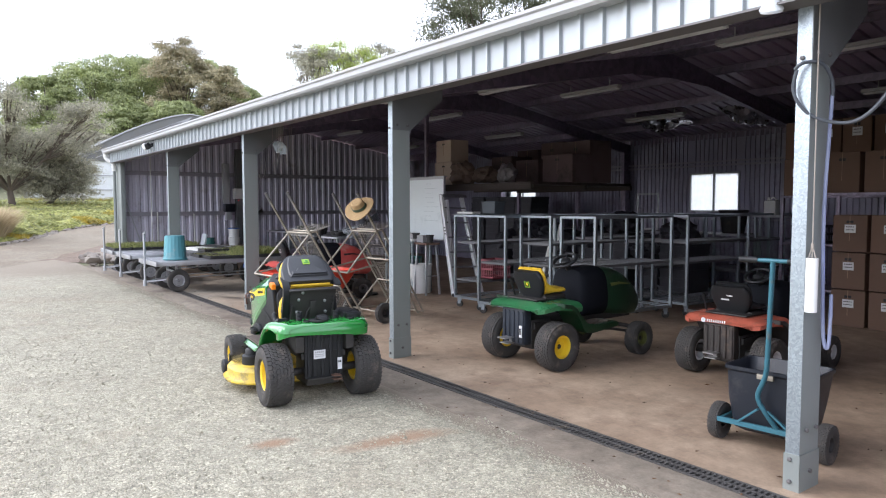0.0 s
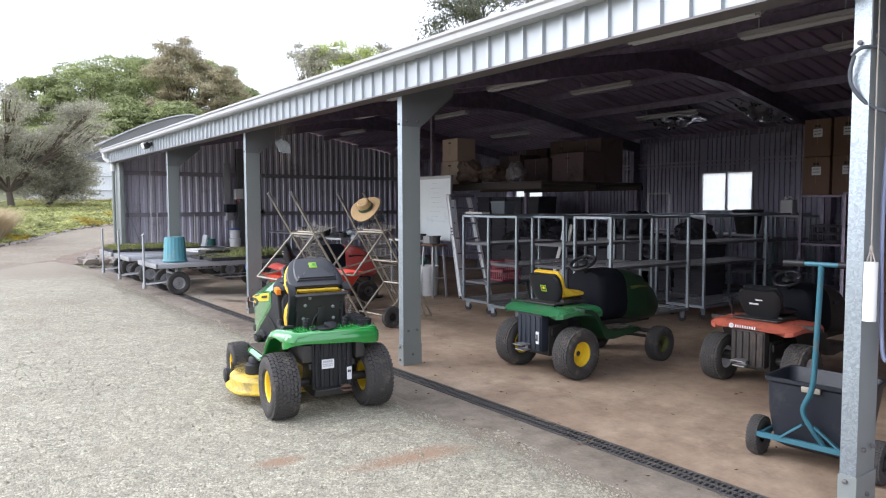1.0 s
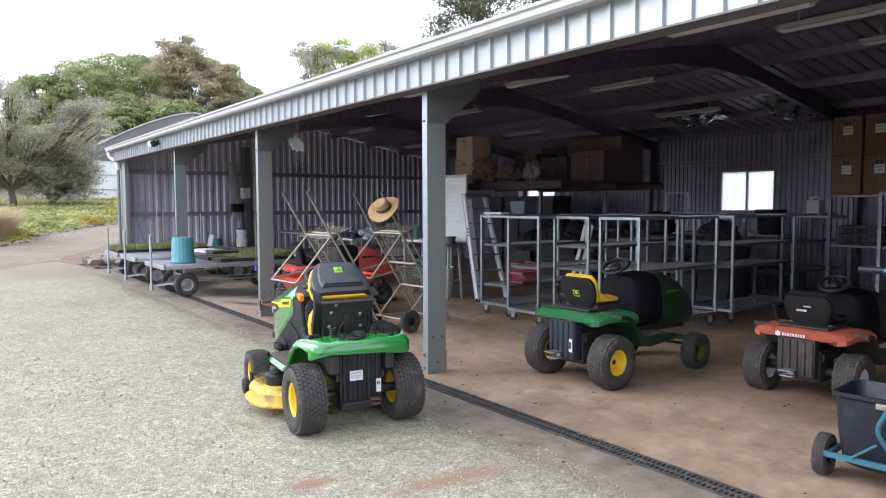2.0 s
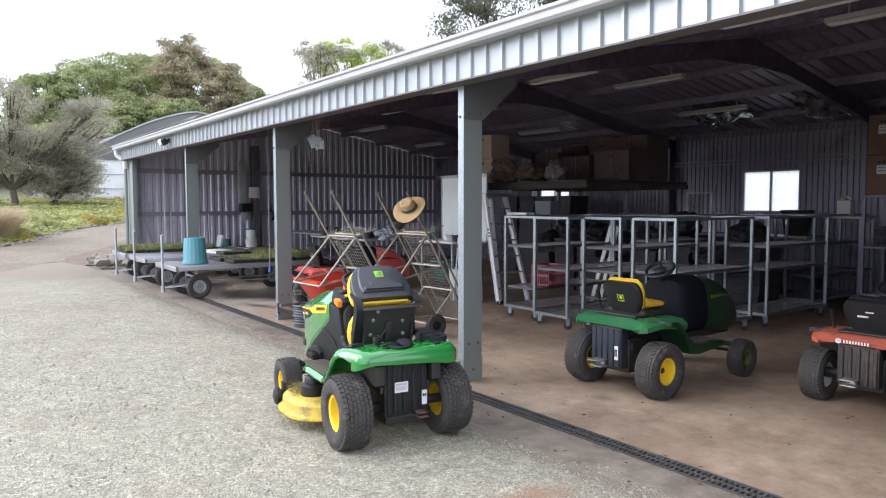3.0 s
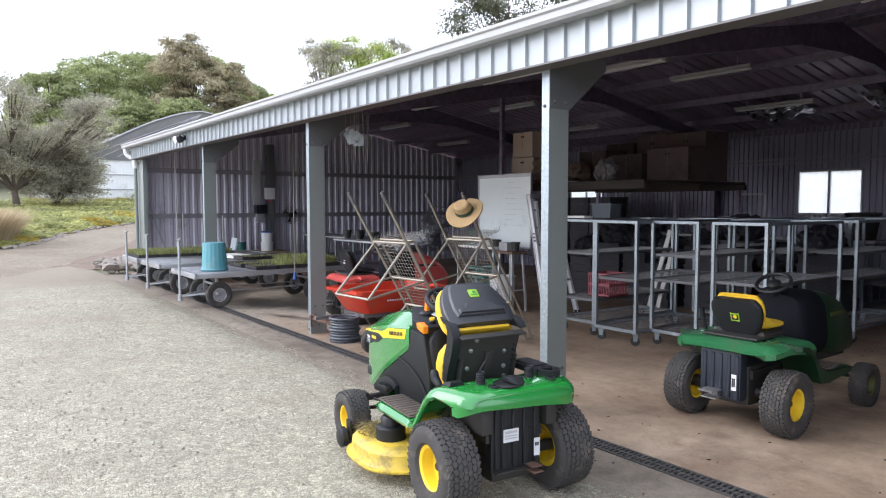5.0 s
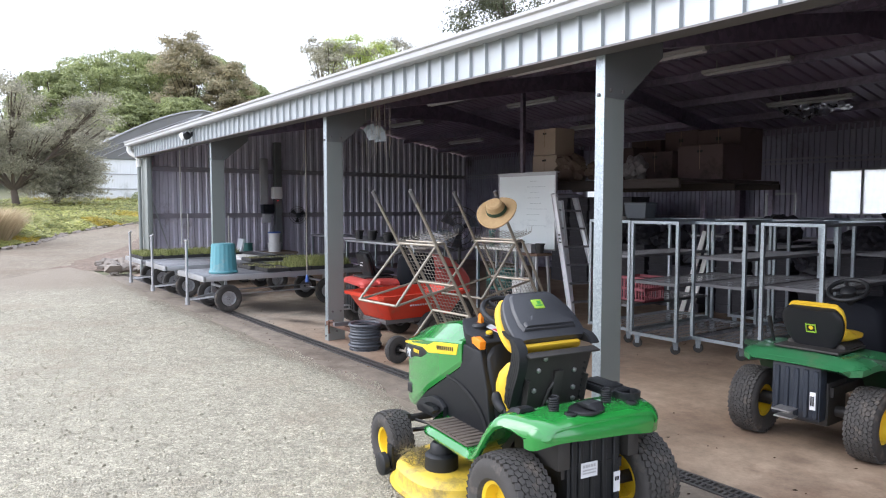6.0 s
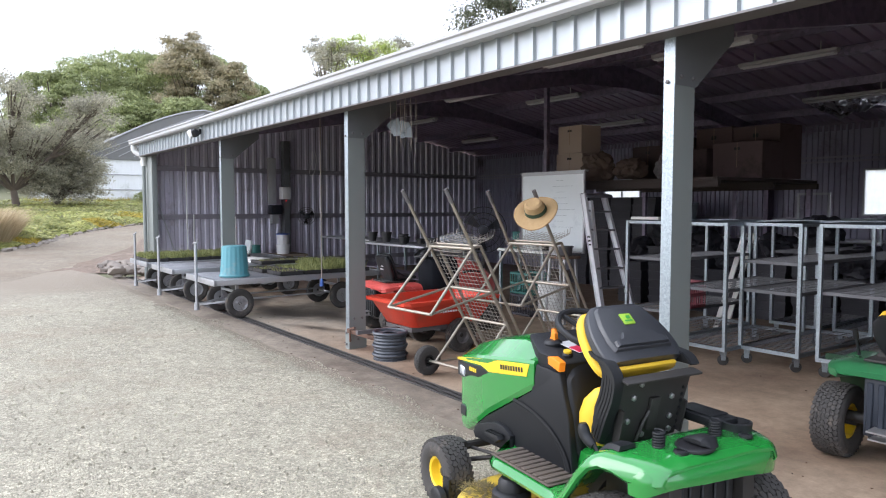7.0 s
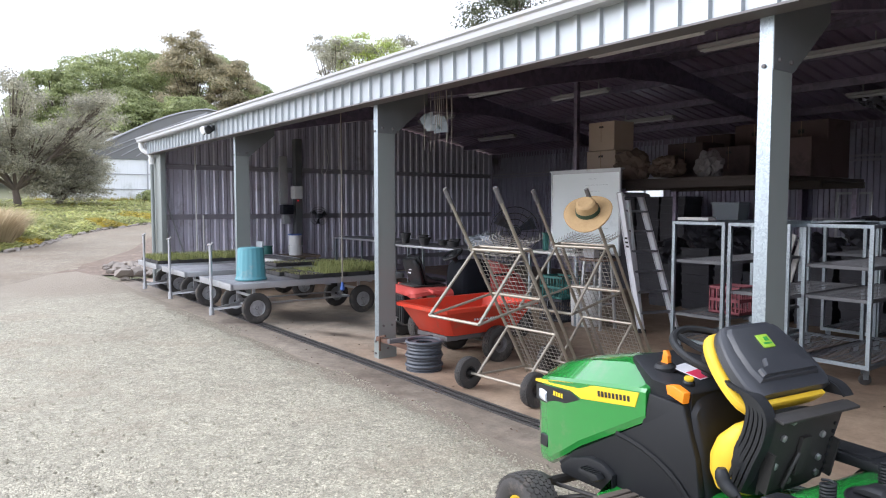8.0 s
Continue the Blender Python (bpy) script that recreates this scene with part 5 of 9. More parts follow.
    tagged(sheet_mesh("clippings", verts, faces, M_GRASS_CUT, deck, smooth=False), "dry grass clippings on the deck", kind="stuff")
    return ob


def old_mower(m, label, paint, seat_shell, seat_pad, rim, group="", badge=True, plain_panel=M_BLACK, hood_paint=None, back=(0.65, 0.905), foot_paint=None):
    """An older ride-on mower, seen from behind, seat down."""
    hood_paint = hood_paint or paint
    ob = thing("ride_on_mower", m, label, "mower", group)
    for s in (1, -1):
        wheel(ob, (0.0, 0.365 * s, 0.222), 0.222, 0.185, 0.108, rim, s)
        wheel(ob, (1.18, 0.39 * s, 0.165), 0.165, 0.125, 0.078, M_OLDSTRIPE if badge else rim, s, name="front_wheel")
    bm = bmesh.new()
    tube(bm, [(0, -0.34, 0.255), (0, 0.34, 0.255)], 0.035, 10)
    box(bm, (-0.12, -0.16, 0.17), (0.14, 0.16, 0.45), bevel=0.02)
    box(bm, (-0.1, -0.18, 0.36), (1.3, 0.18, 0.42))
    tube(bm, [(1.18, -0.36, 0.19), (1.18, -0.3, 0.27), (1.18, 0.3, 0.27), (1.18, 0.36, 0.19)], 0.022, 8)
    for s in (1, -1):
        tube(bm, [(0.5, 0.16 * s, 0.3), (0.95, 0.22 * s, 0.26), (1.16, 0.32 * s, 0.22)], 0.014, 8)
    part("chassis", bm, M_DARKSTEEL, ob)
    bm = bmesh.new()
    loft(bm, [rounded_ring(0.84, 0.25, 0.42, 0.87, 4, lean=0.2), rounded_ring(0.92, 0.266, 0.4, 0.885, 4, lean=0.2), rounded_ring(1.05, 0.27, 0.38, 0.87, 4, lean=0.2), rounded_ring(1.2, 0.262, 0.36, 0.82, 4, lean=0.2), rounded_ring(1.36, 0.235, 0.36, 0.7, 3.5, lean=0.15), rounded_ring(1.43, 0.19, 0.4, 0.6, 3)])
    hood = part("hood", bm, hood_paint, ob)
    for s in (1, -1):
        bm = bmesh.new()
        prism(bm, [(0.93, 0.70), (0.92, 0.73), (1.06, 0.735), (1.22, 0.71), (1.22, 0.7), (1.06, 0.712), (0.95, 0.7)], 0.225, 0.24, Matrix(((1, 0, 0, 0), (0, s, 0, 0), (0, 0, 1, 0), (0, 0, 0, 1))))
        part("stripe", bm, M_OLDSTRIPE if badge else M_INK, hood)
        foot_side(ob, s, 0.28, 0.78, 0.355, foot_paint or paint, 0.22, 0.46)
    bm = bmesh.new()
    loft(bm, [rounded_ring(0.52, 0.19, 0.4, 0.84, 4, lean=0.1), rounded_ring(0.54, 0.225, 0.4, 0.875, 4, lean=0.15), rounded_ring(0.6, 0.245, 0.4, 0.89, 4, lean=0.16), rounded_ring(0.72, 0.258, 0.4, 0.9, 3.5, lean=0.18), rounded_ring(0.86, 0.262, 0.4, 0.9, 3.5, lean=0.2), rounded_ring(0.9, 0.25, 0.42, 0.88, 3.5, lean=0.2)])
    part("cowl", bm, M_DULLBLACK, ob)
    steering_wheel(ob, (0.5, 0, 0.965), 0.12, -30)
    fender(ob, paint, -0.2, 0.28, 0.36, 0.42, 0.615, 0.545, 0.02)
    bm = bmesh.new()
    box(bm, (-0.21, -0.15, 0.215), (-0.12, 0.15, 0.55), bevel=0.012)
    for y in (-0.14, -0.08, -0.02, 0.04, 0.1):
        box(bm, (-0.222, y, 0.23), (-0.2, y + 0.032, 0.53), bevel=0.006, segments=1)
    panel = part("rear_panel", bm, plain_panel, ob, "ribbed rear panel between the wheels")
    if badge:
        bm = bmesh.new()
        box(bm, (-0.226, -0.13, 0.29), (-0.222, -0.095, 0.4))
        part("label_plate", bm, M_STICKER, panel, "white paper label")
        word_bars(panel, pose(-0.227, -0.112, 0.345, 90, 0, -90), 0.026, 0.06, 2, M_INK)
    bm = bmesh.new()
    box(bm, (-0.33, -0.02, 0.27), (-0.18, 0.09, 0.28), bevel=0.003)
    box(bm, (-0.3, -0.02, 0.22), (-0.18, 0.09, 0.23), bevel=0.003)
    box(bm, (-0.22, 0.0, 0.22), (-0.2, 0.07, 0.28), bevel=0.003)
    part("hitch", bm, M_STEEL, ob, "worn steel hitch plates")
    # seat
    z0, z1 = back
    lean = pose(0.05, 0, z0, 0, -20, 0)
    h = z1 - z0
    n = 8
    rows, pad = [], []
    for i in range(n + 1):
        f = i / n
        w = 0.135 + 0.05 * math.sin(min(1.0, f * 1.3) * math.pi / 2) - 0.025 * f ** 5
        rows.append([(x, y, z) for z, y, x in rounded_ring(h * f, w * 1.05 * (1 - 0.1 * (abs(2 * f - 1)) ** 8), -0.035, 0.03, 3.5, 20)])
        pad.append([(x, y, z) for z, y, x in rounded_ring(h * f + 0.01 * f, w * 1.0 * (1 - 0.1 * (abs(2 * f - 1)) ** 8), 0.025, 0.07, 3.5, 20)])
    bm = bmesh.new()
    loft(bm, rows, lean)
    shell = part("backrest", bm, seat_shell, ob, "black moulded seat back")
    bm = bmesh.new()
    loft(bm, pad, lean)
    part("backrest_pad", bm, seat_pad, shell)
    bm = bmesh.new()
    loft(bm, [rounded_ring(x, w, a, b, 3.5, 20) for x, w, a, b in ((0.07, 0.17, z0 + 0.03, z0 + 0.15), (0.12, 0.185, z0 + 0.02, z0 + 0.12), (0.17, 0.19, z0 + 0.03, z0 + 0.085), (0.26, 0.19, z0 + 0.03, z0 + 0.072), (0.31, 0.18, z0 + 0.03, z0 + 0.078), (0.33, 0.15, z0 + 0.04, z0 + 0.065))])
    part("seat_cushion", bm, seat_pad, ob)
    bm = bmesh.new()
    loft(bm, [rounded_ring(x, w, z0 - 0.04, z0 + 0.025, 3.5, 20) for x, w in ((0.04, 0.18), (0.12, 0.192), (0.3, 0.185))])
    box(bm, (0.06, -0.12, 0.6), (0.09, 0.12, z0 - 0.02))
    box(bm, (-0.1, -0.2, 0.625), (0.3, 0.2, 0.64), bevel=0.005)
    box(bm, (0.27, -0.12, 0.6), (0.3, 0.12, z0 - 0.02))
    part("seat_base", bm, M_DARKSTEEL, ob)
    if badge:
        bm = bmesh.new()
        for lo, hi in (((-0.032, 0.4), (-0.026, 0.062)), ((0.026, 0.4), (0.032, 0.062)), ((-0.026, 0.4), (0.026, 0.006)), ((-0.026, 0.6), (0.026, 0.006))):
            box(bm, (-0.041, lo[0], h * lo[1]), (-0.034, hi[0], h * lo[1] + hi[1]), lean)
        mark = part("badge", bm, M_LIME, shell, "small lime green badge")
        bm = bmesh.new()
        lathe(bm, [(0.014, 0.0), (0.014, 0.003), (0, 0.003)], 14, lean @ pose(-0.036, 0, h * 0.4 + 0.033, 0, -90))
        part("print", bm, M_YELLOW, mark)
    else:
        bm = bmesh.new()
        box(bm, (-0.039, 0.0, h * 0.5), (-0.034, 0.08, h * 0.5 + 0.016), lean)
        box(bm, (-0.039, -0.04, h * 0.5 + 0.045), (-0.034, 0.02, h * 0.5 + 0.055), lean)
        part("print", bm, M_STICKER, shell)
    bm = bmesh.new()
    tube(bm, [(0.1, 0.3, 0.62), (0.06, 0.31, 0.75)], 0.009, 6)
    tube(bm, [(0.07, 0.308, 0.72), (0.05, 0.312, 0.79)], 0.016, 8)
    part("lift_lever", bm, M_BLACK, ob)
    return ob


new_mower(pose(-2.984, -1.285, 0.04, 0, 0, 172.5))
old_mower(pose(-2.99, 0.945, 0, 0, 0, 91.5), "older green ride-on mower with yellow seat, parked inside", M_GREEN_OLD, M_BLACK, M_YELLOW_SEAT, M_YELLOW, hood_paint=M_GREEN_SHADED, foot_paint=M_GREEN_SHADED, plain_panel=M_NAVYPANEL)
hq = old_mower(pose(-1.53, 1.98, 0, 0, 0, 92) @ Matrix.Diagonal((0.92, 0.95, 0.9, 1)), "faded orange ride-on mower with torn black seat", M_ORANGE_BODY, M_BLACK, M_BLACK, M_STICKER, badge=False, plain_panel=M_GRIMY_SHADED, back=(0.64, 0.92), hood_paint=M_GRIMY_SHADED, foot_paint=M_GRIMY_SHADED)
word_bars(hq, pose(-0.249, 0.0, 0.578, 90, 0, -90), 0.19, 0.024, 9, M_STICKER, 0.45)
bm = bmesh.new()
lathe(bm, [(0.022, 0.0), (0.022, 0.002), (0.012, 0.002), (0.012, 0.0)], 16, pose(-0.249, 0.13, 0.578, 0, -90))
part("print", bm, M_STICKER, hq)
old_mower(pose(-8.55, 0.85, 0, 0, 0, 82), "old red ride-on mower with black seat, hitched to a cart", M_REDBODY, M_BLACK, M_BLACK, M_TRIM, badge=False, back=(0.62, 0.95))

# ---- things at the front of the shed ----
M_TEAL = material("teal_enamel", (0.045, 0.16, 0.21), 0.45, 0.1, (0.035, 0.125, 0.165), scale=8, dirt=(0.16, 0.12, 0.08), dirt_scale=9, dirt_amount=0.15)
M_HOPPER = material("black_hopper_plastic", (0.013, 0.016, 0.023), 0.42, 0.0, (0.016, 0.019, 0.026), scale=3, bump=0.01, specular=0.35, dirt=(0.05, 0.048, 0.05), dirt_scale=4, dirt_amount=0.2)
M_AQUA = material("faded_aqua_bin", (0.105, 0.31, 0.355), 0.5, 0.0, (0.08, 0.25, 0.29), scale=4, dirt=(0.22, 0.3, 0.3), dirt_scale=5, dirt_amount=0.3, stretch=(1, 1, 0.3))
M_ALU = material("dull_aluminium", (0.5, 0.51, 0.53), 0.42, 0.75, (0.4, 0.41, 0.43), scale=5, bump=0.01, dirt=(0.25, 0.22, 0.19), dirt_scale=4, dirt_amount=0.15)
M_RED = material("red_tray_plastic", (0.66, 0.06, 0.03), 0.38, 0.0, (0.47, 0.04, 0.017), scale=4, dirt=(0.3, 0.1, 0.06), dirt_scale=5, dirt_amount=0.2)
M_STRAW = material("woven_straw", (0.5, 0.35, 0.17), 0.8, 0.0, (0.33, 0.21, 0.1), scale=40, bump=0.12, bump_scale=180)
M_BAND = material("dark_green_ribbon", (0.03, 0.06, 0.03), 0.7)
M_CHAMPAGNE = material("dull_zinc_tube", (0.4, 0.37, 0.31), 0.48, 0.5, (0.27, 0.24, 0.19), scale=9, dirt=(0.25, 0.15, 0.09), dirt_scale=12, dirt_amount=0.15)
M_WIRE = material("galvanised_wire", (0.42, 0.4, 0.36), 0.5, 0.6, (0.3, 0.28, 0.25), scale=10)
M_BOARD = material("whiteboard_enamel", (0.84, 0.9, 0.91), 0.22, 0.0, (0.8, 0.86, 0.87), scale=1.5, specular=0.7, dirt=(0.6, 0.66, 0.68), dirt_scale=2, dirt_amount=0.15)
M_CARDBOARD = material("brown_cardboard", (0.185, 0.115, 0.08), 0.85, 0.0, (0.145, 0.09, 0.062), scale=3, bump=0.02, bump_scale=150, per_object=0.15)
M_SACK = material("crumpled_kraft_paper", (0.36, 0.24, 0.16), 0.85, 0.0, (0.26, 0.17, 0.11), scale=5, bump=0.08, bump_scale=14)
M_PIPE = material("white_pvc", (0.8, 0.8, 0.78), 0.4, 0.0, (0.7, 0.7, 0.67), scale=4)
M_HOSE = material("grey_hose", (0.07, 0.078, 0.092), 0.5)
M_BLUEHOSE = material("blue_hose", (0.14, 0.16, 0.32), 0.4, 0.0, (0.3, 0.33, 0.42), scale=3)
M_ROPE = material("worn_rope", (0.36, 0.32, 0.28), 0.9)
M_POTBLACK = material("black_nursery_pot", (0.02, 0.02, 0.022), 0.6, 0.0, (0.04, 0.038, 0.036), scale=6, dirt=(0.1, 0.08, 0.06), dirt_scale=8, dirt_amount=0.2)
M_SEEDLING = foliage("seedling_grass", (0.36, 0.37, 0.14), (0.17, 0.2, 0.07), 0.6)
M_SOIL = material("potting_soil", (0.05, 0.035, 0.025), 0.95, 0.0, (0.03, 0.022, 0.016), scale=30, bump=0.1)
M_REDLIGHT = bpy.data.materials.new("red_pilot_light")
M_REDLIGHT.use_nodes = True
M_REDLIGHT.node_tree.nodes["Principled BSDF"].inputs["Base Color"].default_value = (0.6, 0.01, 0.01, 1)
M_REDLIGHT.node_tree.nodes["Principled BSDF"].inputs["Emission Color"].default_value = (1, 0.02, 0.02, 1)
M_REDLIGHT.node_tree.nodes["Principled BSDF"].inputs["Emission Strength"].default_value = 0.7
M_BLUE = material("blue_lid_plastic", (0.05, 0.12, 0.4), 0.4)
M_CRATE_RED = material("red_crate", (0.3, 0.075, 0.095), 0.5, 0.0, (0.24, 0.06, 0.075), scale=4)
M_CRATE_TEAL = material("teal_crate", (0.035, 0.17, 0.15), 0.5, 0.0, (0.03, 0.13, 0.115), scale=5)
M_TIMBER = material("grey_weathered_timber", (0.3, 0.24, 0.18), 0.85, 0.0, (0.2, 0.16, 0.12), scale=6, bump=0.05, stretch=(1, 1, 0.2))
M_FOIL = material("torn_foil_lining", (0.55, 0.52, 0.56), 0.28, 0.85, (0.3, 0.28, 0.31), scale=6, bump=0.05, bump_scale=20)
M_DARKGOODS = material("dark_plastic_goods", (0.03, 0.031, 0.042), 0.55, 0.0, (0.05, 0.049, 0.06), scale=5, bump=0.05, bump_scale=12)


def spreader():
    ob = thing("drop_spreader", pose(-0.36, 0.5, 0, 0, 0, 6), "black plastic spreader cart with teal steel handle", "spreader")
    bm = bmesh.new()
    def ring(z, hx, y0, y1, n=6):
        r = 0.05
        pts = []
        for cx, cy, a0 in ((hx - r, y1 - r, 0), (-hx + r, y1 - r, 90), (-hx + r, y0 + r, 180), (hx - r, y0 + r, 270)):
            for k in range(n):
                a = radians(a0 + 90 * k / (n - 1))
                pts.append((cx + r * math.cos(a), cy + r * math.sin(a), z))
        return pts
    loft(bm, [ring(0.09, 0.19, 0.0, 0.18), ring(0.11, 0.225, -0.03, 0.22), ring(0.3, 0.25, -0.06, 0.27), ring(0.47, 0.262, -0.06, 0.32), ring(0.485, 0.272, -0.075, 0.335), ring(0.505, 0.272, -0.075, 0.335), ring(0.505, 0.26, -0.06, 0.32), ring(0.3, 0.235, -0.03, 0.25), ring(0.16, 0.22, 0.02, 0.18)])
    part("hopper", bm, M_HOPPER, ob)
    bm = bmesh.new()
    bar(bm, (-0.3, -0.075, 0.15), (0.3, -0.075, 0.15), 0.02, 0.03)
    bar(bm, (-0.16, -0.08, 0.16), (-0.03, -0.1, 0.27), 0.022, 0.012)
    bar(bm, (0.16, -0.08, 0.16), (0.03, -0.1, 0.27), 0.022, 0.012)
    bar(bm, (-0.275, -0.07, 0.15), (-0.275, 0.2, 0.15), 0.02, 0.03)
    bar(bm, (0.275, -0.07, 0.15), (0.275, 0.2, 0.15), 0.02, 0.03)
    tube(bm, [(-0.31, 0.02, 0.115), (0.31, 0.02, 0.115)], 0.012, 8)
    part("frame", bm, M_TEAL, ob)
    bm = bmesh.new()
    tube(bm, smooth_line([(0.08, -0.06, 0.15), (0.02, -0.11, 0.26), (-0.02, -0.13, 0.36), (0.035, -0.16, 0.5), (0.055, -0.18, 0.7), (0.085, -0.22, 1.19)], 5), 0.015, 10)
    tube(bm, [(-0.09, -0.22, 1.195), (0.26, -0.22, 1.195)], 0.013, 10)
    handle = part("handle", bm, M_TEAL, ob, "bent teal tube handle")
    bm = bmesh.new()
    tube(bm, [(-0.11, -0.22, 1.195), (0.0, -0.22, 1.195)], 0.018, 10)
    part("grip", bm, M_BLACK, handle)
    bm = bmesh.new()
    tube(bm, [(0.17, -0.22, 1.195), (0.28, -0.22, 1.195)], 0.018, 10)
    part("grip", bm, M_BLACK, handle)
    bm = bmesh.new()
    box(bm, (-0.05, -0.085, 0.452), (0.05, -0.065, 0.482), bevel=0.003)
    part("bracket_plate", bm, M_CHAMPAGNE, ob)
    for s in (1, -1):
        wheel(ob, (0.0, 0.0, 0.0), 0.115, 0.07, 0.052, M_DARKSTEEL, 1, tread=True, seg=24).matrix_basis = pose(-0.325 * s, 0.02, 0.115, 0, 0, 90 * s)


spreader()


M_SLAT = material("weathered_deck_slat", (0.36, 0.37, 0.39), 0.55, 0.5, (0.26, 0.26, 0.27), scale=3, dirt=(0.17, 0.14, 0.11), dirt_scale=5, dirt_amount=0.25, per_object=0.15)


def flat_cart(x, label):
    """A nursery flat-bed cart: slatted deck, four pneumatic wheels, upright pull bar."""
    ob = thing("flatbed_cart", pose(x, 0, 0), label, "cart", "nursery carts")
    bm = bmesh.new()
    for s in (-1, 1):
        box(bm, (0.6 * s - 0.02, -0.6, 0.48), (0.6 * s + 0.02, 1.95, 0.555), bevel=0.003)
    for y in (-0.6, 1.93):
        box(bm, (-0.62, y - 0.02, 0.478), (0.62, y + 0.02, 0.5565), bevel=0.003)
    for y in (0.1, 0.75, 1.4):
        box(bm, (-0.6, y - 0.025, 0.46), (0.6, y + 0.025, 0.535))
    part("deck_frame", bm, M_ALU, ob)
    bm = bmesh.new()
    box(bm, (-0.018, -0.578, 0.537), (0.018, 1.908, 0.551), bevel=0.003, segments=1)
    slat = part("slat", bm, M_SLAT, ob)
    n = 15
    slat.location.x = -0.56
    for k in range(1, n):
        share("slat", slat, ob, pose(-0.56 + k * 1.12 / (n - 1), 0, 0))
    bm = bmesh.new()
    for y in (-0.2, 1.37):
        tube(bm, [(-0.42, y, 0.2), (0.42, y, 0.2)], 0.018, 8)
        bar(bm, (-0.3, y, 0.2), (-0.3, y, 0.5), 0.035)
        bar(bm, (0.3, y, 0.2), (0.3, y, 0.5), 0.035)
        bar(bm, (-0.3, y, 0.34), (0.3, y, 0.34), 0.03)
    bar(bm, (0.28, -0.2, 0.24), (0.28, 1.37, 0.24), 0.022)
    bar(bm, (-0.28, -0.2, 0.24), (-0.28, 1.37, 0.24), 0.022)
    part("undercarriage", bm, M_ALU, ob)
    for y in (-0.2, 1.37):
        for s in (1, -1):
            w = wheel(ob, (0, 0, 0), 0.2, 0.09, 0.105, M_ALU, 1, tread=False, seg=28)
            w.matrix_basis = pose(0.4 * s, y, 0.2, 0, 0, -90 * s)
            bm = bmesh.new()
            for k in range(6):
                a = math.tau * k / 6
                bar(bm, (0.03 * math.cos(a), 0.03, 0.03 * math.sin(a)), (0.1 * math.cos(a), 0.032, 0.1 * math.sin(a)), 0.022, 0.01, up=(0, 1, 0))
            part("spoke", bm, M_ALU, w)
    bm = bmesh.new()
    bar(bm, (-0.2, -0.2, 0.22), (0, -0.66, 0.17), 0.025)
    bar(bm, (0.2, -0.2, 0.22), (0, -0.66, 0.17), 0.025)
    tube(bm, [(0, -0.66, 0.12), (0, -0.66, 1.03)], 0.02, 10)
    tube(bm, smooth_line([(-0.11, -0.66, 1.01), (-0.04, -0.66, 1.03), (0.04, -0.66, 1.03), (0.11, -0.66, 1.06)], 3), 0.012, 8)
    lathe(bm, [(0.035, 0.1), (0.035, 0.2), (0.0, 0.2)], 10, pose(0, -0.66, 0))
    part("pull_bar", bm, M_ALU, ob, "upright steel pull bar with cross handle")
    return ob


flat_cart(-11.08, "slatted aluminium flatbed cart with pull bar and upturned bin")
flat_cart(-13.05, "slatted aluminium flatbed cart carrying dark seedling trays")
flat_cart(-14.65, "slatted aluminium flatbed cart carrying green seedling trays")


def seedling_tray(x, y, z, w, d, tall, seed, label, dense=700, turn=0):
    ob = thing("seedling_tray", pose(x, y, z, 0, 0, turn), label, "plant tray", "seedling trays")
    bm = bmesh.new()
    h = 0.055
    for a, b in (((-w / 2, -d / 2, 0), (w / 2, -d / 2 + 0.008, h)), ((-w / 2, d / 2 - 0.008, 0), (w / 2, d / 2, h)), ((-w / 2, -d / 2, 0), (-w / 2 + 0.008, d / 2, h)), ((w / 2 - 0.008, -d / 2, 0), (w / 2, d / 2, h))):
        box(bm, a, b)
    box(bm, (-w / 2, -d / 2, 0), (w / 2, d / 2, 0.006))
    for k in range(5):
        xx = -w / 2 + w * (k + 0.5) / 5
        box(bm, (xx - 0.004, -d / 2 - 0.004, 0), (xx + 0.004, -d / 2, h))
    part("tray_body", bm, M_POTBLACK, ob)
    bm = bmesh.new()
    box(bm, (-w / 2 + 0.009, -d / 2 + 0.009, 0.007), (w / 2 - 0.009, d / 2 - 0.009, 0.045))
    part("soil", bm, M_SOIL, ob)
    rng = random.Random(seed)
    verts, faces = [], []
    for k in range(dense):
        a, b = rng.uniform(-w / 2 + 0.02, w / 2 - 0.02), rng.uniform(-d / 2 + 0.02, d / 2 - 0.02)
        t = tall * rng.uniform(0.5, 1.15)
        q, lean = rng.uniform(0, math.tau), rng.uniform(0, 0.5) * t
        c, s = math.cos(q), math.sin(q)
        ww = rng.uniform(0.003, 0.006)
        i = len(verts)
        verts += [(a - s * ww, b + c * ww, 0.04), (a + s * ww, b - c * ww, 0.04), (a + c * lean * 0.4 + s * ww * 0.7, b + s * lean * 0.4 - c * ww * 0.7, 0.04 + t * 0.6), (a + c * lean, b + s * lean, 0.04 + t)]
        faces += [(i, i + 1, i + 2), (i, i + 2, i + 3)]
    tagged(sheet_mesh("seedling_growth", verts, faces, M_SEEDLING, ob, smooth=False), "thin green seedlings", kind="stuff")
    return ob


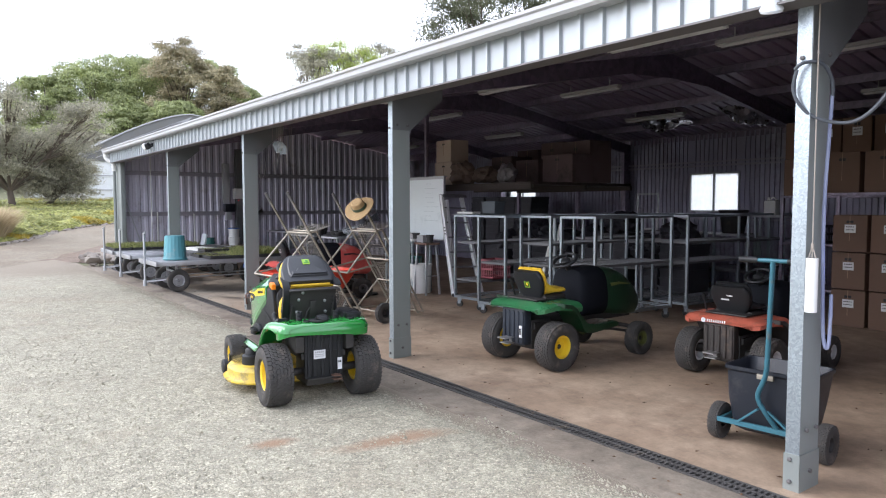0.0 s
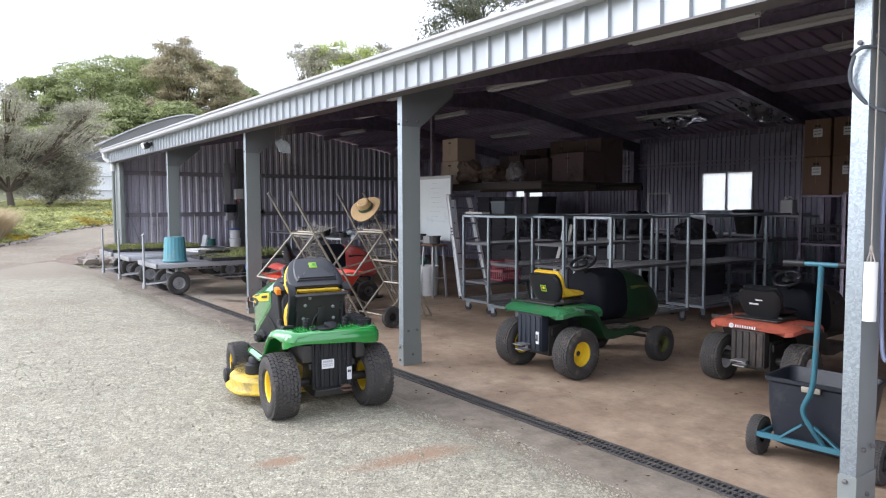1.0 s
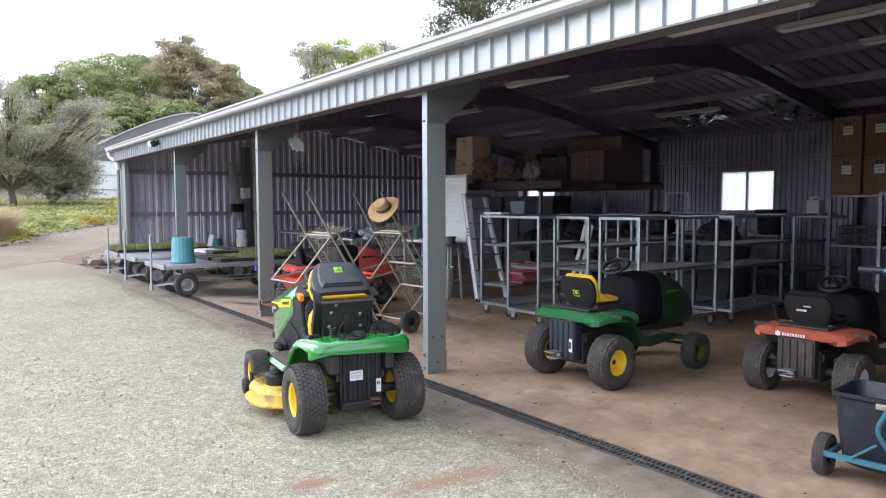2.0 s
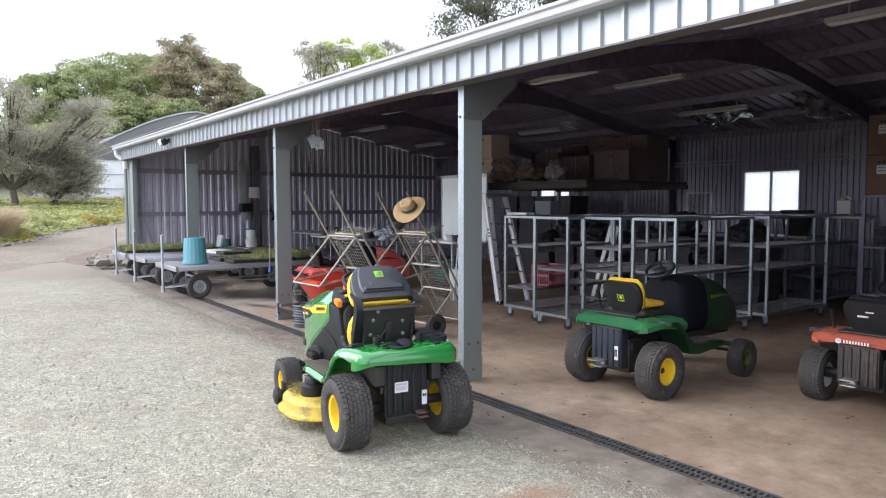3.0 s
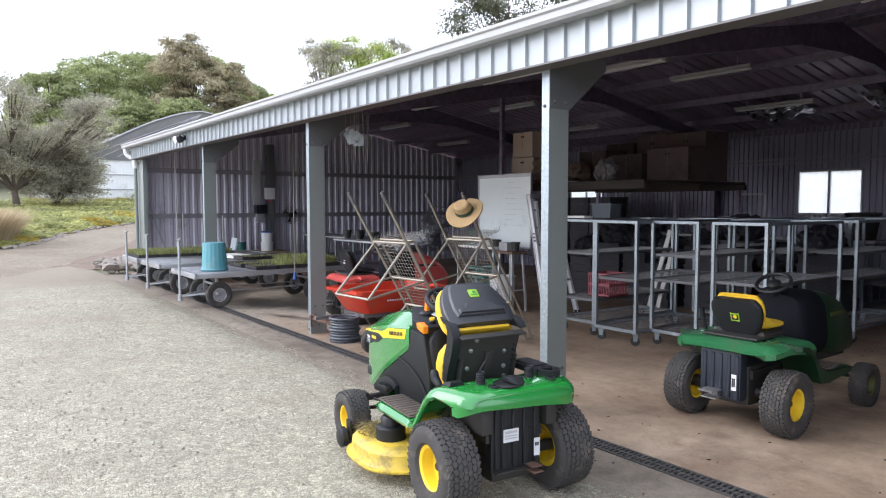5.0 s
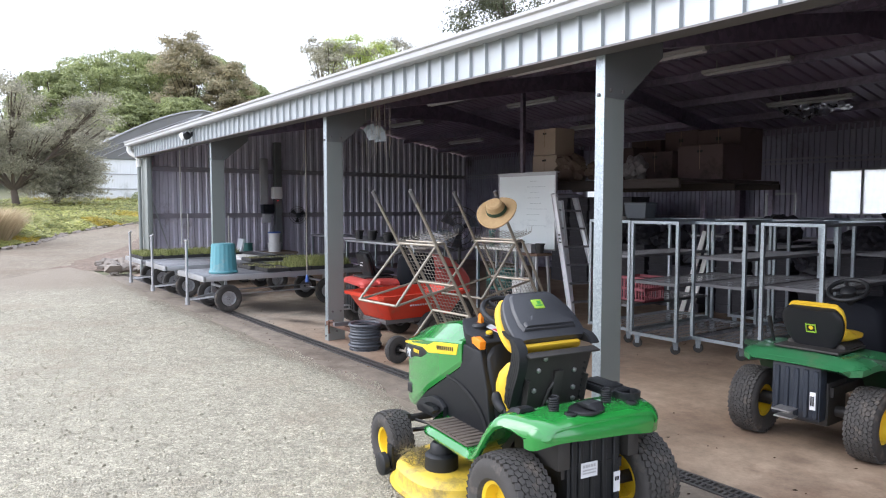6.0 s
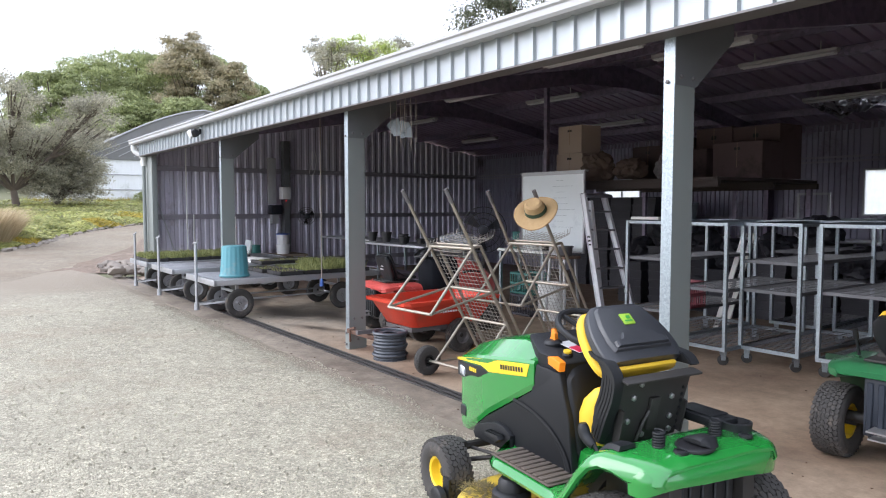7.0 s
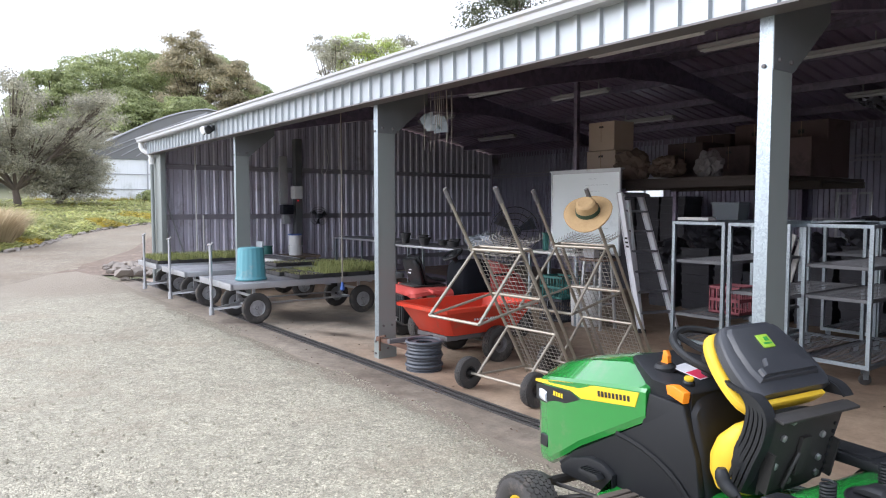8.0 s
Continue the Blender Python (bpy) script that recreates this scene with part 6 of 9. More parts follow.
for k in range(5):
    for j in range(2):
        seedling_tray(-14.93 + 0.57 * j, -0.4 + 0.37 * k, 0.557, 0.55, 0.34, 0.1, 10 * k + j, "black tray of bright green seedlings on the cart", 520)
for k in range(4):
    seedling_tray(-11.33 + (0.02 if k % 2 else 0), 0.45 + 0.36 * k, 0.557, 0.55, 0.34, (0.03, 0.05, 0.13, 0.13)[k], 70 + k, "black tray of green seedlings on the cart", (120, 260, 600, 600)[k])
    seedling_tray(-10.76, 0.5 + 0.36 * k, 0.557, 0.5, 0.34, (0.03, 0.09, 0.13, 0.13)[k], 80 + k, "black tray of green seedlings on the cart", (120, 420, 600, 600)[k])
for k in range(3):
    seedling_tray(-12.75, 1.0 + 0.37 * k, 0.557, 0.55, 0.34, 0.03, 90 + k, "black tray of bare potting mix on the cart", 120)
bm = bmesh.new()
box(bm, (-0.28, -0.17, 0), (0.28, 0.17, 0.05), bevel=0.012)
box(bm, (-0.3, -0.19, 0.045), (0.3, 0.19, 0.06), bevel=0.006)
tagged(finish("foam_lid", bm, M_WHITE), "white plastic lid lying on the cart", "lid").matrix_basis = pose(-13.25, 0.95, 0.557, 0, 0, 8)

# upturned ribbed bin
ob = thing("garbage_bin", pose(-10.86, -0.2, 0.557), "faded aqua ribbed plastic bin turned upside down", "bin")
bm = bmesh.new()
prof = [(0.2, 0.0), (0.205, 0.015), (0.197, 0.03), (0.19, 0.06), (0.168, 0.405), (0.16, 0.425), (0.12, 0.43), (0, 0.43)]
rings = []
seg = 72
for r, z in prof[:-1]:
    flute = 0.006 if 0.03 < z < 0.41 else 0.0
    rings.append([((r - (flute if (k // 2) % 2 else 0)) * math.cos(math.tau * k / seg), (r - (flute if (k // 2) % 2 else 0)) * math.sin(math.tau * k / seg), z) for k in range(seg)])
loft(bm, rings)
part("bin_body", bm, M_AQUA, ob)
bm = bmesh.new()
tube(bm, [(0.197 * math.cos(math.tau * k / 40), 0.197 * math.sin(math.tau * k / 40), 0.02) for k in range(40)], 0.012, 6, closed=True)
part("rim", bm, M_AQUA, ob)

# red garden trailer
ob = thing("garden_trailer", pose(-7.5, 0.8, -0.0), "red plastic tipping garden trailer on pneumatic wheels", "trailer")
bm = bmesh.new()
def tray_ring(z, x0, x1, y0, y1):
    return [(x, y, z) for x, y in ((x0 + 0.05, y0), (x1 - 0.05, y0), (x1, y0 + 0.05), (x1, y1 - 0.05), (x1 - 0.05, y1), (x0 + 0.05, y1), (x0, y1 - 0.05), (x0, y0 + 0.05))]
loft(bm, [tray_ring(0.29, -0.28, 0.28, -0.44, 0.44), tray_ring(0.53, -0.38, 0.38, -0.58, 0.58), tray_ring(0.533, -0.42, 0.42, -0.62, 0.62), tray_ring(0.568, -0.425, 0.425, -0.625, 0.625), tray_ring(0.572, -0.37, 0.37, -0.57, 0.57), tray_ring(0.32, -0.26, 0.26, -0.42, 0.42)])
tray = part("tray", bm, M_RED, ob)
word_bars(tray, pose(0.345, -0.05, 0.45, 90, 0, 90) @ pose(0, 0, 0, -21), 0.3, 0.04, 9, M_STICKER)
bm = bmesh.new()
box(bm, (-0.25, -0.45, 0.24), (0.25, 0.45, 0.285))
bar(bm, (0, -0.4, 0.25), (0, -0.95, 0.26), 0.04)
tube(bm, [(-0.36, 0.1, 0.17), (0.36, 0.1, 0.17)], 0.015, 8)
bar(bm, (0, 0.1, 0.17), (0, 0.1, 0.26), 0.08)
part("chassis", bm, M_TRIM, ob)
for s in (1, -1):
    wheel(ob, (0, 0, 0), 0.175, 0.1, 0.085, M_TRIM, 1, tread=True, seg=28).matrix_basis = pose(0.36 * s, 0.1, 0.175, 0, 0, -90 * s)


def wire_trolley(m, label):
    """A two-wheeled wire-mesh trolley leaning back on its foot, handles up."""
    ob = thing("wire_trolley", m, label, "trolley", "wire trolleys")
    def rail(z):
        return -0.26 + (1.63 - z) * 0.605
    bm = bmesh.new()
    for s in (-1, 1):
        tube(bm, [(0.28 * s, rail(1.66), 1.66), (0.28 * s, rail(0.06), 0.06)], 0.014, 8)
        tube(bm, [(0.28 * s, rail(1.2) + 0.1, 1.2), (0.28 * s, rail(0.06) + 0.1, 0.06)], 0.013, 8)
        tube(bm, [(0.28 * s, rail(1.19), 1.19), (0.28 * s, rail(1.2) + 0.1, 1.2)], 0.012, 8)
        tube(bm, [(0.28 * s, rail(0.08), 0.08), (0.28 * s, rail(0.08) + 0.1, 0.08)], 0.012, 8)
    for z in (1.18, 0.8, 0.5, 0.1):
        tube(bm, [(-0.28, rail(z), z), (0.28, rail(z), z)], 0.013, 8)
    tube(bm, [(-0.28, rail(1.2) + 0.1, 1.2), (0.28, rail(1.2) + 0.1, 1.2)], 0.012, 8)
    part("frame", bm, M_CHAMPAGNE, ob)
    bm = bmesh.new()
    for s in (-1, 1):
        tube(bm, [(0.26 * s, rail(1.17), 1.17), (0.28 * s, -0.44, 0.68)], 0.012, 8)
        tube(bm, [(0.28 * s, -0.44, 0.68), (0.27 * s, rail(0.8), 0.8)], 0.011, 8)
    tube(bm, [(-0.28, -0.44, 0.68), (0.28, -0.44, 0.68)], 0.012, 8)
    part("shelf_loop", bm, M_CHAMPAGNE, ob)
    bm = bmesh.new()
    for s in (-1, 1):
        tube(bm, [(0.26 * s, 0.06, 0.135), (0.26 * s, rail(0.5), 0.5)], 0.012, 8)
        tube(bm, [(0.26 * s, 0.06, 0.135), (0.26 * s, rail(0.12), 0.12)], 0.011, 8)
    tube(bm, [(-0.33, 0.06, 0.135), (0.33, 0.06, 0.135)], 0.012, 8)
    part("axle_frame", bm, M_CHAMPAGNE, ob)
    bm = bmesh.new()
    for k in range(1, 12):
        x = -0.28 + 0.56 * k / 12
        tube(bm, [(x, rail(1.18) + 0.012, 1.18), (x, rail(0.1) + 0.012, 0.1)], 0.0022, 4)
    for k in range(1, 30):
        z = 0.1 + 1.08 * k / 30
        tube(bm, [(-0.28, rail(z) + 0.015, z), (0.28, rail(z) + 0.015, z)], 0.0022, 4)
    tagged(part("mesh_panel", bm, M_WIRE, ob, "square wire mesh panel"), kind="stuff")
    bm = bmesh.new()
    for k in range(10):
        y = rail(1.2) + 0.02 + 0.04 * k
        z = 1.16 + 0.012 * k
        tube(bm, smooth_line([(-0.34, y + 0.02, z + 0.05), (-0.3, y, z), (0.1, y + 0.01, z - 0.02), (0.16, y, z + 0.06)], 3), 0.0024, 4)
    for k in range(9):
        x = -0.32 + k * 0.055
        tube(bm, [(x, rail(1.2), 1.17), (x + 0.02, rail(1.2) + 0.4, 1.28)], 0.0024, 4)
    tagged(part("wire_basket", bm, M_WIRE, ob, "folded wire basket"), kind="stuff")
    for s in (-1, 1):
        bm = bmesh.new()
        tube(bm, [(0.28 * s, rail(1.56), 1.56), (0.28 * s, rail(1.67), 1.67)], 0.018, 8)
        part("handle_grip", bm, M_TRIM, ob)
    for s in (1, -1):
        w = wheel(ob, (0, 0, 0), 0.13, 0.075, 0.055, M_BLACK, 1, tread=True, seg=24)
        w.matrix_basis = pose(0.37 * s, 0.06, 0.135, 0, 0, -90 * s)
    return ob


wire_trolley(pose(-6.14, 0.0, 0, 0, 0, 4.5), "zinc tube two-wheeled wire trolley leaning upright")
wire_trolley(pose(-6.09, 0.9, 0, 0, 0, 5.5), "zinc tube two-wheeled wire trolley holding a straw hat")

# straw hat over a handle
ob = thing("straw_hat", look((-5.79, 0.67, 1.5), (-5.15, -0.65, 2.85)) @ pose(0, 0, 0, 180, 0, 0) @ pose(0, 0, -0.02, 0, 0, 0), "wide woven straw hat with dark green band", "hat")
bm = bmesh.new()
rings = []
for r, z in ((0.195, -0.012), (0.197, -0.006), (0.193, 0.0), (0.15, 0.004), (0.105, 0.0), (0.095, 0.012), (0.088, 0.06), (0.078, 0.1), (0.06, 0.112), (0.03, 0.106), (0.0, 0.1)):
    wave = 0.018 if r > 0.14 else 0.0
    if r:
        rings.append([(r * math.cos(math.tau * k / 40), r * math.sin(math.tau * k / 40) * (0.92 if r < 0.12 else 1), z + wave * math.cos(2 * math.tau * k / 40)) for k in range(40)])
loft(bm, rings)
part("crown_and_brim", bm, M_STRAW, ob)
bm = bmesh.new()
loft(bm, [[(r * math.cos(math.tau * k / 40), r * math.sin(math.tau * k / 40) * 0.92, z) for k in range(40)] for r, z in ((0.1, 0.008), (0.0985, 0.01), (0.095, 0.042), (0.092, 0.044))], caps=False)
part("hat_band", bm, M_BAND, ob)

# coil of black pipe by the post, steel angle beside it
ob = thing("pipe_reel", pose(-7.3, 0.12, 0), "coiled black irrigation pipe standing on the floor", "pipe coil")
for k in range(9):
    bm = bmesh.new()
    r = 0.165 if k in (1, 4, 8) else 0.15
    tube(bm, [(r * math.cos(math.tau * a / 28), r * math.sin(math.tau * a / 28), 0.018 + 0.031 * k) for a in range(28)], 0.017, 6, closed=True)
    part("pipe_turn", bm, M_HOSE, ob)
for k in range(3):
    bm = bmesh.new()
    lathe(bm, [(0.08, 0.0 + k * 0.125), (0.172, 0.0 + k * 0.125), (0.172, 0.008 + k * 0.125), (0.08, 0.008 + k * 0.125), (0.08, 0.0 + k * 0.125)], 28, caps=False)
    part("spool_flange", bm, M_HOSE, ob)
bm = bmesh.new()
box(bm, (-7.95, -0.02, 0.18), (-7.35, 0.03, 0.225), bevel=0.006)
bar(bm, (-7.86, -0.03, 0.1), (-7.86, -0.03, 0.24), 0.015)
bar(bm, (-7.86, -0.03, 0.24), (-7.75, -0.03, 0.26), 0.015)
bar(bm, (-7.86, -0.03, 0.1), (-7.9, 0.0, 0.1), 0.015)
tagged(finish("drop_bolt", bm, M_RUST), "rusty steel drop bolt fixed to the post foot", "bolt")

# ---- post fittings ----
ob = thing("hose_coil", pose(0.1, 0.02, 0), "grey and blue hose hung over the post", "hose")
bm = bmesh.new()
line = [(-0.09, -0.06, 2.21), (-0.05, -0.05, 2.24), (0, 0.03, 2.24), (0.02, 0.1, 2.17), (0.02, 0.12, 2.08)]
tube(bm, smooth_line(line, 5), 0.0095, 8)
tube(bm, smooth_line([(-0.08, -0.055, 2.21), (-0.1, -0.05, 2.12), (-0.075, -0.04, 2.04), (-0.01, 0.0, 1.965), (0.1, 0.05, 1.93), (0.2, 0.05, 1.95), (0.3, 0.05, 2.05), (0.4, 0.05, 2.25), (0.46, 0.05, 2.5), (0.5, 0.06, 2.72)], 5), 0.0095, 8)
part("loop", bm, M_HOSE, ob)
bm = bmesh.new()
tube(bm, smooth_line([(0.02, 0.12, 2.12), (0.01, 0.12, 1.9), (0, 0.11, 1.5), (0.01, 0.1, 1.1), (0.02, 0.1, 0.85), (0.035, 0.1, 0.77), (0.05, 0.1, 0.8), (0.05, 0.11, 0.95), (0.04, 0.13, 1.05)], 5), 0.0095, 8)
part("tail", bm, M_BLUEHOSE, ob, "pale blue hose tail")
ob = thing("rope_weight", pose(0.1, 0.02, 0), "white pipe weight hanging on a thin rope", "rope")
bm = bmesh.new()
lathe(bm, [(0.026, 0.965), (0.03, 0.965), (0.03, 1.245), (0.026, 1.245)], 18)
lathe(bm, [(0.026, 1.2), (0, 1.2)], 18)
part("pipe", bm, M_PIPE, ob)
bm = bmesh.new()
tube(bm, [(0, 0, 1.2), (0, 0, 1.31), (-0.002, 0.0, 2.1), (-0.005, 0.01, 2.74)], 0.0035, 6)
tube(bm, [(0, 0, 1.31), (0.02, 0, 1.24)], 0.0035, 6)
tube(bm, [(0, 0, 1.31), (-0.02, 0, 1.24)], 0.0035, 6)
lathe(bm, [(0, 0), (0.008, 0.005), (0.008, 0.03), (0, 0.035)], 8, pose(0, 0, 1.29))
part("rope", bm, M_ROPE, ob)
ob = thing("flood_lamp", pose(-0.066, -0.14, 2.525), "frosted bulb lamp under the fascia edge", "lamp")
bm = bmesh.new()
lathe(bm, [(0.02, 0.06), (0.03, 0.04), (0.045, 0.0), (0.06, -0.03), (0.055, -0.045), (0.0, -0.05)], 20, pose(0, 0, 0.02, 20, 12))
part("bulb", bm, M_LAMPGLASS, ob)
bm = bmesh.new()
lathe(bm, [(0.03, 0.0), (0.03, 0.05), (0, 0.05)], 14, pose(0, 0, 0.06))
part("socket", bm, M_WHITE, ob)
ob = thing("security_light", pose(-12.4, -0.17, 2.66), "twin white floodlight with sensor on the fascia", "lamp")
bm = bmesh.new()
box(bm, (-0.05, -0.02, -0.02), (0.05, 0.02, 0.06), bevel=0.008)
part("mount", bm, M_BLACK, ob)
for s in (-1, 1):
    bm = bmesh.new()
    lathe(bm, [(0.03, 0.05), (0.05, 0.02), (0.065, -0.05), (0.06, -0.055), (0.04, -0.02), (0, -0.015)], 18, pose(0.1 * s, -0.1, 0.0, 40, 25 * s))
    bar(bm, (0.02 * s, -0.02, 0.02), (0.08 * s, -0.07, 0.03), 0.02)
    part("lamp_head", bm, M_BLACK if s > 0 else M_WHITE, ob)

# downpipe at the far corner
ob = thing("downpipe", pose(-16.62, -0.12, 0), "white plastic downpipe from the gutter end", "downpipe", kind="structure")
bm = bmesh.new()
tube(bm, smooth_line([(0.0, -0.08, 2.82), (0.0, -0.08, 2.66), (0.1, 0.02, 2.56), (0.16, 0.06, 2.5), (0.17, 0.06, 2.44), (0.17, 0.06, 2.34)], 4), 0.05, 14)
part("pipe", bm, M_PIPE, ob)
bm = bmesh.new()
tube(bm, [(0.17, 0.06, 2.36), (0.17, 0.06, 0.0)], 0.035, 12)
part("lower_pipe", bm, M_GALV_WEB, ob, "slim grey lower pipe")
bm = bmesh.new()
for z in (2.44, 2.7):
    lathe(bm, [(0.058, -0.03), (0.058, 0.03)], 14, pose(0.17 if z < 2.5 else 0, 0.06 if z < 2.5 else -0.08, z))
part("socket", bm, M_PIPE, ob)

# ---- inside the shed ----
def batten_light(x, y, z, length=1.22):
    ob = thing("batten_light", pose(x, y, z), "unlit twin-tube fluorescent batten under the roof", "light", "batten lights")
    bm = bmesh.new()
    prism(bm, [(-0.05, 0.05), (0.05, 0.05), (0.05, 0.02), (0.025, 0.0), (-0.025, 0.0), (-0.05, 0.02)], 0, length, Matrix(((0, 1, 0, 0), (1, 0, 0, 0), (0, 0, 1, 0), (0, 0, 0, 1))))
    for k in (0.2, length - 0.2):
        bar(bm, (k, 0, 0.05), (k, 0, 0.16), 0.012)
    part("housing", bm, M_LAMPBODY, ob)
    for y in (-0.03, 0.03):
        bm = bmesh.new()
        tube(bm, [(0.03, y, -0.008), (length - 0.03, y, -0.008)], 0.014, 10)
        part("tube", bm, M_TUBE, ob)


for bay in range(4):
    for y, drop in ((1.45, 0.17), (3.2, 0.2), (4.98, 0.2), (6.65, 0.2)):
        batten_light(-2.5 - 4.0 * bay + (0.0 if y < 4 else 0.0), y, roof_z(y) - drop - 0.02)

# windows in the back wall
def back_window(x0, x1, z0, z1, number):
    ob = thing(f"window_{number}", pose(0, Y1, 0), "sliding aluminium window with frosted glass panes", "window", kind="structure")
    bm = bmesh.new()
    for a, b in (((x0, -0.03, z0), (x0 + 0.03, 0.03, z1)), ((x1 - 0.03, -0.03, z0), (x1, 0.03, z1)), ((x0 + 0.03, -0.03, z0), (x1 - 0.03, 0.03, z0 + 0.03)), ((x0 + 0.03, -0.03, z1 - 0.03), (x1 - 0.03, 0.03, z1)), (((x0 + x1) / 2 - 0.02, -0.028, z0 + 0.03), ((x0 + x1) / 2 + 0.02, 0.028, z1 - 0.03))):
        box(bm, a, b)
    part("window_frame", bm, M_ALU, ob)
    for a, b in ((x0 + 0.03, (x0 + x1) / 2 - 0.02), ((x0 + x1) / 2 + 0.02, x1 - 0.03)):
        bm = bmesh.new()
        box(bm, (a, -0.004, z0 + 0.03), (b, 0.002, z1 - 0.03))
        pane = part("pane", bm, M_PANE, ob)
        pane.visible_shadow = False


M_PANE = bpy.data.materials.new("dusty_window_glass")
M_PANE.use_nodes = True
_n, _l = M_PANE.node_tree.nodes, M_PANE.node_tree.links
_glass = _n.new("ShaderNodeBsdfTransparent")
_haze = _n.new("ShaderNodeBsdfTranslucent")
_haze.inputs["Color"].default_value = (0.97, 0.97, 0.96, 1)
_noise = _n.new("ShaderNodeTexNoise")
_noise.inputs["Scale"].default_value = 6
_range = _n.new("ShaderNodeMapRange")
_range.inputs["To Min"].default_value, _range.inputs["To Max"].default_value = 0.7, 0.95
_mix = _n.new("ShaderNodeMixShader")
_l.new(_noise.outputs["Fac"], _range.inputs["Value"])
_l.new(_range.outputs["Result"], _mix.inputs["Fac"])
_l.new(_glass.outputs["BSDF"], _mix.inputs[1])
_l.new(_haze.outputs["BSDF"], _mix.inputs[2])
_l.new(_mix.outputs["Shader"], _n["Material Output"].inputs["Surface"])
for k, w in enumerate(WIN):
    back_window(*w, k + 1)


M_DULLWIRE = material("dull_dark_wire", (0.2, 0.205, 0.215), 0.5, 0.5, (0.13, 0.13, 0.14), scale=8)


def nursery_trolley(x, y, levels, label, depth=1.5, width=0.56, top=1.36):
    """A galvanised wheeled rack with wire shelves."""
    ob = thing("nursery_trolley", pose(x, y, 0), label, "trolley", "nursery trolleys")
    for z, t, nm in ((0.16, 0.035, "base_frame"), (top, 0.03, "top_frame")):
        bm = bmesh.new()
        for a, b in (((0, 0, z), (width, 0, z)), ((0, depth, z), (width, depth, z)), ((0, 0, z), (0, depth, z)), ((width, 0, z), (width, depth, z))):
            bar(bm, a, b, 0.028, t)
        part(nm, bm, M_GALV, ob)
    bm = bmesh.new()
    box(bm, (-0.016, -0.016, 0.14), (0.016, 0.016, top + 0.015))
    for k in range(12):
        box(bm, (-0.017, -0.0175, 0.25 + k * 0.09), (0.017, -0.015, 0.265 + k * 0.09))
    post = part("post", bm, M_GALV, ob)
    for px, py in ((width, 0), (0, depth), (width, depth)):
        share("post", post, ob, pose(px, py, 0))
    for z in [0.17] + list(levels):
        bm = bmesh.new()
        if z not in (0.17, top):
            for a, b in (((0, 0.02, z), (width, 0.02, z)), ((0, depth - 0.02, z), (width, depth - 0.02, z)), ((0.02, 0, z), (0.02, depth, z)), ((width - 0.02, 0, z), (width - 0.02, depth, z))):
                bar(bm, a, b, 0.022, 0.03)
        for k in range(1, 26):
            yy = depth * k / 26
            bar(bm, (0.02, yy, z + 0.012), (width - 0.02, yy, z + 0.012), 0.0035)
        for k in range(1, 5):
            xx = width * k / 5
            bar(bm, (xx, 0.02, z + 0.006), (xx, depth - 0.02, z + 0.006), 0.007)
        part("wire_shelf", bm, M_DULLWIRE, ob)
    for px, py in ((0.04, 0.05), (width - 0.04, 0.05), (0.04, depth - 0.05), (width - 0.04, depth - 0.05)):
        bm = bmesh.new()
        prism(bm, [(-0.02, 0.05), (0.02, 0.05), (0.03, 0.145), (-0.03, 0.145)], -0.022, -0.018)
        prism(bm, [(-0.02, 0.05), (0.02, 0.05), (0.03, 0.145), (-0.03, 0.145)], 0.018, 0.022)
        box(bm, (-0.035, -0.03, 0.138), (0.035, 0.03, 0.146))
        caster = part("caster", bm, M_GALV, ob)
        caster.matrix_basis = pose(px, py, 0, 0, 0, 40 * px + 25)
        bm = bmesh.new()
        lathe(bm, [(0.0, -0.015), (0.045, -0.015), (0.05, -0.01), (0.05, 0.01), (0.045, 0.015), (0, 0.015)], 18, pose(0, 0, 0.05, 90))
        part("caster_wheel", bm, M_RUBBER, caster)
    return ob


nursery_trolley(-6.36, 2.62, (0.42, 0.97), "galvanised wire-shelf trolley holding a red crate")
nursery_trolley(-5.66, 2.5, (0.72,), "galvanised wire-shelf trolley with a middle shelf")
nursery_trolley(-5.1, 2.78, (0.72, 1.0), "galvanised wire-shelf trolley, mostly empty")
nursery_trolley(-4.37, 2.8, (0.76,), "galvanised wire-shelf trolley, empty, by the green mower")
nursery_trolley(-5.7, 4.45, (0.6, 1.0), "galvanised wire-shelf trolley in the back row")
nursery_trolley(-5.0, 4.5, (0.6, 0.98), "galvanised wire-shelf trolley in the back row")
nursery_trolley(-4.33, 4.6, (0.72, 1.0), "galvanised wire-shelf trolley in the back row")
nursery_trolley(-4.6, 6.3, (0.5, 0.95), "galvanised wire-shelf trolley in the back row", depth=1.6)


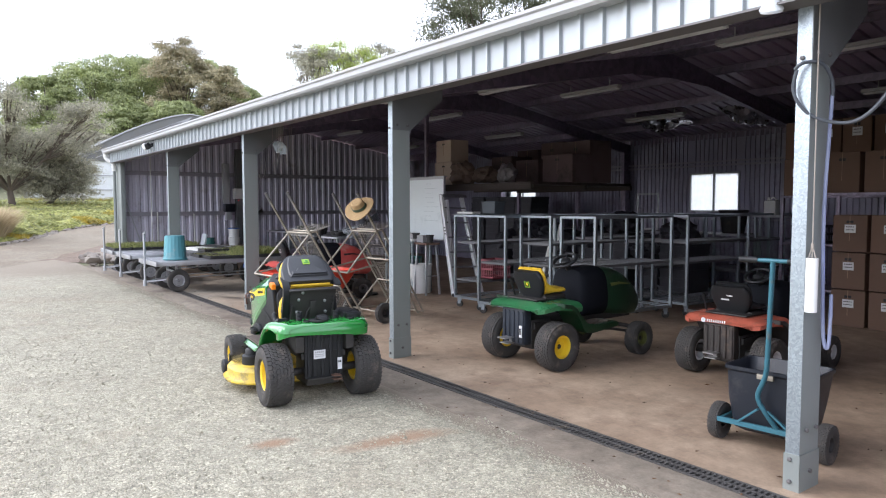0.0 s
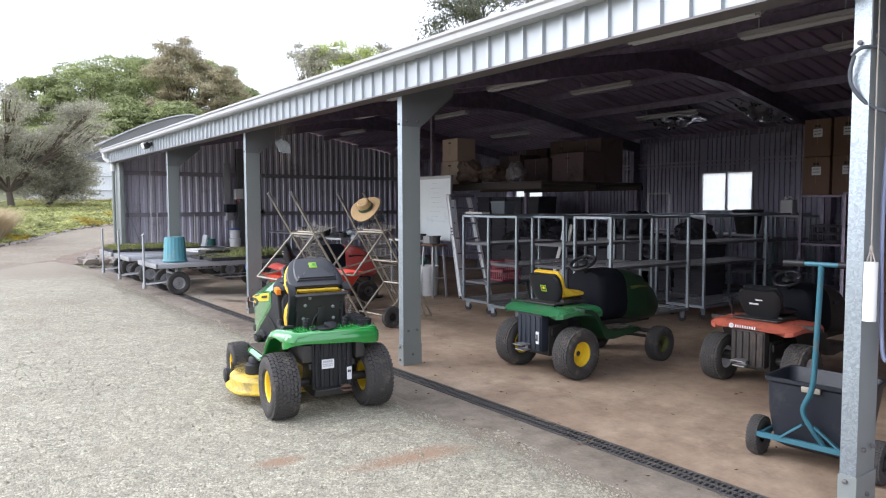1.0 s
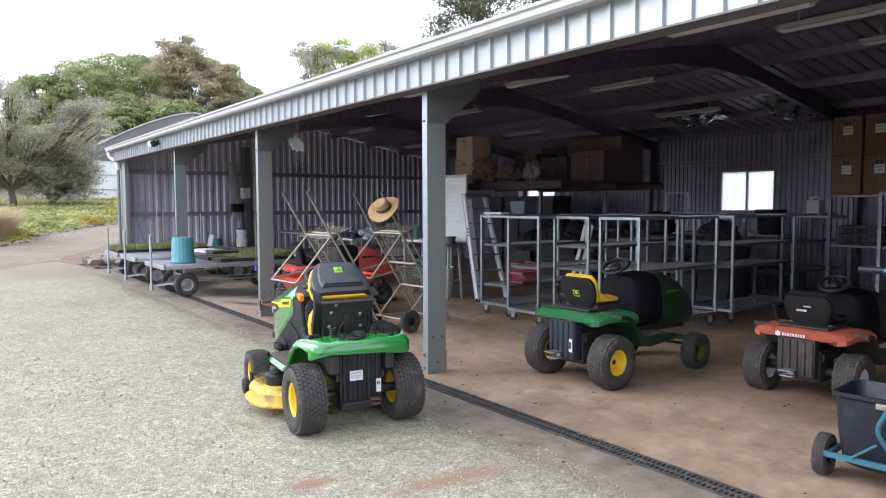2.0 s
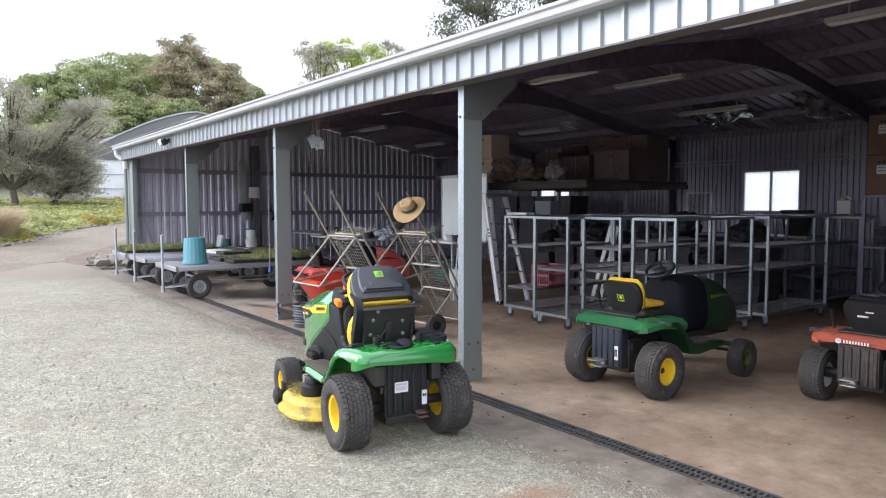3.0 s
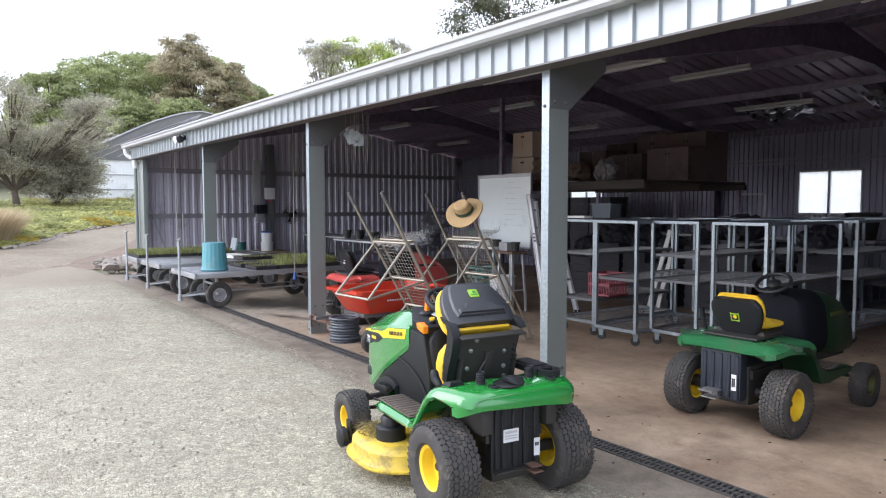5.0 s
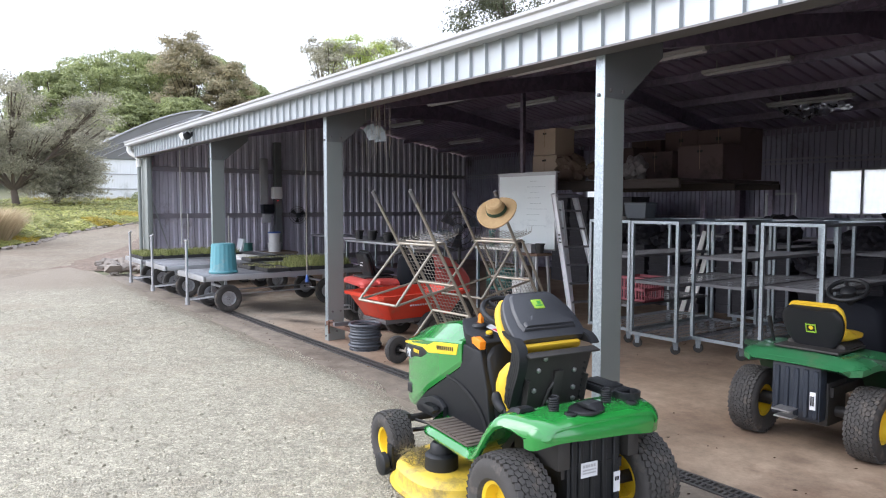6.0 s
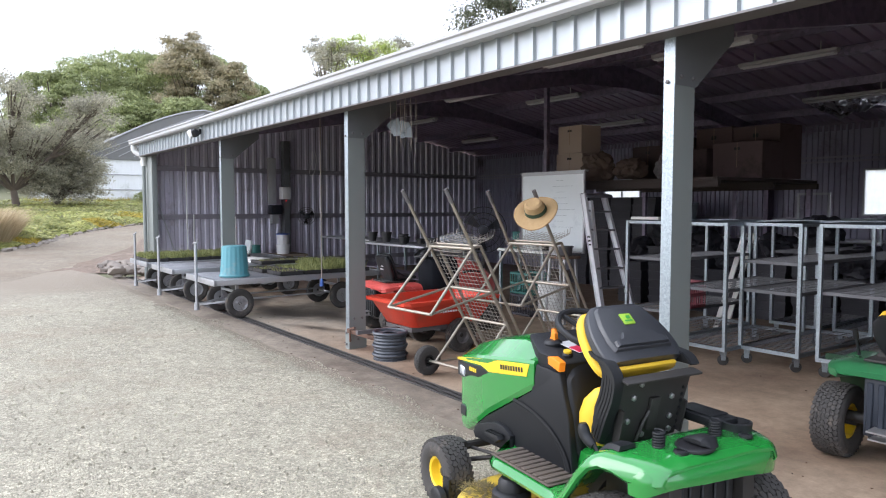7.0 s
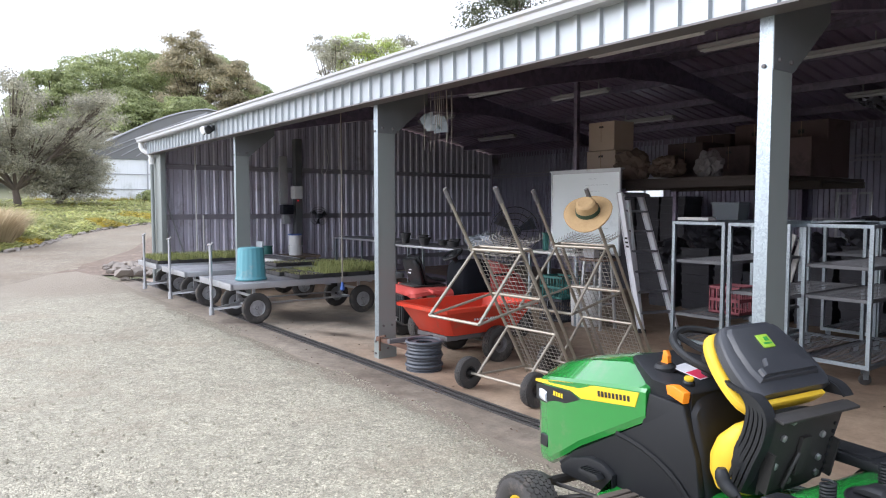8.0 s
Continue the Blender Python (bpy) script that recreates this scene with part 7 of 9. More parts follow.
def crate(m, w, d, h, mat, label):
    ob = thing("plastic_crate", m, label, "crate")
    bm = bmesh.new()
    box(bm, (-w / 2, -d / 2, 0), (w / 2, d / 2, 0.01))
    for z in (0.0, h * 0.45, h - 0.03):
        for a, b in (((-w / 2, -d / 2), (w / 2, -d / 2 + 0.01)), ((-w / 2, d / 2 - 0.01), (w / 2, d / 2)), ((-w / 2, -d / 2), (-w / 2 + 0.01, d / 2)), ((w / 2 - 0.01, -d / 2), (w / 2, d / 2))):
            box(bm, (*a, z), (*b, z + 0.03))
    part("crate_frame", bm, mat, ob)
    bm = bmesh.new()
    box(bm, (0, 0.001, 0.002), (0.012, 0.009, h - 0.002))
    first = part("crate_bar", bm, mat, ob)
    first.matrix_basis = pose(-w / 2, -d / 2, 0)
    for k in range(9):
        x = -w / 2 + (w - 0.012) * k / 8
        for y in (-d / 2, d / 2 - 0.01):
            if k or y > 0:
                share("crate_bar", first, ob, pose(x, y, 0))
        y = -d / 2 + (d - 0.012) * k / 8
        if 0 < k < 8:
            for x in (-w / 2 + 0.01, w / 2):
                share("crate_bar", first, ob, pose(x, y, 0, 0, 0, 90))


crate(pose(-5.9, 2.98, 0.447), 0.34, 0.34, 0.28, M_CRATE_RED, "dark red slatted plastic crate on the shelf")


def tub(name, m, r0, r1, h, mat, label, category, lid=None):
    ob = thing(name, m, label, category)
    bm = bmesh.new()
    lathe(bm, [(r0, 0), (r1, h - 0.02), (r1 + 0.012, h - 0.018), (r1 + 0.012, h), (r1 - 0.006, h), (r0 - 0.01, 0.01), (0, 0.01)], 24)
    part("tub_body", bm, mat, ob)
    if lid:
        bm = bmesh.new()
        lathe(bm, [(r1 + 0.014, h - 0.01), (r1 + 0.016, h + 0.012), (r1 * 0.9, h + 0.02), (0, h + 0.022)], 24)
        part("lid", bm, lid, ob)
    return ob


tub("plastic_bin", pose(-5.1, 7.9, 1.002), 0.18, 0.24, 0.4, M_POTBLACK, "tall black plastic bin with lid on the bench", "bin", M_POTBLACK)
# small goods on top of the racks
ob = thing("storage_tub", pose(-6.0, 3.05, 1.39), "grey plastic storage tub on the trolley", "tub")
bm = bmesh.new()
loft(bm, [[(x * s, y * s, z) for x, y in ((-0.15, -0.1), (0.15, -0.1), (0.15, 0.1), (-0.15, 0.1))] for s, z in ((0.9, 0), (1, 0.16), (1.05, 0.162), (1.05, 0.18))])
part("tub_body", bm, material("blue_grey_tub", (0.1, 0.12, 0.14), 0.5), ob)
bm = bmesh.new()
box(bm, (-0.17, -0.08, 0), (0.17, 0.08, 0.03), bevel=0.006)
tagged(finish("folded_cloth", bm, M_WHITE), "folded white cloth on top of the trolley", "cloth").matrix_basis = pose(-6.17, 2.72, 1.387, 0, 0, 4)

# mezzanine platform and its goods
M_BEARER = material("dark_old_timber", (0.07, 0.055, 0.05), 0.8, 0.0, (0.045, 0.035, 0.03), scale=4, bump=0.05, stretch=(0.3, 1, 1))
# Cardboard brown lowered to carry the unlit gloom above the platform.
M_SHADEDCARD = material("shaded_cardboard", (0.115, 0.078, 0.076), 0.85, 0.0, (0.075, 0.05, 0.05), scale=3, per_object=0.35, dirt=(0.03, 0.023, 0.02), dirt_scale=2, dirt_amount=0.3)
ob = thing("storage_platform", pose(0, 0, 0), "raised dark timber storage platform on steel posts", "platform")
bm = bmesh.new()
box(bm, (-9.0, 3.9, 1.84), (-6.1, 6.3, 1.88))
part("deck", bm, M_BEARER, ob)
for y in (3.88, 5.1, 6.25):
    bm = bmesh.new()
    box(bm, (-9.02, y, 1.76), (-6.08, y + 0.05, 1.838))
    part("bearer", bm, M_BEARER, ob)
for x, y in ((-8.95, 3.86), (-7.3, 6.2), (-6.2, 6.2), (-8.95, 6.2)):
    bm = bmesh.new()
    box(bm, (x, y, 0), (x + 0.06, y + 0.06, 1.76 if y > 4 else roof_z(y) - 0.12))
    part("platform_post", bm, M_GIRT, ob)


def carton(x, y, z, w, d, h, turn=0, label="brown cardboard carton on the storage platform", paper=True, group="stacked cartons", card=None):
    ob = thing("carton", pose(x, y, z, 0, 0, turn), label, "carton", group)
    bm = bmesh.new()
    box(bm, (-w / 2, -d / 2, 0), (w / 2, d / 2, h), bevel=0.006, segments=1)
    part("carton_body", bm, card or M_CARDBOARD, ob)
    bm = bmesh.new()
    box(bm, (-w / 2 + 0.01, -0.03, h), (w / 2 - 0.01, 0.03, h + 0.002))
    box(bm, (-0.003, -d / 2 - 0.002, h * 0.3), (0.003, -d / 2, h))
    part("tape", bm, M_SACK, ob)
    bm = bmesh.new()
    box(bm, (-0.04, -d / 2 - 0.0015, h * 0.78), (0.04, -d / 2 + 0.002, h * 0.85))
    part("hand_hole", bm, M_INK, ob)
    if paper:
        bm = bmesh.new()
        box(bm, (-0.06, -d / 2 - 0.003, h * 0.52), (0.07, -d / 2 - 0.0005, h * 0.74))
        slip = part("paper_label", bm, M_STICKER, ob, "white paper label")
        word_bars(slip, pose(0.005, -d / 2 - 0.0035, h * 0.68, 90), 0.1, 0.01, 5, M_INK)
        word_bars(slip, pose(0.005, -d / 2 - 0.0035, h * 0.6, 90), 0.1, 0.01, 7, M_INK)
    return ob


M_BEIGECARD = material("pale_beige_cardboard", (0.5, 0.4, 0.32), 0.85, 0.0, (0.42, 0.33, 0.26), scale=3, bump=0.02, bump_scale=150)
carton(-8.62, 4.25, 1.882, 0.5, 0.4, 0.42, 3, "pale beige cardboard carton on the storage platform", False, card=M_BEIGECARD)
carton(-8.6, 4.25, 2.306, 0.48, 0.4, 0.4, -2, "pale beige cardboard carton on another carton", False, card=M_BEIGECARD)
rng = random.Random(11)
x = -7.95
while x < -6.15:
    w = rng.uniform(0.45, 0.7)
    carton(x + w / 2, 4.9 + rng.uniform(-0.12, 0.1), 1.882, w - 0.02, 0.5, rng.uniform(0.4, 0.5), rng.uniform(-4, 4), "cardboard carton coloured dark for the shade on the storage platform", False, card=M_SHADEDCARD)
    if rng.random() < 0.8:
        carton(x + w / 2, 5.5 + rng.uniform(-0.05, 0.1), 1.882, w - 0.02, 0.5, rng.uniform(0.6, 0.8), rng.uniform(-4, 4), "cardboard carton coloured dark for the shade on the storage platform", False, card=M_SHADEDCARD)
    x += w + 0.03


def crumpled(name, m, size, seed, mat, label, category):
    """A soft crumpled bundle."""
    bm = bmesh.new()
    bmesh.ops.create_icosphere(bm, subdivisions=4, radius=1)
    for v in bm.verts:
        n = noise.noise(v.co * 1.6 + Vector((seed, 0, 0))) * 0.35 + noise.noise(v.co * 4 + Vector((0, seed, 0))) * 0.2 + abs(noise.noise(v.co * 9)) * 0.1
        v.co = v.co * (1 + n)
        v.co = Vector((v.co.x * size[0], v.co.y * size[1], max(v.co.z, -0.75) * size[2]))
    ob = finish(name, bm, mat, angle=25)
    ob.matrix_basis = m
    return tagged(ob, label, category)


# Kraft paper brown, darkened in the same way for the platform's shade.
M_DARKSACK = material("shaded_kraft_sack", (0.17, 0.12, 0.09), 0.85, 0.0, (0.1, 0.07, 0.055), scale=5, bump=0.08, bump_scale=14)
crumpled("paper_sack", pose(-8.15, 4.15, 2.05), (0.28, 0.2, 0.22), 3, M_DARKSACK, "crumpled brown paper sack hanging over the platform edge", "sack")
crumpled("paper_sack", pose(-7.68, 4.3, 2.03), (0.2, 0.2, 0.16), 5, M_DARKSACK, "crumpled brown paper sack on the storage platform", "sack")
crumpled("plastic_bag", pose(-7.0, 4.2, 2.02), (0.17, 0.14, 0.18), 8, material("cloudy_plastic", (0.2, 0.18, 0.18), 0.45, 0, (0.13, 0.12, 0.12), scale=8), "cloudy crumpled plastic bag on the platform edge", "bag")

# whiteboard with the work table below it
ob = thing("whiteboard", pose(-8.94, 3.42, -0.04), "large whiteboard with faint writing, leaning upright", "whiteboard")
bm = bmesh.new()
box(bm, (0.012, 0.0, 0.955), (1.198, 0.02, 2.01))
board = part("board", bm, M_BOARD, ob)
bm = bmesh.new()
for a, b in (((0, -0.006, 0.94), (0.02, 0.028, 2.03)), ((1.19, -0.006, 0.94), (1.21, 0.028, 2.03)), ((0.02, -0.006, 2.0), (1.19, 0.028, 2.03)), ((0.02, -0.006, 0.94), (1.19, 0.028, 0.96))):
    box(bm, a, b)
box(bm, (-0.02, -0.02, 2.03), (1.23, 0.05, 2.05))
part("board_frame", bm, M_ALU, ob)
rng = random.Random(5)
bm = bmesh.new()
for k in range(9):
    z = 1.92 - 0.08 * k
    x = 0.62 + rng.uniform(0, 0.1)
    while x < 1.1 - 0.3 * rng.random():
        w = rng.uniform(0.02, 0.07)
        box(bm, (x, -0.0015, z), (x + w, 0.0, z + 0.006))
        x += w + 0.02
part("faint_writing", bm, material("faded_marker", (0.5, 0.56, 0.58), 0.5), board)


def steel_table(m, w, d, h, label, top=M_ALU, shelf=True):
    ob = thing("work_table", m, label, "table", "work tables")
    bm = bmesh.new()
    box(bm, (0, 0, h - 0.035), (w, d, h), bevel=0.005)
    part("tabletop", bm, top, ob)
    if shelf:
        bm = bmesh.new()
        box(bm, (0.03, 0.03, h * 0.4), (w - 0.03, d - 0.03, h * 0.4 + 0.02))
        part("under_shelf", bm, M_GIRT, ob)
    for px, py in ((0.04, 0.04), (w - 0.04, 0.04), (0.04, d - 0.04), (w - 0.04, d - 0.04)):
        bm = bmesh.new()
        box(bm, (px - 0.018, py - 0.018, 0), (px + 0.018, py + 0.018, h - 0.035))
        part("leg", bm, M_GALV, ob)
    return ob


steel_table(pose(-8.95, 2.95, 0), 0.93, 0.45, 0.93, "white-topped work table below the whiteboard", M_WHITE, False)
steel_table(pose(-12.3, 2.55, 0), 2.3, 0.7, 0.9, "long steel work bench with clutter")
steel_table(pose(-15.1, 3.2, 0), 2.4, 0.7, 0.88, "long steel work bench against the end wall")
tub("plastic_bin", pose(-8.05, 3.15, 0), 0.17, 0.19, 0.5, M_WHITE, "tall white plastic tub under the table", "bin")
crate(pose(-8.55, 3.2, 0.3), 0.42, 0.34, 0.3, M_CRATE_TEAL, "teal plastic crate under the table")
crate(pose(-8.55, 3.2, 0.0), 0.42, 0.34, 0.295, M_DARKGOODS, "dark plastic crate on the floor under the table")
for k, (x, y, r, h, mt, lb) in enumerate(((-8.72, 3.1, 0.045, 0.24, M_CRATE_TEAL, "teal squeeze bottle on the table"), (-8.12, 3.1, 0.06, 0.1, M_POTBLACK, "black nursery pot on the table"), (-8.45, 3.2, 0.08, 0.1, M_WHITE, "small white tub on the table"))):
    tub("small_container", pose(x, y, 0.932), r * 0.85, r, h, mt, lb, "container")

# stool beside the table, with a box and a pot of herbs
ob = thing("stool", pose(-7.82, 3.12, 0), "tall brown-topped stool with splayed pale legs", "stool")
bm = bmesh.new()
box(bm, (-0.18, -0.15, 0.845), (0.18, 0.15, 0.88), bevel=0.01)
part("seat", bm, M_CARDBOARD, ob)
for sx in (-1, 1):
    for sy in (-1, 1):
        bm = bmesh.new()
        bar(bm, (0.13 * sx, 0.1 * sy, 0.845), (0.17 * sx, 0.14 * sy, 0.0), 0.03)
        part("leg", bm, M_ALU, ob)
    bm = bmesh.new()
    bar(bm, (0.155 * sx, -0.12, 0.32), (0.155 * sx, 0.12, 0.32), 0.02)
    part("stretcher", bm, M_ALU, ob)
ob = thing("plastic_box", pose(-7.9, 3.1, 0.882), "pale grey open plastic box on the stool", "box")
bm = bmesh.new()
for lo, hi in (((-0.09, -0.07, 0.0), (0.09, 0.07, 0.006)), ((-0.09, -0.07, 0.006), (-0.084, 0.07, 0.12)), ((0.084, -0.07, 0.006), (0.09, 0.07, 0.12)), ((-0.084, -0.07, 0.006), (0.084, -0.064, 0.12)), ((-0.084, 0.064, 0.006), (0.084, 0.07, 0.12))):
    box(bm, lo, hi)
part("box_body", bm, M_BOXGREY, ob)
tub("small_container", pose(-7.73, 3.12, 0.882), 0.05, 0.06, 0.13, M_POTBLACK, "black pot on the stool", "container")

# pale slats leaning behind the racks
for x0, x1, y in ((-5.97, -6.3, 4.3), (-5.9, -6.2, 4.36)):
    bm = bmesh.new()
    bar(bm, (x0, y, 1.21), (x1, y - 0.05, 0.01), 0.06, 0.02, up=(0, 1, 0))
    tagged(finish("timber_slat", bm, M_PIPE), "white painted slat leaning behind the racks", "slat", "leaning slats")

# folding step ladder
# Ladder metal darkened to show the treads and cap in shade.
M_TREAD = material("shaded_ladder_tread", (0.3, 0.3, 0.32), 0.5, 0.4, (0.22, 0.22, 0.24), scale=5)
M_LADDER = material("bright_ladder_aluminium", (0.88, 0.89, 0.91), 0.4, 0.15, (0.76, 0.77, 0.8), scale=5)
ob = thing("step_ladder", pose(0, 0, 0), "aluminium step ladder leaning beside the whiteboard", "ladder")
LEFT = (Vector((-7.62, 3.28, 1.69)), Vector((-7.26, 3.28, 0.02)))
RIGHT = (Vector((-7.68, 3.75, 1.67)), Vector((-7.11, 3.75, 0.02)))
for nm, (a0, a1), wide in (("rail", LEFT, 0.075), ("rail", RIGHT, 0.07), ("back_leg", (Vector((-7.55, 3.34, 1.6)), Vector((-7.32, 3.36, 0.02))), 0.05)):
    bm = bmesh.new()
    bar(bm, a0, a1, wide, 0.028, up=(0, 1, 0))
    for w in (-1, 1):
        bar(bm, a0 + Vector((w * wide * 0.5, -0.008, 0)), a1 + Vector((w * wide * 0.5, -0.008, 0)), 0.008, 0.044, up=(0, 1, 0))
    rail = part(nm, bm, M_LADDER, ob)
    bm = bmesh.new()
    box(bm, (a1.x - wide * 0.6, a1.y - 0.024, 0), (a1.x + wide * 0.6, a1.y + 0.024, 0.05), bevel=0.006)
    part("foot", bm, M_BLACK, rail, "black rubber foot")
for k in range(6):
    f = 0.13 + k * 0.148
    bm = bmesh.new()
    bar(bm, LEFT[0].lerp(LEFT[1], f), RIGHT[0].lerp(RIGHT[1], f), 0.085, 0.024)
    part("tread", bm, M_TREAD, ob)
bm = bmesh.new()
prism(bm, [(-7.66, 1.66), (-7.66, 1.7), (-7.55, 1.68), (-7.53, 1.64)], 3.27, 3.76, bevel=0.006)
part("top_cap", bm, M_TREAD, ob)
bm = bmesh.new()
for f in (0.33, 0.36, 0.39):
    c = LEFT[0].lerp(LEFT[1], f)
    box(bm, (c.x - 0.02, 3.256, c.z - 0.014), (c.x + 0.02, 3.262, c.z + 0.008))
part("print", bm, M_INK, ob, "small dark printed maker label")

# cartons to the east, on the floor and on racks
for col, x in enumerate((-2.1, -1.66, -1.2)):
    for k in range(3):
        carton(x, 5.7, 0.465 * k, 0.4, 0.4, 0.455, (1, -2, 0)[k] + col, "brown cardboard carton stacked on the floor")
ob = thing("storage_rack", pose(0, 0, 0), "long dark steel storage rack", "rack")
for z in (1.64, 0.95, 0.3):
    bm = bmesh.new()
    box(bm, (-3.56, 6.6, z - 0.03), (-0.6, 7.3, z))
    part("rack_shelf", bm, M_GIRT, ob)
for x in (-3.56, -2.2, -0.64):
    for y in (6.6, 7.26):
        bm = bmesh.new()
        box(bm, (x, y, 0), (x + 0.04, y + 0.04, 1.66))
        part("rack_post", bm, M_GIRT, ob)
bm = bmesh.new()
box(bm, (-2.45, 5.45, 1.63), (-0.6, 5.95, 1.66))
for x in (-2.45, -0.64):
    box(bm, (x, 5.45, 0), (x + 0.04, 5.49, 1.63))
    box(bm, (x, 5.91, 0), (x + 0.04, 5.95, 1.63))
tagged(finish("steel_shelf", bm, M_GIRT), "dark steel shelf over the cartons", "shelf")
for k in range(6):
    carton(-3.34 + 0.4 * k, 6.85, 1.642, 0.385, 0.45, 0.54, rng.uniform(-3, 3), "brown cardboard carton on the storage rack")
    carton(-3.34 + 0.4 * k, 6.87, 2.186, 0.38, 0.45, 0.53, rng.uniform(-3, 3), "brown cardboard carton on the storage rack")
for k in range(4):
    carton(-2.2 + 0.46 * k, 5.7, 1.662, 0.42, 0.42, 0.5, rng.uniform(-3, 3), "brown cardboard carton on the steel shelf", paper=False)
crate(pose(-3.2, 6.9, 0.952), 0.5, 0.4, 0.26, M_DARKGOODS, "dark plastic crate on the storage rack")
crate(pose(-2.62, 6.9, 0.952), 0.44, 0.4, 0.32, M_NAVYPANEL, "blue-grey plastic tub on the storage rack")
ob = thing("water_jug", pose(-4.1, 7.35, 1.34), "white plastic jerrycan on a metal stand", "jerrycan")
bm = bmesh.new()
box(bm, (-0.1, -0.08, 0), (0.1, 0.08, 0.24), bevel=0.025)
lathe(bm, [(0.03, 0.24), (0.025, 0.29), (0, 0.29)], 14, pose(-0.05, 0, 0))
tube(bm, smooth_line([(-0.02, 0, 0.26), (0.02, 0, 0.29), (0.08, 0, 0.24)], 4), 0.013, 8)
part("can_body", bm, M_WHITE, ob)
steel_table(pose(-4.35, 7.2, 0), 0.55, 0.5, 1.34, "tall narrow steel stand by the back wall")
steel_table(pose(-9.4, 7.6, 0), 4.6, 0.7, 1.0, "long grey potting bench under the window")

# dark goods under the platform
rng = random.Random(44)
for k in range(8):
    x, wide = -8.55 + 0.56 * k, rng.uniform(0.38, 0.5)
    ob = thing("tray_stack", pose(x, 5.6 + rng.uniform(-0.2, 0.3), 0, 0, 0, rng.uniform(-5, 5)), "stack of black nursery trays under the platform", "tray stack", "tray stacks")
    layers = rng.randint(4, 8)
    for j in range(layers):
        bm = bmesh.new()
        dx = rng.uniform(-0.02, 0.02)
        loft(bm, [[(x2 * q + dx, y2 * q, z2) for x2, y2 in ((-wide / 2, -0.3), (wide / 2, -0.3), (wide / 2, 0.3), (-wide / 2, 0.3))] for q, z2 in ((0.97, 0.13 * j), (0.98, 0.13 * j + 0.1), (1.02, 0.13 * j + 0.102), (1.02, 0.13 * j + 0.129))])
        part("tray", bm, M_DARKGOODS, ob)
    crumpled("potting_sack", pose(x, 5.65, 0.13 * layers + 0.16), (0.26, 0.3, 0.22), 20 + k, M_DARKGOODS, "dark plastic sack lying on stacked trays", "sack")
for k in range(4):
    ob = thing("tray_stack", pose(-10.85 + 0.5 * k, 7.0, 0, 0, 0, 3 * k - 3), "tall stack of black nursery trays near the window", "tray stack", "tray stacks")
    for j in range(13):
        bm = bmesh.new()
        dx = rng.uniform(-0.02, 0.02)
        loft(bm, [[(x2 * q + dx, y2 * q, z2) for x2, y2 in ((-0.23, -0.3), (0.23, -0.3), (0.23, 0.3), (-0.23, 0.3))] for q, z2 in ((0.97, 0.13 * j), (0.98, 0.13 * j + 0.1), (1.02, 0.13 * j + 0.102), (1.02, 0.13 * j + 0.129))])
        part("tray", bm, M_DARKGOODS, ob)
ob = thing("picture_frame", pose(-7.1, 7.75, 1.02), "empty wooden frame standing on the bench", "frame")
bm = bmesh.new()
for a, b in (((0, 0), (0.035, 0.72)), ((0.48, 0), (0.515, 0.72)), ((0.035, 0), (0.48, 0.035)), ((0.035, 0.685), (0.48, 0.72))):
    box(bm, (a[0], -0.012, a[1]), (b[0], 0.012, b[1]))
part("frame_bars", bm, M_ALU, ob)

# end wall fittings
ob = thing("switchboard", pose(X0 + 0.04, 0, 0), "grey switchboard with cable trunk on the end wall", "switchboard")
for nm, lo, hi, mt in (("cable_trunk", (0.0, 2.5, 1.56), (0.1, 2.68, 2.6), M_BOXGREY), ("meter_box", (0.06, 2.76, 1.68), (0.26, 2.96, 1.95), M_WHITE), ("switch_box", (0.0, 2.52, 1.34), (0.2, 2.77, 1.55), M_HOPPER), ("outlet_box", (0.0, 2.56, 1.13), (0.14, 2.72, 1.33), M_BOXGREY)):
    bm = bmesh.new()
    box(bm, lo, hi, bevel=0.008)
    part(nm, bm, mt, ob)
bm = bmesh.new()
lathe(bm, [(0.012, 0), (0.012, 0.012), (0, 0.016)], 12, pose(0.26, 2.84, 1.64, 0, 90))
part("pilot_light", bm, M_REDLIGHT, ob, "small glowing red pilot light")
bm = bmesh.new()
box(bm, (X0 + 0.03, 2.84, 0), (X0 + 0.2, 2.99, 2.98))
tagged(finish("end_column", bm, M_KNEE), "dark steel column of the end wall", "column", kind="structure")
bm = bmesh.new()
bar(bm, (X0 + 0.12, 0.13, 1.64), (X0 + 0.12, 0.46, 0.56), 0.035, 0.02)
tagged(finish("wall_brace", bm, M_ALU), "light diagonal steel strap on the end wall", "brace", kind="structure")
ob = thing("loose_cable", pose(X0 + 0.1, 3.62, 0), "thin white cable hanging in a loop on the end wall", "cable")
bm = bmesh.new()
tube(bm, smooth_line([(0, -0.03, 2.78), (0.02, -0.05, 2.55), (0.03, -0.12, 2.3), (0.02, -0.06, 2.22), (0.02, 0.02, 2.35), (0.01, 0.06, 2.6), (0, 0.03, 2.8)], 5), 0.007, 6)
part("loop", bm, M_PIPE, ob)
for y, z0, z1 in ((0.72, 0.0, 2.85), (0.86, 0.0, 1.35), (1.75, 0.3, 1.3)):
    bm = bmesh.new()
    tube(bm, [(X0 + 0.1, y, z0), (X0 + 0.1, y, z1)], 0.014, 8)
    tagged(finish("conduit", bm, M_PIPE), "pale plastic conduit on the end wall", "conduit", kind="structure")
bm = bmesh.new()
box(bm, (-15.95, 1.75, 0.46), (-15.2, 2.95, 0.5))
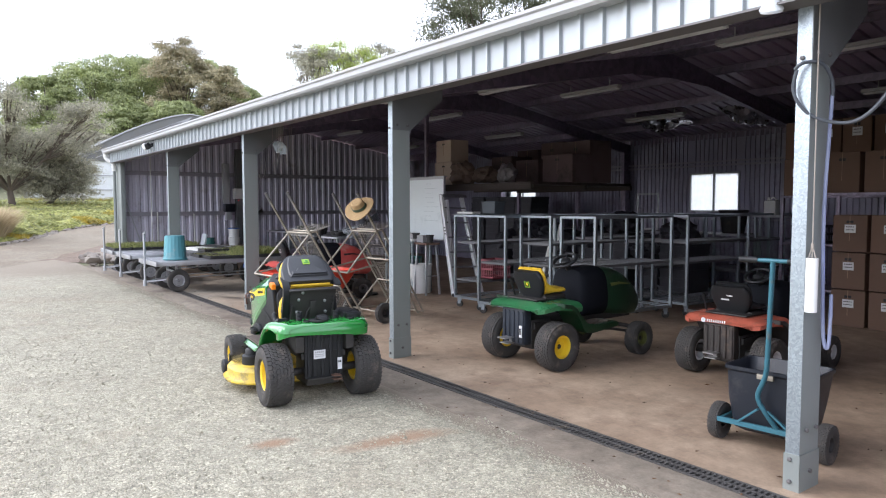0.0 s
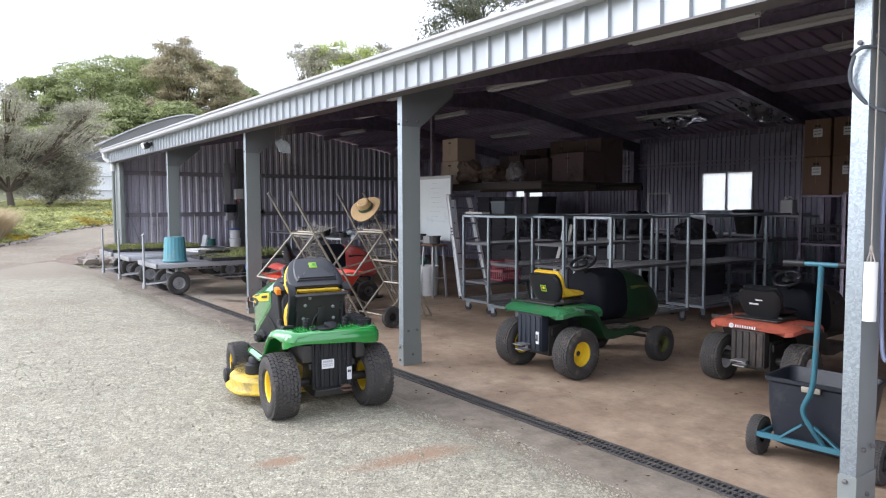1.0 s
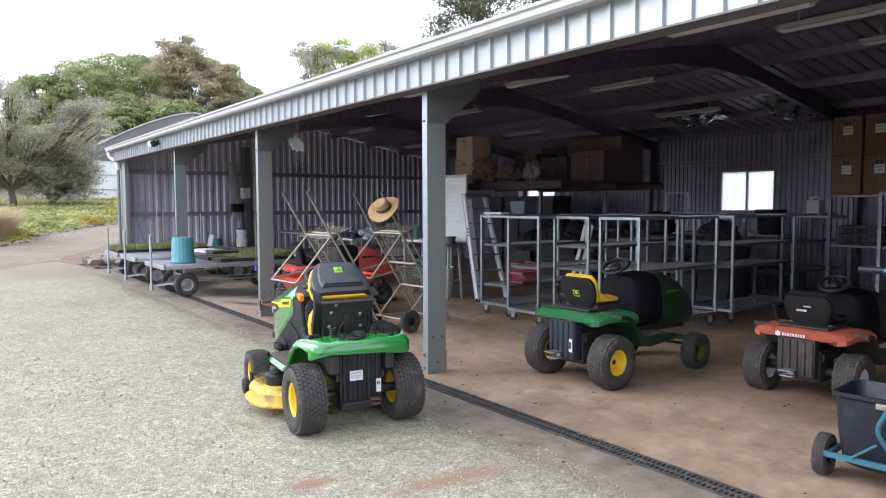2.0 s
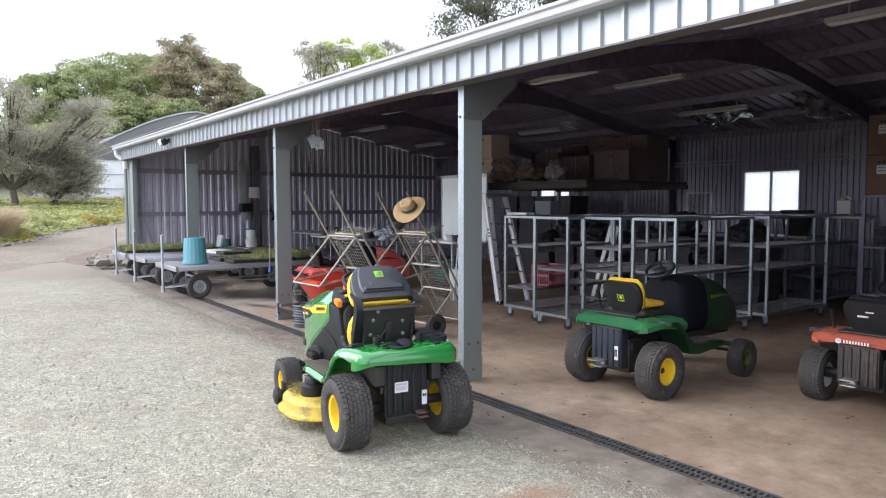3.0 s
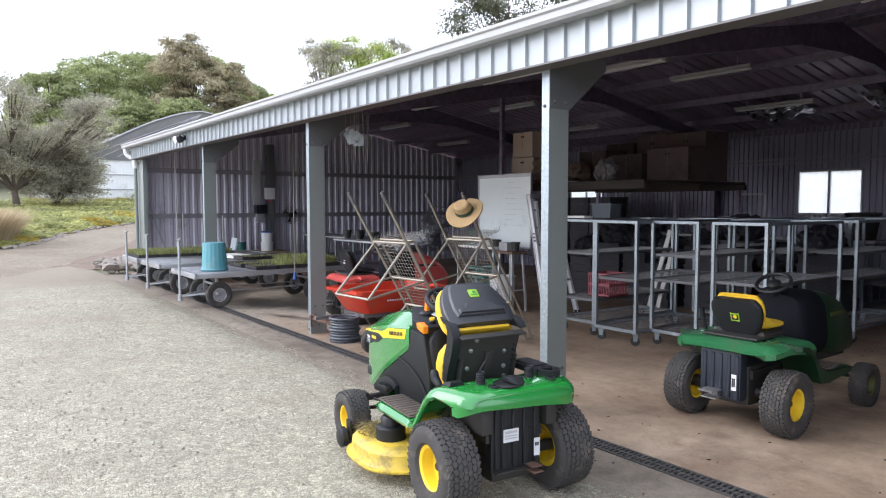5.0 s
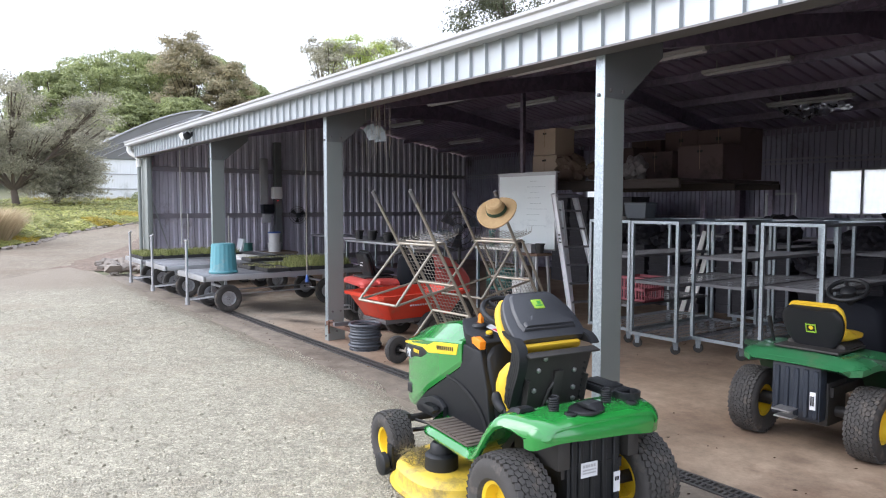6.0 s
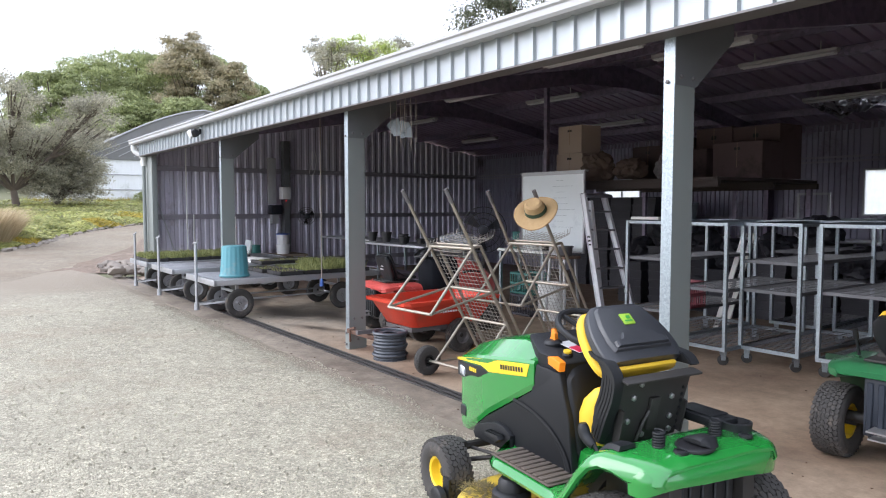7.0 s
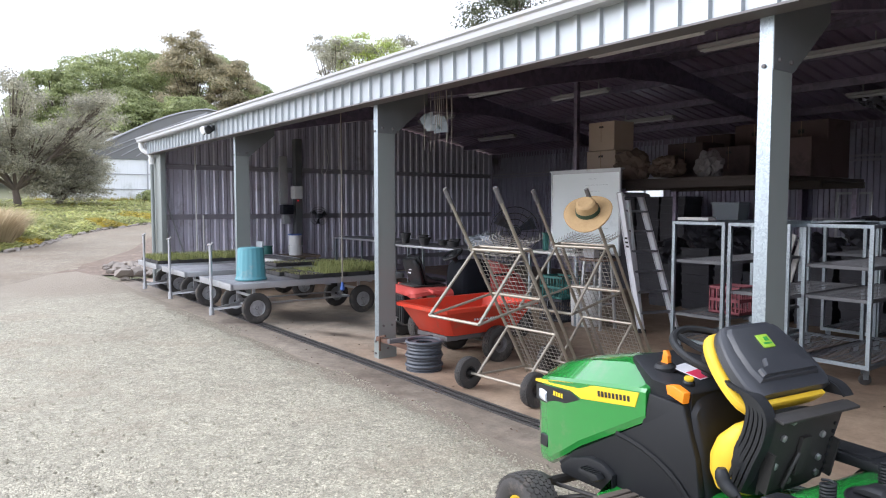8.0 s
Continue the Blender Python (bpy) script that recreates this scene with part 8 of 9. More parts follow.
for x in (-15.9, -15.25):
    for y in (1.8, 2.9):
        box(bm, (x - 0.02, y - 0.02, 0), (x + 0.02, y + 0.02, 0.46))
tagged(finish("low_bench", bm, M_TIMBER), "low timber bench by the end wall", "bench")
tub("storage_tub", pose(-15.47, 2.5, 0.502), 0.13, 0.14, 0.2, M_WHITE, "white plastic tub with red print on the bench", "tub")
tub("bucket", pose(-15.47, 2.5, 0.706), 0.115, 0.13, 0.22, M_WHITE, "white plastic bucket with blue lid", "bucket", M_BLUE)
tub("watering_can", pose(-15.65, 1.95, 0.502), 0.12, 0.11, 0.2, M_CRATE_TEAL, "green plastic watering can on the bench", "watering can")
bm = bmesh.new()
box(bm, (-0.16, -0.02, 0), (0.16, 0.02, 0.3), pose(-15.75, 1.8, 0.502, -12))
tagged(finish("paper_sign", bm, M_BOARD), "pale board leaning on the end wall", "board")


def fan(m, r, label):
    ob = thing("pedestal_fan", m, label, "fan")
    bm = bmesh.new()
    for k in range(4):
        rr = r * (k + 1) / 4
        tube(bm, [(rr * math.cos(math.tau * a / 32), -0.06 * (1 - (k / 3) ** 2), rr * math.sin(math.tau * a / 32)) for a in range(32)], 0.005, 5, closed=True)
    for k in range(16):
        a = math.tau * k / 16
        tube(bm, [(0.0, -0.07, 0.0), (r * 0.6 * math.cos(a), -0.05, r * 0.6 * math.sin(a)), (r * math.cos(a), 0, r * math.sin(a))], 0.003, 4)
    part("guard", bm, M_DARKSTEEL, ob)
    for k in range(3):
        bm = bmesh.new()
        a = math.tau * k / 3 + 0.4
        loft(bm, [[(c * rad * math.cos(a) - w * math.sin(a), y, c * rad * math.sin(a) + w * math.cos(a)) for w, y in ((-0.3 * rad, -0.02), (0.3 * rad, 0.02), (0.3 * rad, 0.026), (-0.3 * rad, -0.014))] for c, rad in ((1, r * 0.25), (1, r * 0.6), (1, r * 0.88))])
        part("blade", bm, M_HOPPER, ob)
    bm = bmesh.new()
    lathe(bm, [(0.0, -0.08), (0.05, -0.07), (0.06, 0.0), (0.06, 0.14), (0.0, 0.16)], 16, pose(0, 0, 0, 90))
    part("motor", bm, M_HOPPER, ob)
    return ob


f1 = fan(pose(-8.35, 2.2, 1.22, 0, 0, 50), 0.3, "large black pedestal fan behind the wire trolleys")
bm = bmesh.new()
tube(bm, [(0, 0.06, -1.2), (0, 0.06, -0.05)], 0.02, 8)
lathe(bm, [(0.22, -1.215), (0.22, -1.2), (0.03, -1.17), (0, -1.17)], 20, pose(0, 0.06, 0))
part("stand", bm, M_DARKSTEEL, f1)
f2 = fan(pose(-15.98, 3.3, 1.3, 0, 0, 75), 0.2, "black wall fan fixed to the end wall")
bm = bmesh.new()
bar(bm, (0, 0.05, 0), (0.05, 0.33, 0), 0.03)
part("wall_arm", bm, M_DARKSTEEL, f2)
# clutter on the benches
rng = random.Random(21)
for k in range(10):
    x = -12.2 + 0.22 * k
    tub("nursery_pot", pose(x, 2.75 + rng.uniform(0, 0.35), 0.902), 0.06, 0.08, rng.uniform(0.08, 0.2), M_POTBLACK, "small nursery pot standing on the bench", "pot")
crumpled("plastic_bundle", pose(-9.6, 2.75, 1.0), (0.3, 0.2, 0.13), 31, material("clear_plastic_wrap", (0.35, 0.38, 0.42), 0.25, 0, (0.2, 0.22, 0.25), scale=9), "bundle of clear plastic on the bench", "bundle")
# hanging strings and a torn plastic near the roof
ob = thing("hanging_twine", pose(-7.6, 0.35, 0), "ragged plastic and twine hanging from the knee plate", "twine")
bm = bmesh.new()
for k in range(14):
    x, y = rng.uniform(-0.05, 0.35), rng.uniform(-0.1, 0.2)
    z = rng.uniform(2.05, 2.3)
    tube(bm, [(x, y, 2.62), (x + 0.01, y, (z + 2.62) / 2), (x - 0.01, y + 0.01, z)], 0.0025, 4)
part("twine", bm, M_ROPE, ob)
bm = bmesh.new()
for k in range(3):
    c = Vector((0.02 + 0.11 * k, 0.0, 2.36 - 0.03 * k))
    pts = [[(c.x + 0.06 * (i - 1.5) + rng.uniform(-0.01, 0.01), c.y + rng.uniform(-0.03, 0.03), c.z + 0.05 * (j - 1.5)) for i in range(4)] for j in range(4)]
    loft(bm, pts, closed=False)
part("plastic_scrap", bm, material("pale_plastic_scrap", (0.2, 0.225, 0.24), 0.4, 0.0, (0.12, 0.135, 0.145), scale=8), ob)
for x, y, z0 in ((-10.35, 0.88, 0.4),):
    ob = thing("pull_rope", pose(x, y, 0), "thin pale rope hanging from the roof", "rope")
    bm = bmesh.new()
    tube(bm, [(0, 0, z0 + 0.1), (0, 0, roof_z(y) - 0.1)], 0.008, 6)
    part("line", bm, M_ROPE, ob)
    bm = bmesh.new()
    lathe(bm, [(0.0, z0 - 0.03), (0.035, z0), (0.02, z0 + 0.08), (0.0, z0 + 0.12)], 12)
    part("end_fitting", bm, M_BLUE, ob)
# torn rags of foil lining hanging under the roof
def foil_rag(x0, x1, y0, y1, sag, seed):
    bm = bmesh.new()
    rows = []
    n = 40
    for i in range(n + 1):
        x = x0 + (x1 - x0) * i / n
        row = []
        for j in range(17):
            f = j / 16
            y = y0 + (y1 - y0) * f + 0.08 * noise.noise(Vector((x * 3, f * 2, seed)))
            fold = abs(noise.noise(Vector((x * 5, y * 5, seed)))) * 0.16 + abs(noise.noise(Vector((x * 13, y * 13, seed)))) * 0.07
            ends = math.sin(math.pi * min(1.0, max(0.0, i / n))) ** 0.5
            row.append((x, y, roof_z(y) - 0.13 - (sag * math.sin(f * math.pi) ** 0.7 + fold) * ends))
        rows.append(row)
    loft(bm, rows, closed=False)
    tagged(finish("foil_lining", bm, M_FOIL, angle=12), "torn crumpled silver foil hanging under the roof", "lining", kind="structure")


foil_rag(-4.75, -3.95, 6.7, 7.6, 0.16, 2.0)
foil_rag(-6.6, -5.6, 6.7, 7.4, 0.05, 7.0)

# ---- outside: garden, greenhouse, trees ----
M_GREENHOUSE = material("white_greenhouse_sheet", (0.85, 0.86, 0.86), 0.5, 0.0, (0.76, 0.78, 0.78), scale=0.8, dirt=(0.45, 0.47, 0.42), dirt_scale=0.7, dirt_amount=0.25)
M_GREYROOF = material("grey_film_roof", (0.2, 0.2, 0.195), 0.5, 0.0, (0.14, 0.14, 0.135), scale=0.6, dirt=(0.16, 0.15, 0.13), dirt_scale=0.8, dirt_amount=0.3)
M_BARK = material("grey_brown_bark", (0.14, 0.11, 0.085), 0.9, 0.0, (0.08, 0.065, 0.05), scale=6, bump=0.15, bump_scale=18, stretch=(1, 1, 0.3))
M_LEAF_DARK = foliage("dense_green_leaves", (0.46, 0.5, 0.22), (0.2, 0.235, 0.1))
M_LEAF_ROOF = foliage("grey_green_leaves", (0.2, 0.21, 0.13), (0.1, 0.11, 0.065))
M_LEAF_BRIGHT = foliage("bright_leaves", (0.62, 0.68, 0.18), (0.33, 0.42, 0.11))
M_LEAF_OLIVE = foliage("olive_leaves", (0.5, 0.48, 0.36), (0.24, 0.225, 0.165))
M_LEAF_BROWN = foliage("brownish_leaves", (0.5, 0.43, 0.27), (0.27, 0.25, 0.15))
M_COVER = foliage("groundcover_leaves", (0.58, 0.56, 0.22), (0.24, 0.28, 0.1))
M_COVER_YELLOW = foliage("yellow_groundcover", (0.6, 0.46, 0.07), (0.34, 0.3, 0.06))
M_DRYGRASS = foliage("dry_ornamental_grass", (0.62, 0.52, 0.34), (0.4, 0.32, 0.19))
M_ROCK = material("grey_field_stone", (0.3, 0.265, 0.225), 0.85, 0.0, (0.18, 0.155, 0.13), scale=4, bump=0.1, bump_scale=20)


def leaf_cloud(rng, blobs, count, size, droop=0.0, fill=False):
    """Leaf quads over a set of uneven blobs (x, y, z, rx, ry, rz)."""
    nrng = np.random.default_rng(rng.randrange(10 ** 6))
    weights = np.array([b[3] * b[4] + b[4] * b[5] + b[3] * b[5] for b in blobs])
    pick = nrng.choice(len(blobs), count, p=weights / weights.sum())
    b = np.array(blobs)[pick]
    d = nrng.normal(size=(count, 3))
    d /= np.linalg.norm(d, axis=1)[:, None]
    low = d[:, 2] < -0.35
    d[low, 2] *= -1
    rad = nrng.uniform(0.1, 1.25, count) ** 0.7 if fill else nrng.uniform(0.72, 1.06, count) ** 0.8
    rad *= 1 + 0.16 * np.sin(d[:, 0] * 7 + b[:, 0] * 3) * np.sin(d[:, 1] * 6 + b[:, 2] * 5) + 0.1 * np.sin(d[:, 2] * 9 + b[:, 1] * 4)
    centre = b[:, :3] + d * b[:, 3:] * rad[:, None]
    normal = d + nrng.normal(scale=0.55, size=(count, 3))
    normal[:, 2] += 0.35 - droop
    normal /= np.linalg.norm(normal, axis=1)[:, None]
    helper = nrng.normal(size=(count, 3))
    u = np.cross(normal, helper)
    u /= np.linalg.norm(u, axis=1)[:, None]
    v = np.cross(normal, u)
    s = size * nrng.uniform(0.6, 1.4, count)[:, None]
    verts = np.stack([centre - u * s, centre - v * s * 0.45 + normal * s * 0.1, centre + u * s, centre + v * s * 0.45 + normal * s * 0.1], 1).reshape(-1, 3)
    faces = np.arange(count * 4).reshape(-1, 4)
    return verts, faces


def leaf_mesh(name, verts, faces, mat, parent):
    me = bpy.data.meshes.new(name)
    n = len(verts)
    me.vertices.add(n)
    me.vertices.foreach_set("co", verts.astype(np.float32).ravel())
    me.loops.add(faces.size)
    me.loops.foreach_set("vertex_index", faces.astype(np.int32).ravel())
    me.polygons.add(len(faces))
    me.polygons.foreach_set("loop_start", np.arange(0, faces.size, 4, dtype=np.int32))
    me.polygons.foreach_set("loop_total", np.full(len(faces), 4, dtype=np.int32))
    me.update(calc_edges=True)
    me.materials.append(mat)
    ob = new(name, me)
    ob.parent = parent
    return ob


def tree(x, y, height, spread, mat, label, seed, count=36000, leaf=0.12, shape="dome", clumps=34):
    """A tree with a crown of many leaf clumps: a round dome, a tall cone, or an open airy head."""
    rng = random.Random(seed)
    ob = thing("tree", pose(x, y, rise(x, y) - 0.1), label, "tree", "trees on the rise")
    r = 0.022 * height
    bm = bmesh.new()
    bend = [(0, 0, 0), (rng.uniform(-0.2, 0.2), rng.uniform(-0.2, 0.2), height * 0.25), (rng.uniform(-0.5, 0.5), rng.uniform(-0.5, 0.5), height * 0.55), (rng.uniform(-0.5, 0.5), rng.uniform(-0.5, 0.5), height * 0.8)]
    line = smooth_line(bend, 4)
    tube(bm, line, [r * (1 - 0.85 * i / (len(line) - 1)) for i in range(len(line))], 8)
    blobs = []
    for k in range(clumps):
        a = k * 2.39996 + rng.uniform(-0.3, 0.3)
        f = (k + 0.5) / clumps
        if shape == "dome":
            up = 1 - 1.6 * f
            rad = spread * 0.78 * math.sqrt(max(0.0, 1 - up * up)) * rng.uniform(0.85, 1.08)
            zz = height * 0.5 + up * height * 0.36 * rng.uniform(0.9, 1.08)
            s = spread * rng.uniform(0.2, 0.36)
        elif shape == "cone":
            rad = spread * (0.3 + 0.6 * math.sqrt(f)) * rng.uniform(0.35, 1.0)
            zz = height * (0.9 - 0.7 * f) + rng.uniform(-0.6, 0.6)
            s = spread * rng.uniform(0.16, 0.3)
        else:
            rad = spread * math.sqrt(rng.random())
            zz = height * rng.uniform(0.62, 0.92) - rad * 0.3
            s = spread * rng.uniform(0.22, 0.4)
        c = (rad * math.cos(a), rad * math.sin(a), zz)
        blobs.append((*c, s, s, s * rng.uniform(0.6, 0.9)))
        if k % 2 == 0 or shape == "airy":
            start = line[min(len(line) - 1, max(2, int(zz / height * 0.75 * len(line))))]
            tube(bm, smooth_line([start, start.lerp(Vector(c), 0.5) + Vector((0, 0, -0.03 * height)), Vector(c)], 3), [r * 0.22, r * 0.19, r * 0.16, r * 0.13, r * 0.1, r * 0.07, r * 0.04], 5)
    part("trunk", bm, M_BARK, ob)
    verts, faces = leaf_cloud(rng, blobs, count, leaf, fill=shape != "dome")
    leaf_mesh("crown", verts, faces, mat, ob)
    return ob


# wooded hill: rows of round-topped trees
spec = [(-80, 6.0, 11.6, 4.3, 0), (-84, 10.5, 13.5, 5.2, 0), (-86, 15.6, 15.0, 5.8, 0), (-74, 12.0, 9.0, 4.2, 0), (-72, 17.0, 9.5, 4.0, 0), (-88, 25.0, 15.5, 5.5, 0), (-84, 28.5, 12.0, 4.5, 0),
        (-88, 33.0, 11.0, 4.5, 1), (-66, 8.0, 5.5, 3.2, 2), (-64, 21.5, 8.5, 3.8, 0), (-95, 40.0, 10.0, 4.5, 0), (-60, 15.0, 5.0, 2.6, 1), (-62, 10.5, 4.6, 2.8, 1), (-92, 19.0, 15.5, 4.5, 0),
        (-70, 3.5, 5.5, 3.6, 0), (-68, 13.5, 5.5, 3.2, 0), (-70, -1.5, 4.5, 3.4, 2), (-71, 8.5, 6.5, 3.4, 0)]
kinds = [(M_LEAF_DARK, "dense green round-topped tree on the rise"), (M_LEAF_BRIGHT, "bright yellow-green tree on the rise"), (M_LEAF_OLIVE, "grey-olive airy tree on the rise")]
for k, (x, y, h, w, kind) in enumerate(spec):
    tree(x, y, h, w, kinds[kind][0], kinds[kind][1], 100 + k)
tree(-79, 19.2, 16.4, 5.2, M_LEAF_BROWN, "tall brown-tinged leafy tree on the rise", 121, 44000, 0.12, "cone", 56)
tree(-76, 23.0, 13.5, 4.0, M_LEAF_BROWN, "brown-tinged leafy tree on the rise", 122, 32000, 0.12, "cone", 44)
# trees behind the shed roof
tree(-50, 21.8, 14.4, 2.6, M_LEAF_OLIVE, "tall airy grey-green tree behind the roof", 131, 16000, 0.075, "airy", 34)
tree(-51, 24.8, 15.0, 3.0, M_LEAF_BRIGHT, "airy bright green tree behind the roof", 132, 18000, 0.075, "airy", 36)
tree(-52, 28.8, 15.9, 2.8, M_LEAF_OLIVE, "tall airy grey-green tree behind the roof", 134, 14000, 0.075, "airy", 32)
tree(-30, 22.5, 14.8, 3.6, M_LEAF_ROOF, "broad dark leafy tree behind the shed roof", 133, 26000, 0.085, "airy", 44)

# spreading grey-green trees beside the track
def leaning_tree(x, y, seed, height, spread, label, lean):
    rng = random.Random(seed)
    ob = thing("tree", pose(x, y, rise(x, y) - 0.05), label, "tree", "trees by the track")
    bm = bmesh.new()
    blobs = []
    fork = Vector((lean[0] * 0.3, lean[1] * 0.3, height * 0.16))
    tube(bm, smooth_line([(0, 0, 0), (0.1, -0.05, height * 0.08), fork], 3), [0.26, 0.22, 0.2, 0.18, 0.17, 0.16, 0.15], 10)
    for k in range(13):
        a = math.tau * k / 13 + rng.uniform(-0.2, 0.2)
        out = spread * rng.uniform(0.45, 0.95)
        tip = Vector((math.cos(a) * out * 0.6 + lean[0], math.sin(a) * out + lean[1], height * rng.uniform(0.5, 0.9)))
        mid = fork.lerp(tip, 0.5) + Vector((rng.uniform(-0.4, 0.4), rng.uniform(-0.4, 0.4), height * rng.uniform(-0.06, 0.08)))
        limb = smooth_line([fork, mid, tip], 4)
        tube(bm, limb, [0.1 * (1 - 0.85 * i / (len(limb) - 1)) for i in range(len(limb))], 7)
        for j in range(14):
            c = limb[4 + j % (len(limb) - 4)] + Vector((rng.uniform(-1.0, 1.0), rng.uniform(-1.2, 1.2), rng.uniform(-0.7, 0.7)))
            s = rng.uniform(0.35, 0.85)
            blobs.append((c.x, c.y, c.z, s, s * 1.15, s * 0.75))
            tube(bm, [limb[3], limb[4 + j % (len(limb) - 4)].lerp(c, 0.5), c], [0.035, 0.025, 0.01], 5)
    part("trunk", bm, M_BARK, ob)
    verts, faces = leaf_cloud(rng, blobs, 72000, 0.055, 0.2, fill=True)
    leaf_mesh("crown", verts, faces, M_LEAF_OLIVE, ob)


leaning_tree(-44.0, 0.0, 151, 7.2, 5.6, "spreading grey-green tree with forked trunk by the track", (0.3, -0.4))
leaning_tree(-45.5, 2.0, 152, 3.2, 1.7, "low bushy grey-green tree by the greenhouse", (0.2, 0.4))

# white greenhouse with a curved roof
gx, gz = -51.0, rise(-51.0, 5)
ob = thing("greenhouse", pose(gx, 0, gz), "white sheeted greenhouse with grey arched roof", "greenhouse")
WALL_H = 2.95
bm = bmesh.new()
for k in range(3):
    z = WALL_H / 3 * k
    ribbed(bm, (1.2, 18.0), z, z + WALL_H / 3 - 0.02, thick=0.05, pitch=0.4, rib=0.01, m=pose(0, 0, 0, 0, 0, 90))
part("wall_sheet", bm, M_GREENHOUSE, ob)
bm = bmesh.new()
for k in range(1, 4):
    bar(bm, (0.03, 1.2, WALL_H / 3 * k), (0.03, 18, WALL_H / 3 * k), 0.05, 0.05)
for y in (1.25, 4.2, 8.0, 12.0):
    bar(bm, (0.06, y, 0), (0.06, y, WALL_H), 0.07)
part("frame", bm, M_BOXGREY, ob)


def arch(k, d, lift=0.0):
    """The roof's line: a low pointed arch over the end wall."""
    f = k / 24
    return (0.1 - d, 4.0 + 16.0 * f, WALL_H + lift + 3.6 * (1 - abs(2 * f - 1) ** 1.5))


bm = bmesh.new()
loft(bm, [[arch(k, d) for k in range(25)] for d in (0, 14)], closed=False)
loft(bm, [[(0.1, arch(k, 0)[1], WALL_H) for k in range(25)], [arch(k, 0) for k in range(25)]], closed=False)
part("roof", bm, M_GREYROOF, ob)
bm = bmesh.new()
tube(bm, [arch(k, -0.05, 0.02) for k in range(25)], 0.06, 6)
part("roof_hoop", bm, M_BOXGREY, ob)
for k in range(6):
    bm = bmesh.new()
    tube(bm, [(0.16, 4.6 + k * 0.9, WALL_H + 0.2), (0.16, 12.0, WALL_H + 3.4)], 0.025, 5)
    part("stay_wire", bm, M_BOXGREY, ob)

# groundcover bank between track and greenhouse
def edge_far(i):
    """The track's edge on the greenhouse side, and the way out from it."""
    p, q = Vector(track_rows[i][0]), Vector(track_rows[i][-1])
    far, near = (p, q) if p.y < q.y else (q, p)
    return far, (far - near).normalized()


rng = random.Random(77)
nrng = np.random.default_rng(77)
quads, yellow = [], []
bank = []
for i in range(16, len(track_rows)):
    p, out = edge_far(i)
    bank.append((p, out))
for k in range(80000):
    i = rng.randrange(len(bank) - 1)
    f = rng.random()
    p = bank[i][0].lerp(bank[i + 1][0], f)
    d = 17.0 * rng.random() ** 1.3 + 0.15
    q = p + bank[i][1] * d
    if q.x > -23 or q.x < -50.2:
        continue
    hump = 0.28 * min(1, d / 0.8) + 0.16 * noise.noise(Vector((q.x * 0.8, q.y * 0.8, 0))) + 0.1 * min(1.0, d / 4)
    z = rise(q.x, q.y) + max(0.02, hump) * rng.uniform(0.75, 1.0)
    s = rng.uniform(0.05, 0.11)
    n = Vector((rng.uniform(-0.6, 0.6), rng.uniform(-0.6, 0.6), 1)).normalized()
    u = n.orthogonal().normalized()
    u.rotate(Matrix.Rotation(rng.uniform(0, math.tau), 3, n))
    v = n.cross(u)
    c = Vector((q.x, q.y, z))
    quad = [c - u * s, c - v * s * 0.4, c + u * s, c + v * s * 0.4]
    glow = noise.noise(Vector((q.x * 0.35 + 4, q.y * 0.35, 3)))
    (yellow if glow > 0.22 and d < 3.5 else quads).append(quad)
cover = thing("groundcover_bed", pose(0, 0, 0), "low green groundcover bank beside the track", "garden bed", kind="stuff")
verts = np.array([[tuple(p) for p in quad] for quad in quads]).reshape(-1, 3)
leaf_mesh("green_cover", verts, np.arange(len(verts)).reshape(-1, 4), M_COVER, cover)
verts = np.array([[tuple(p) for p in quad] for quad in yellow]).reshape(-1, 3)
leaf_mesh("yellow_cover", verts, np.arange(len(verts)).reshape(-1, 4), M_COVER_YELLOW, cover)


def grass_clump(x, y, r, tall, blades, seed, mat, label):
    rng = random.Random(seed)
    verts, faces = [], []
    for k in range(blades):
        a, d = rng.uniform(0, math.tau), r * rng.random() ** 0.7
        bx, by = d * math.cos(a) * 0.5, d * math.sin(a) * 0.5
        t = tall * rng.uniform(0.6, 1.1)
        lean = Vector((math.cos(a), math.sin(a), 0)) * (d * 0.9 + rng.uniform(0, 0.3) * t)
        w = rng.uniform(0.006, 0.014)
        s = Vector((-math.sin(a), math.cos(a), 0)) * w
        p0, p1, p2 = Vector((bx, by, 0)), Vector((bx, by, t * 0.65)) + lean * 0.45, Vector((bx, by, t)) + lean
        i = len(verts)
        verts += [tuple(p0 - s), tuple(p0 + s), tuple(p1 + s), tuple(p1 - s), tuple(p2)]
        faces += [(i, i + 1, i + 2, i + 3), (i + 3, i + 2, i + 4)]
    ob = sheet_mesh("grass_clump", verts, faces, mat, smooth=False)
    ob.matrix_basis = pose(x, y, rise(x, y))
    return tagged(ob, label, "grass", "ornamental grasses")


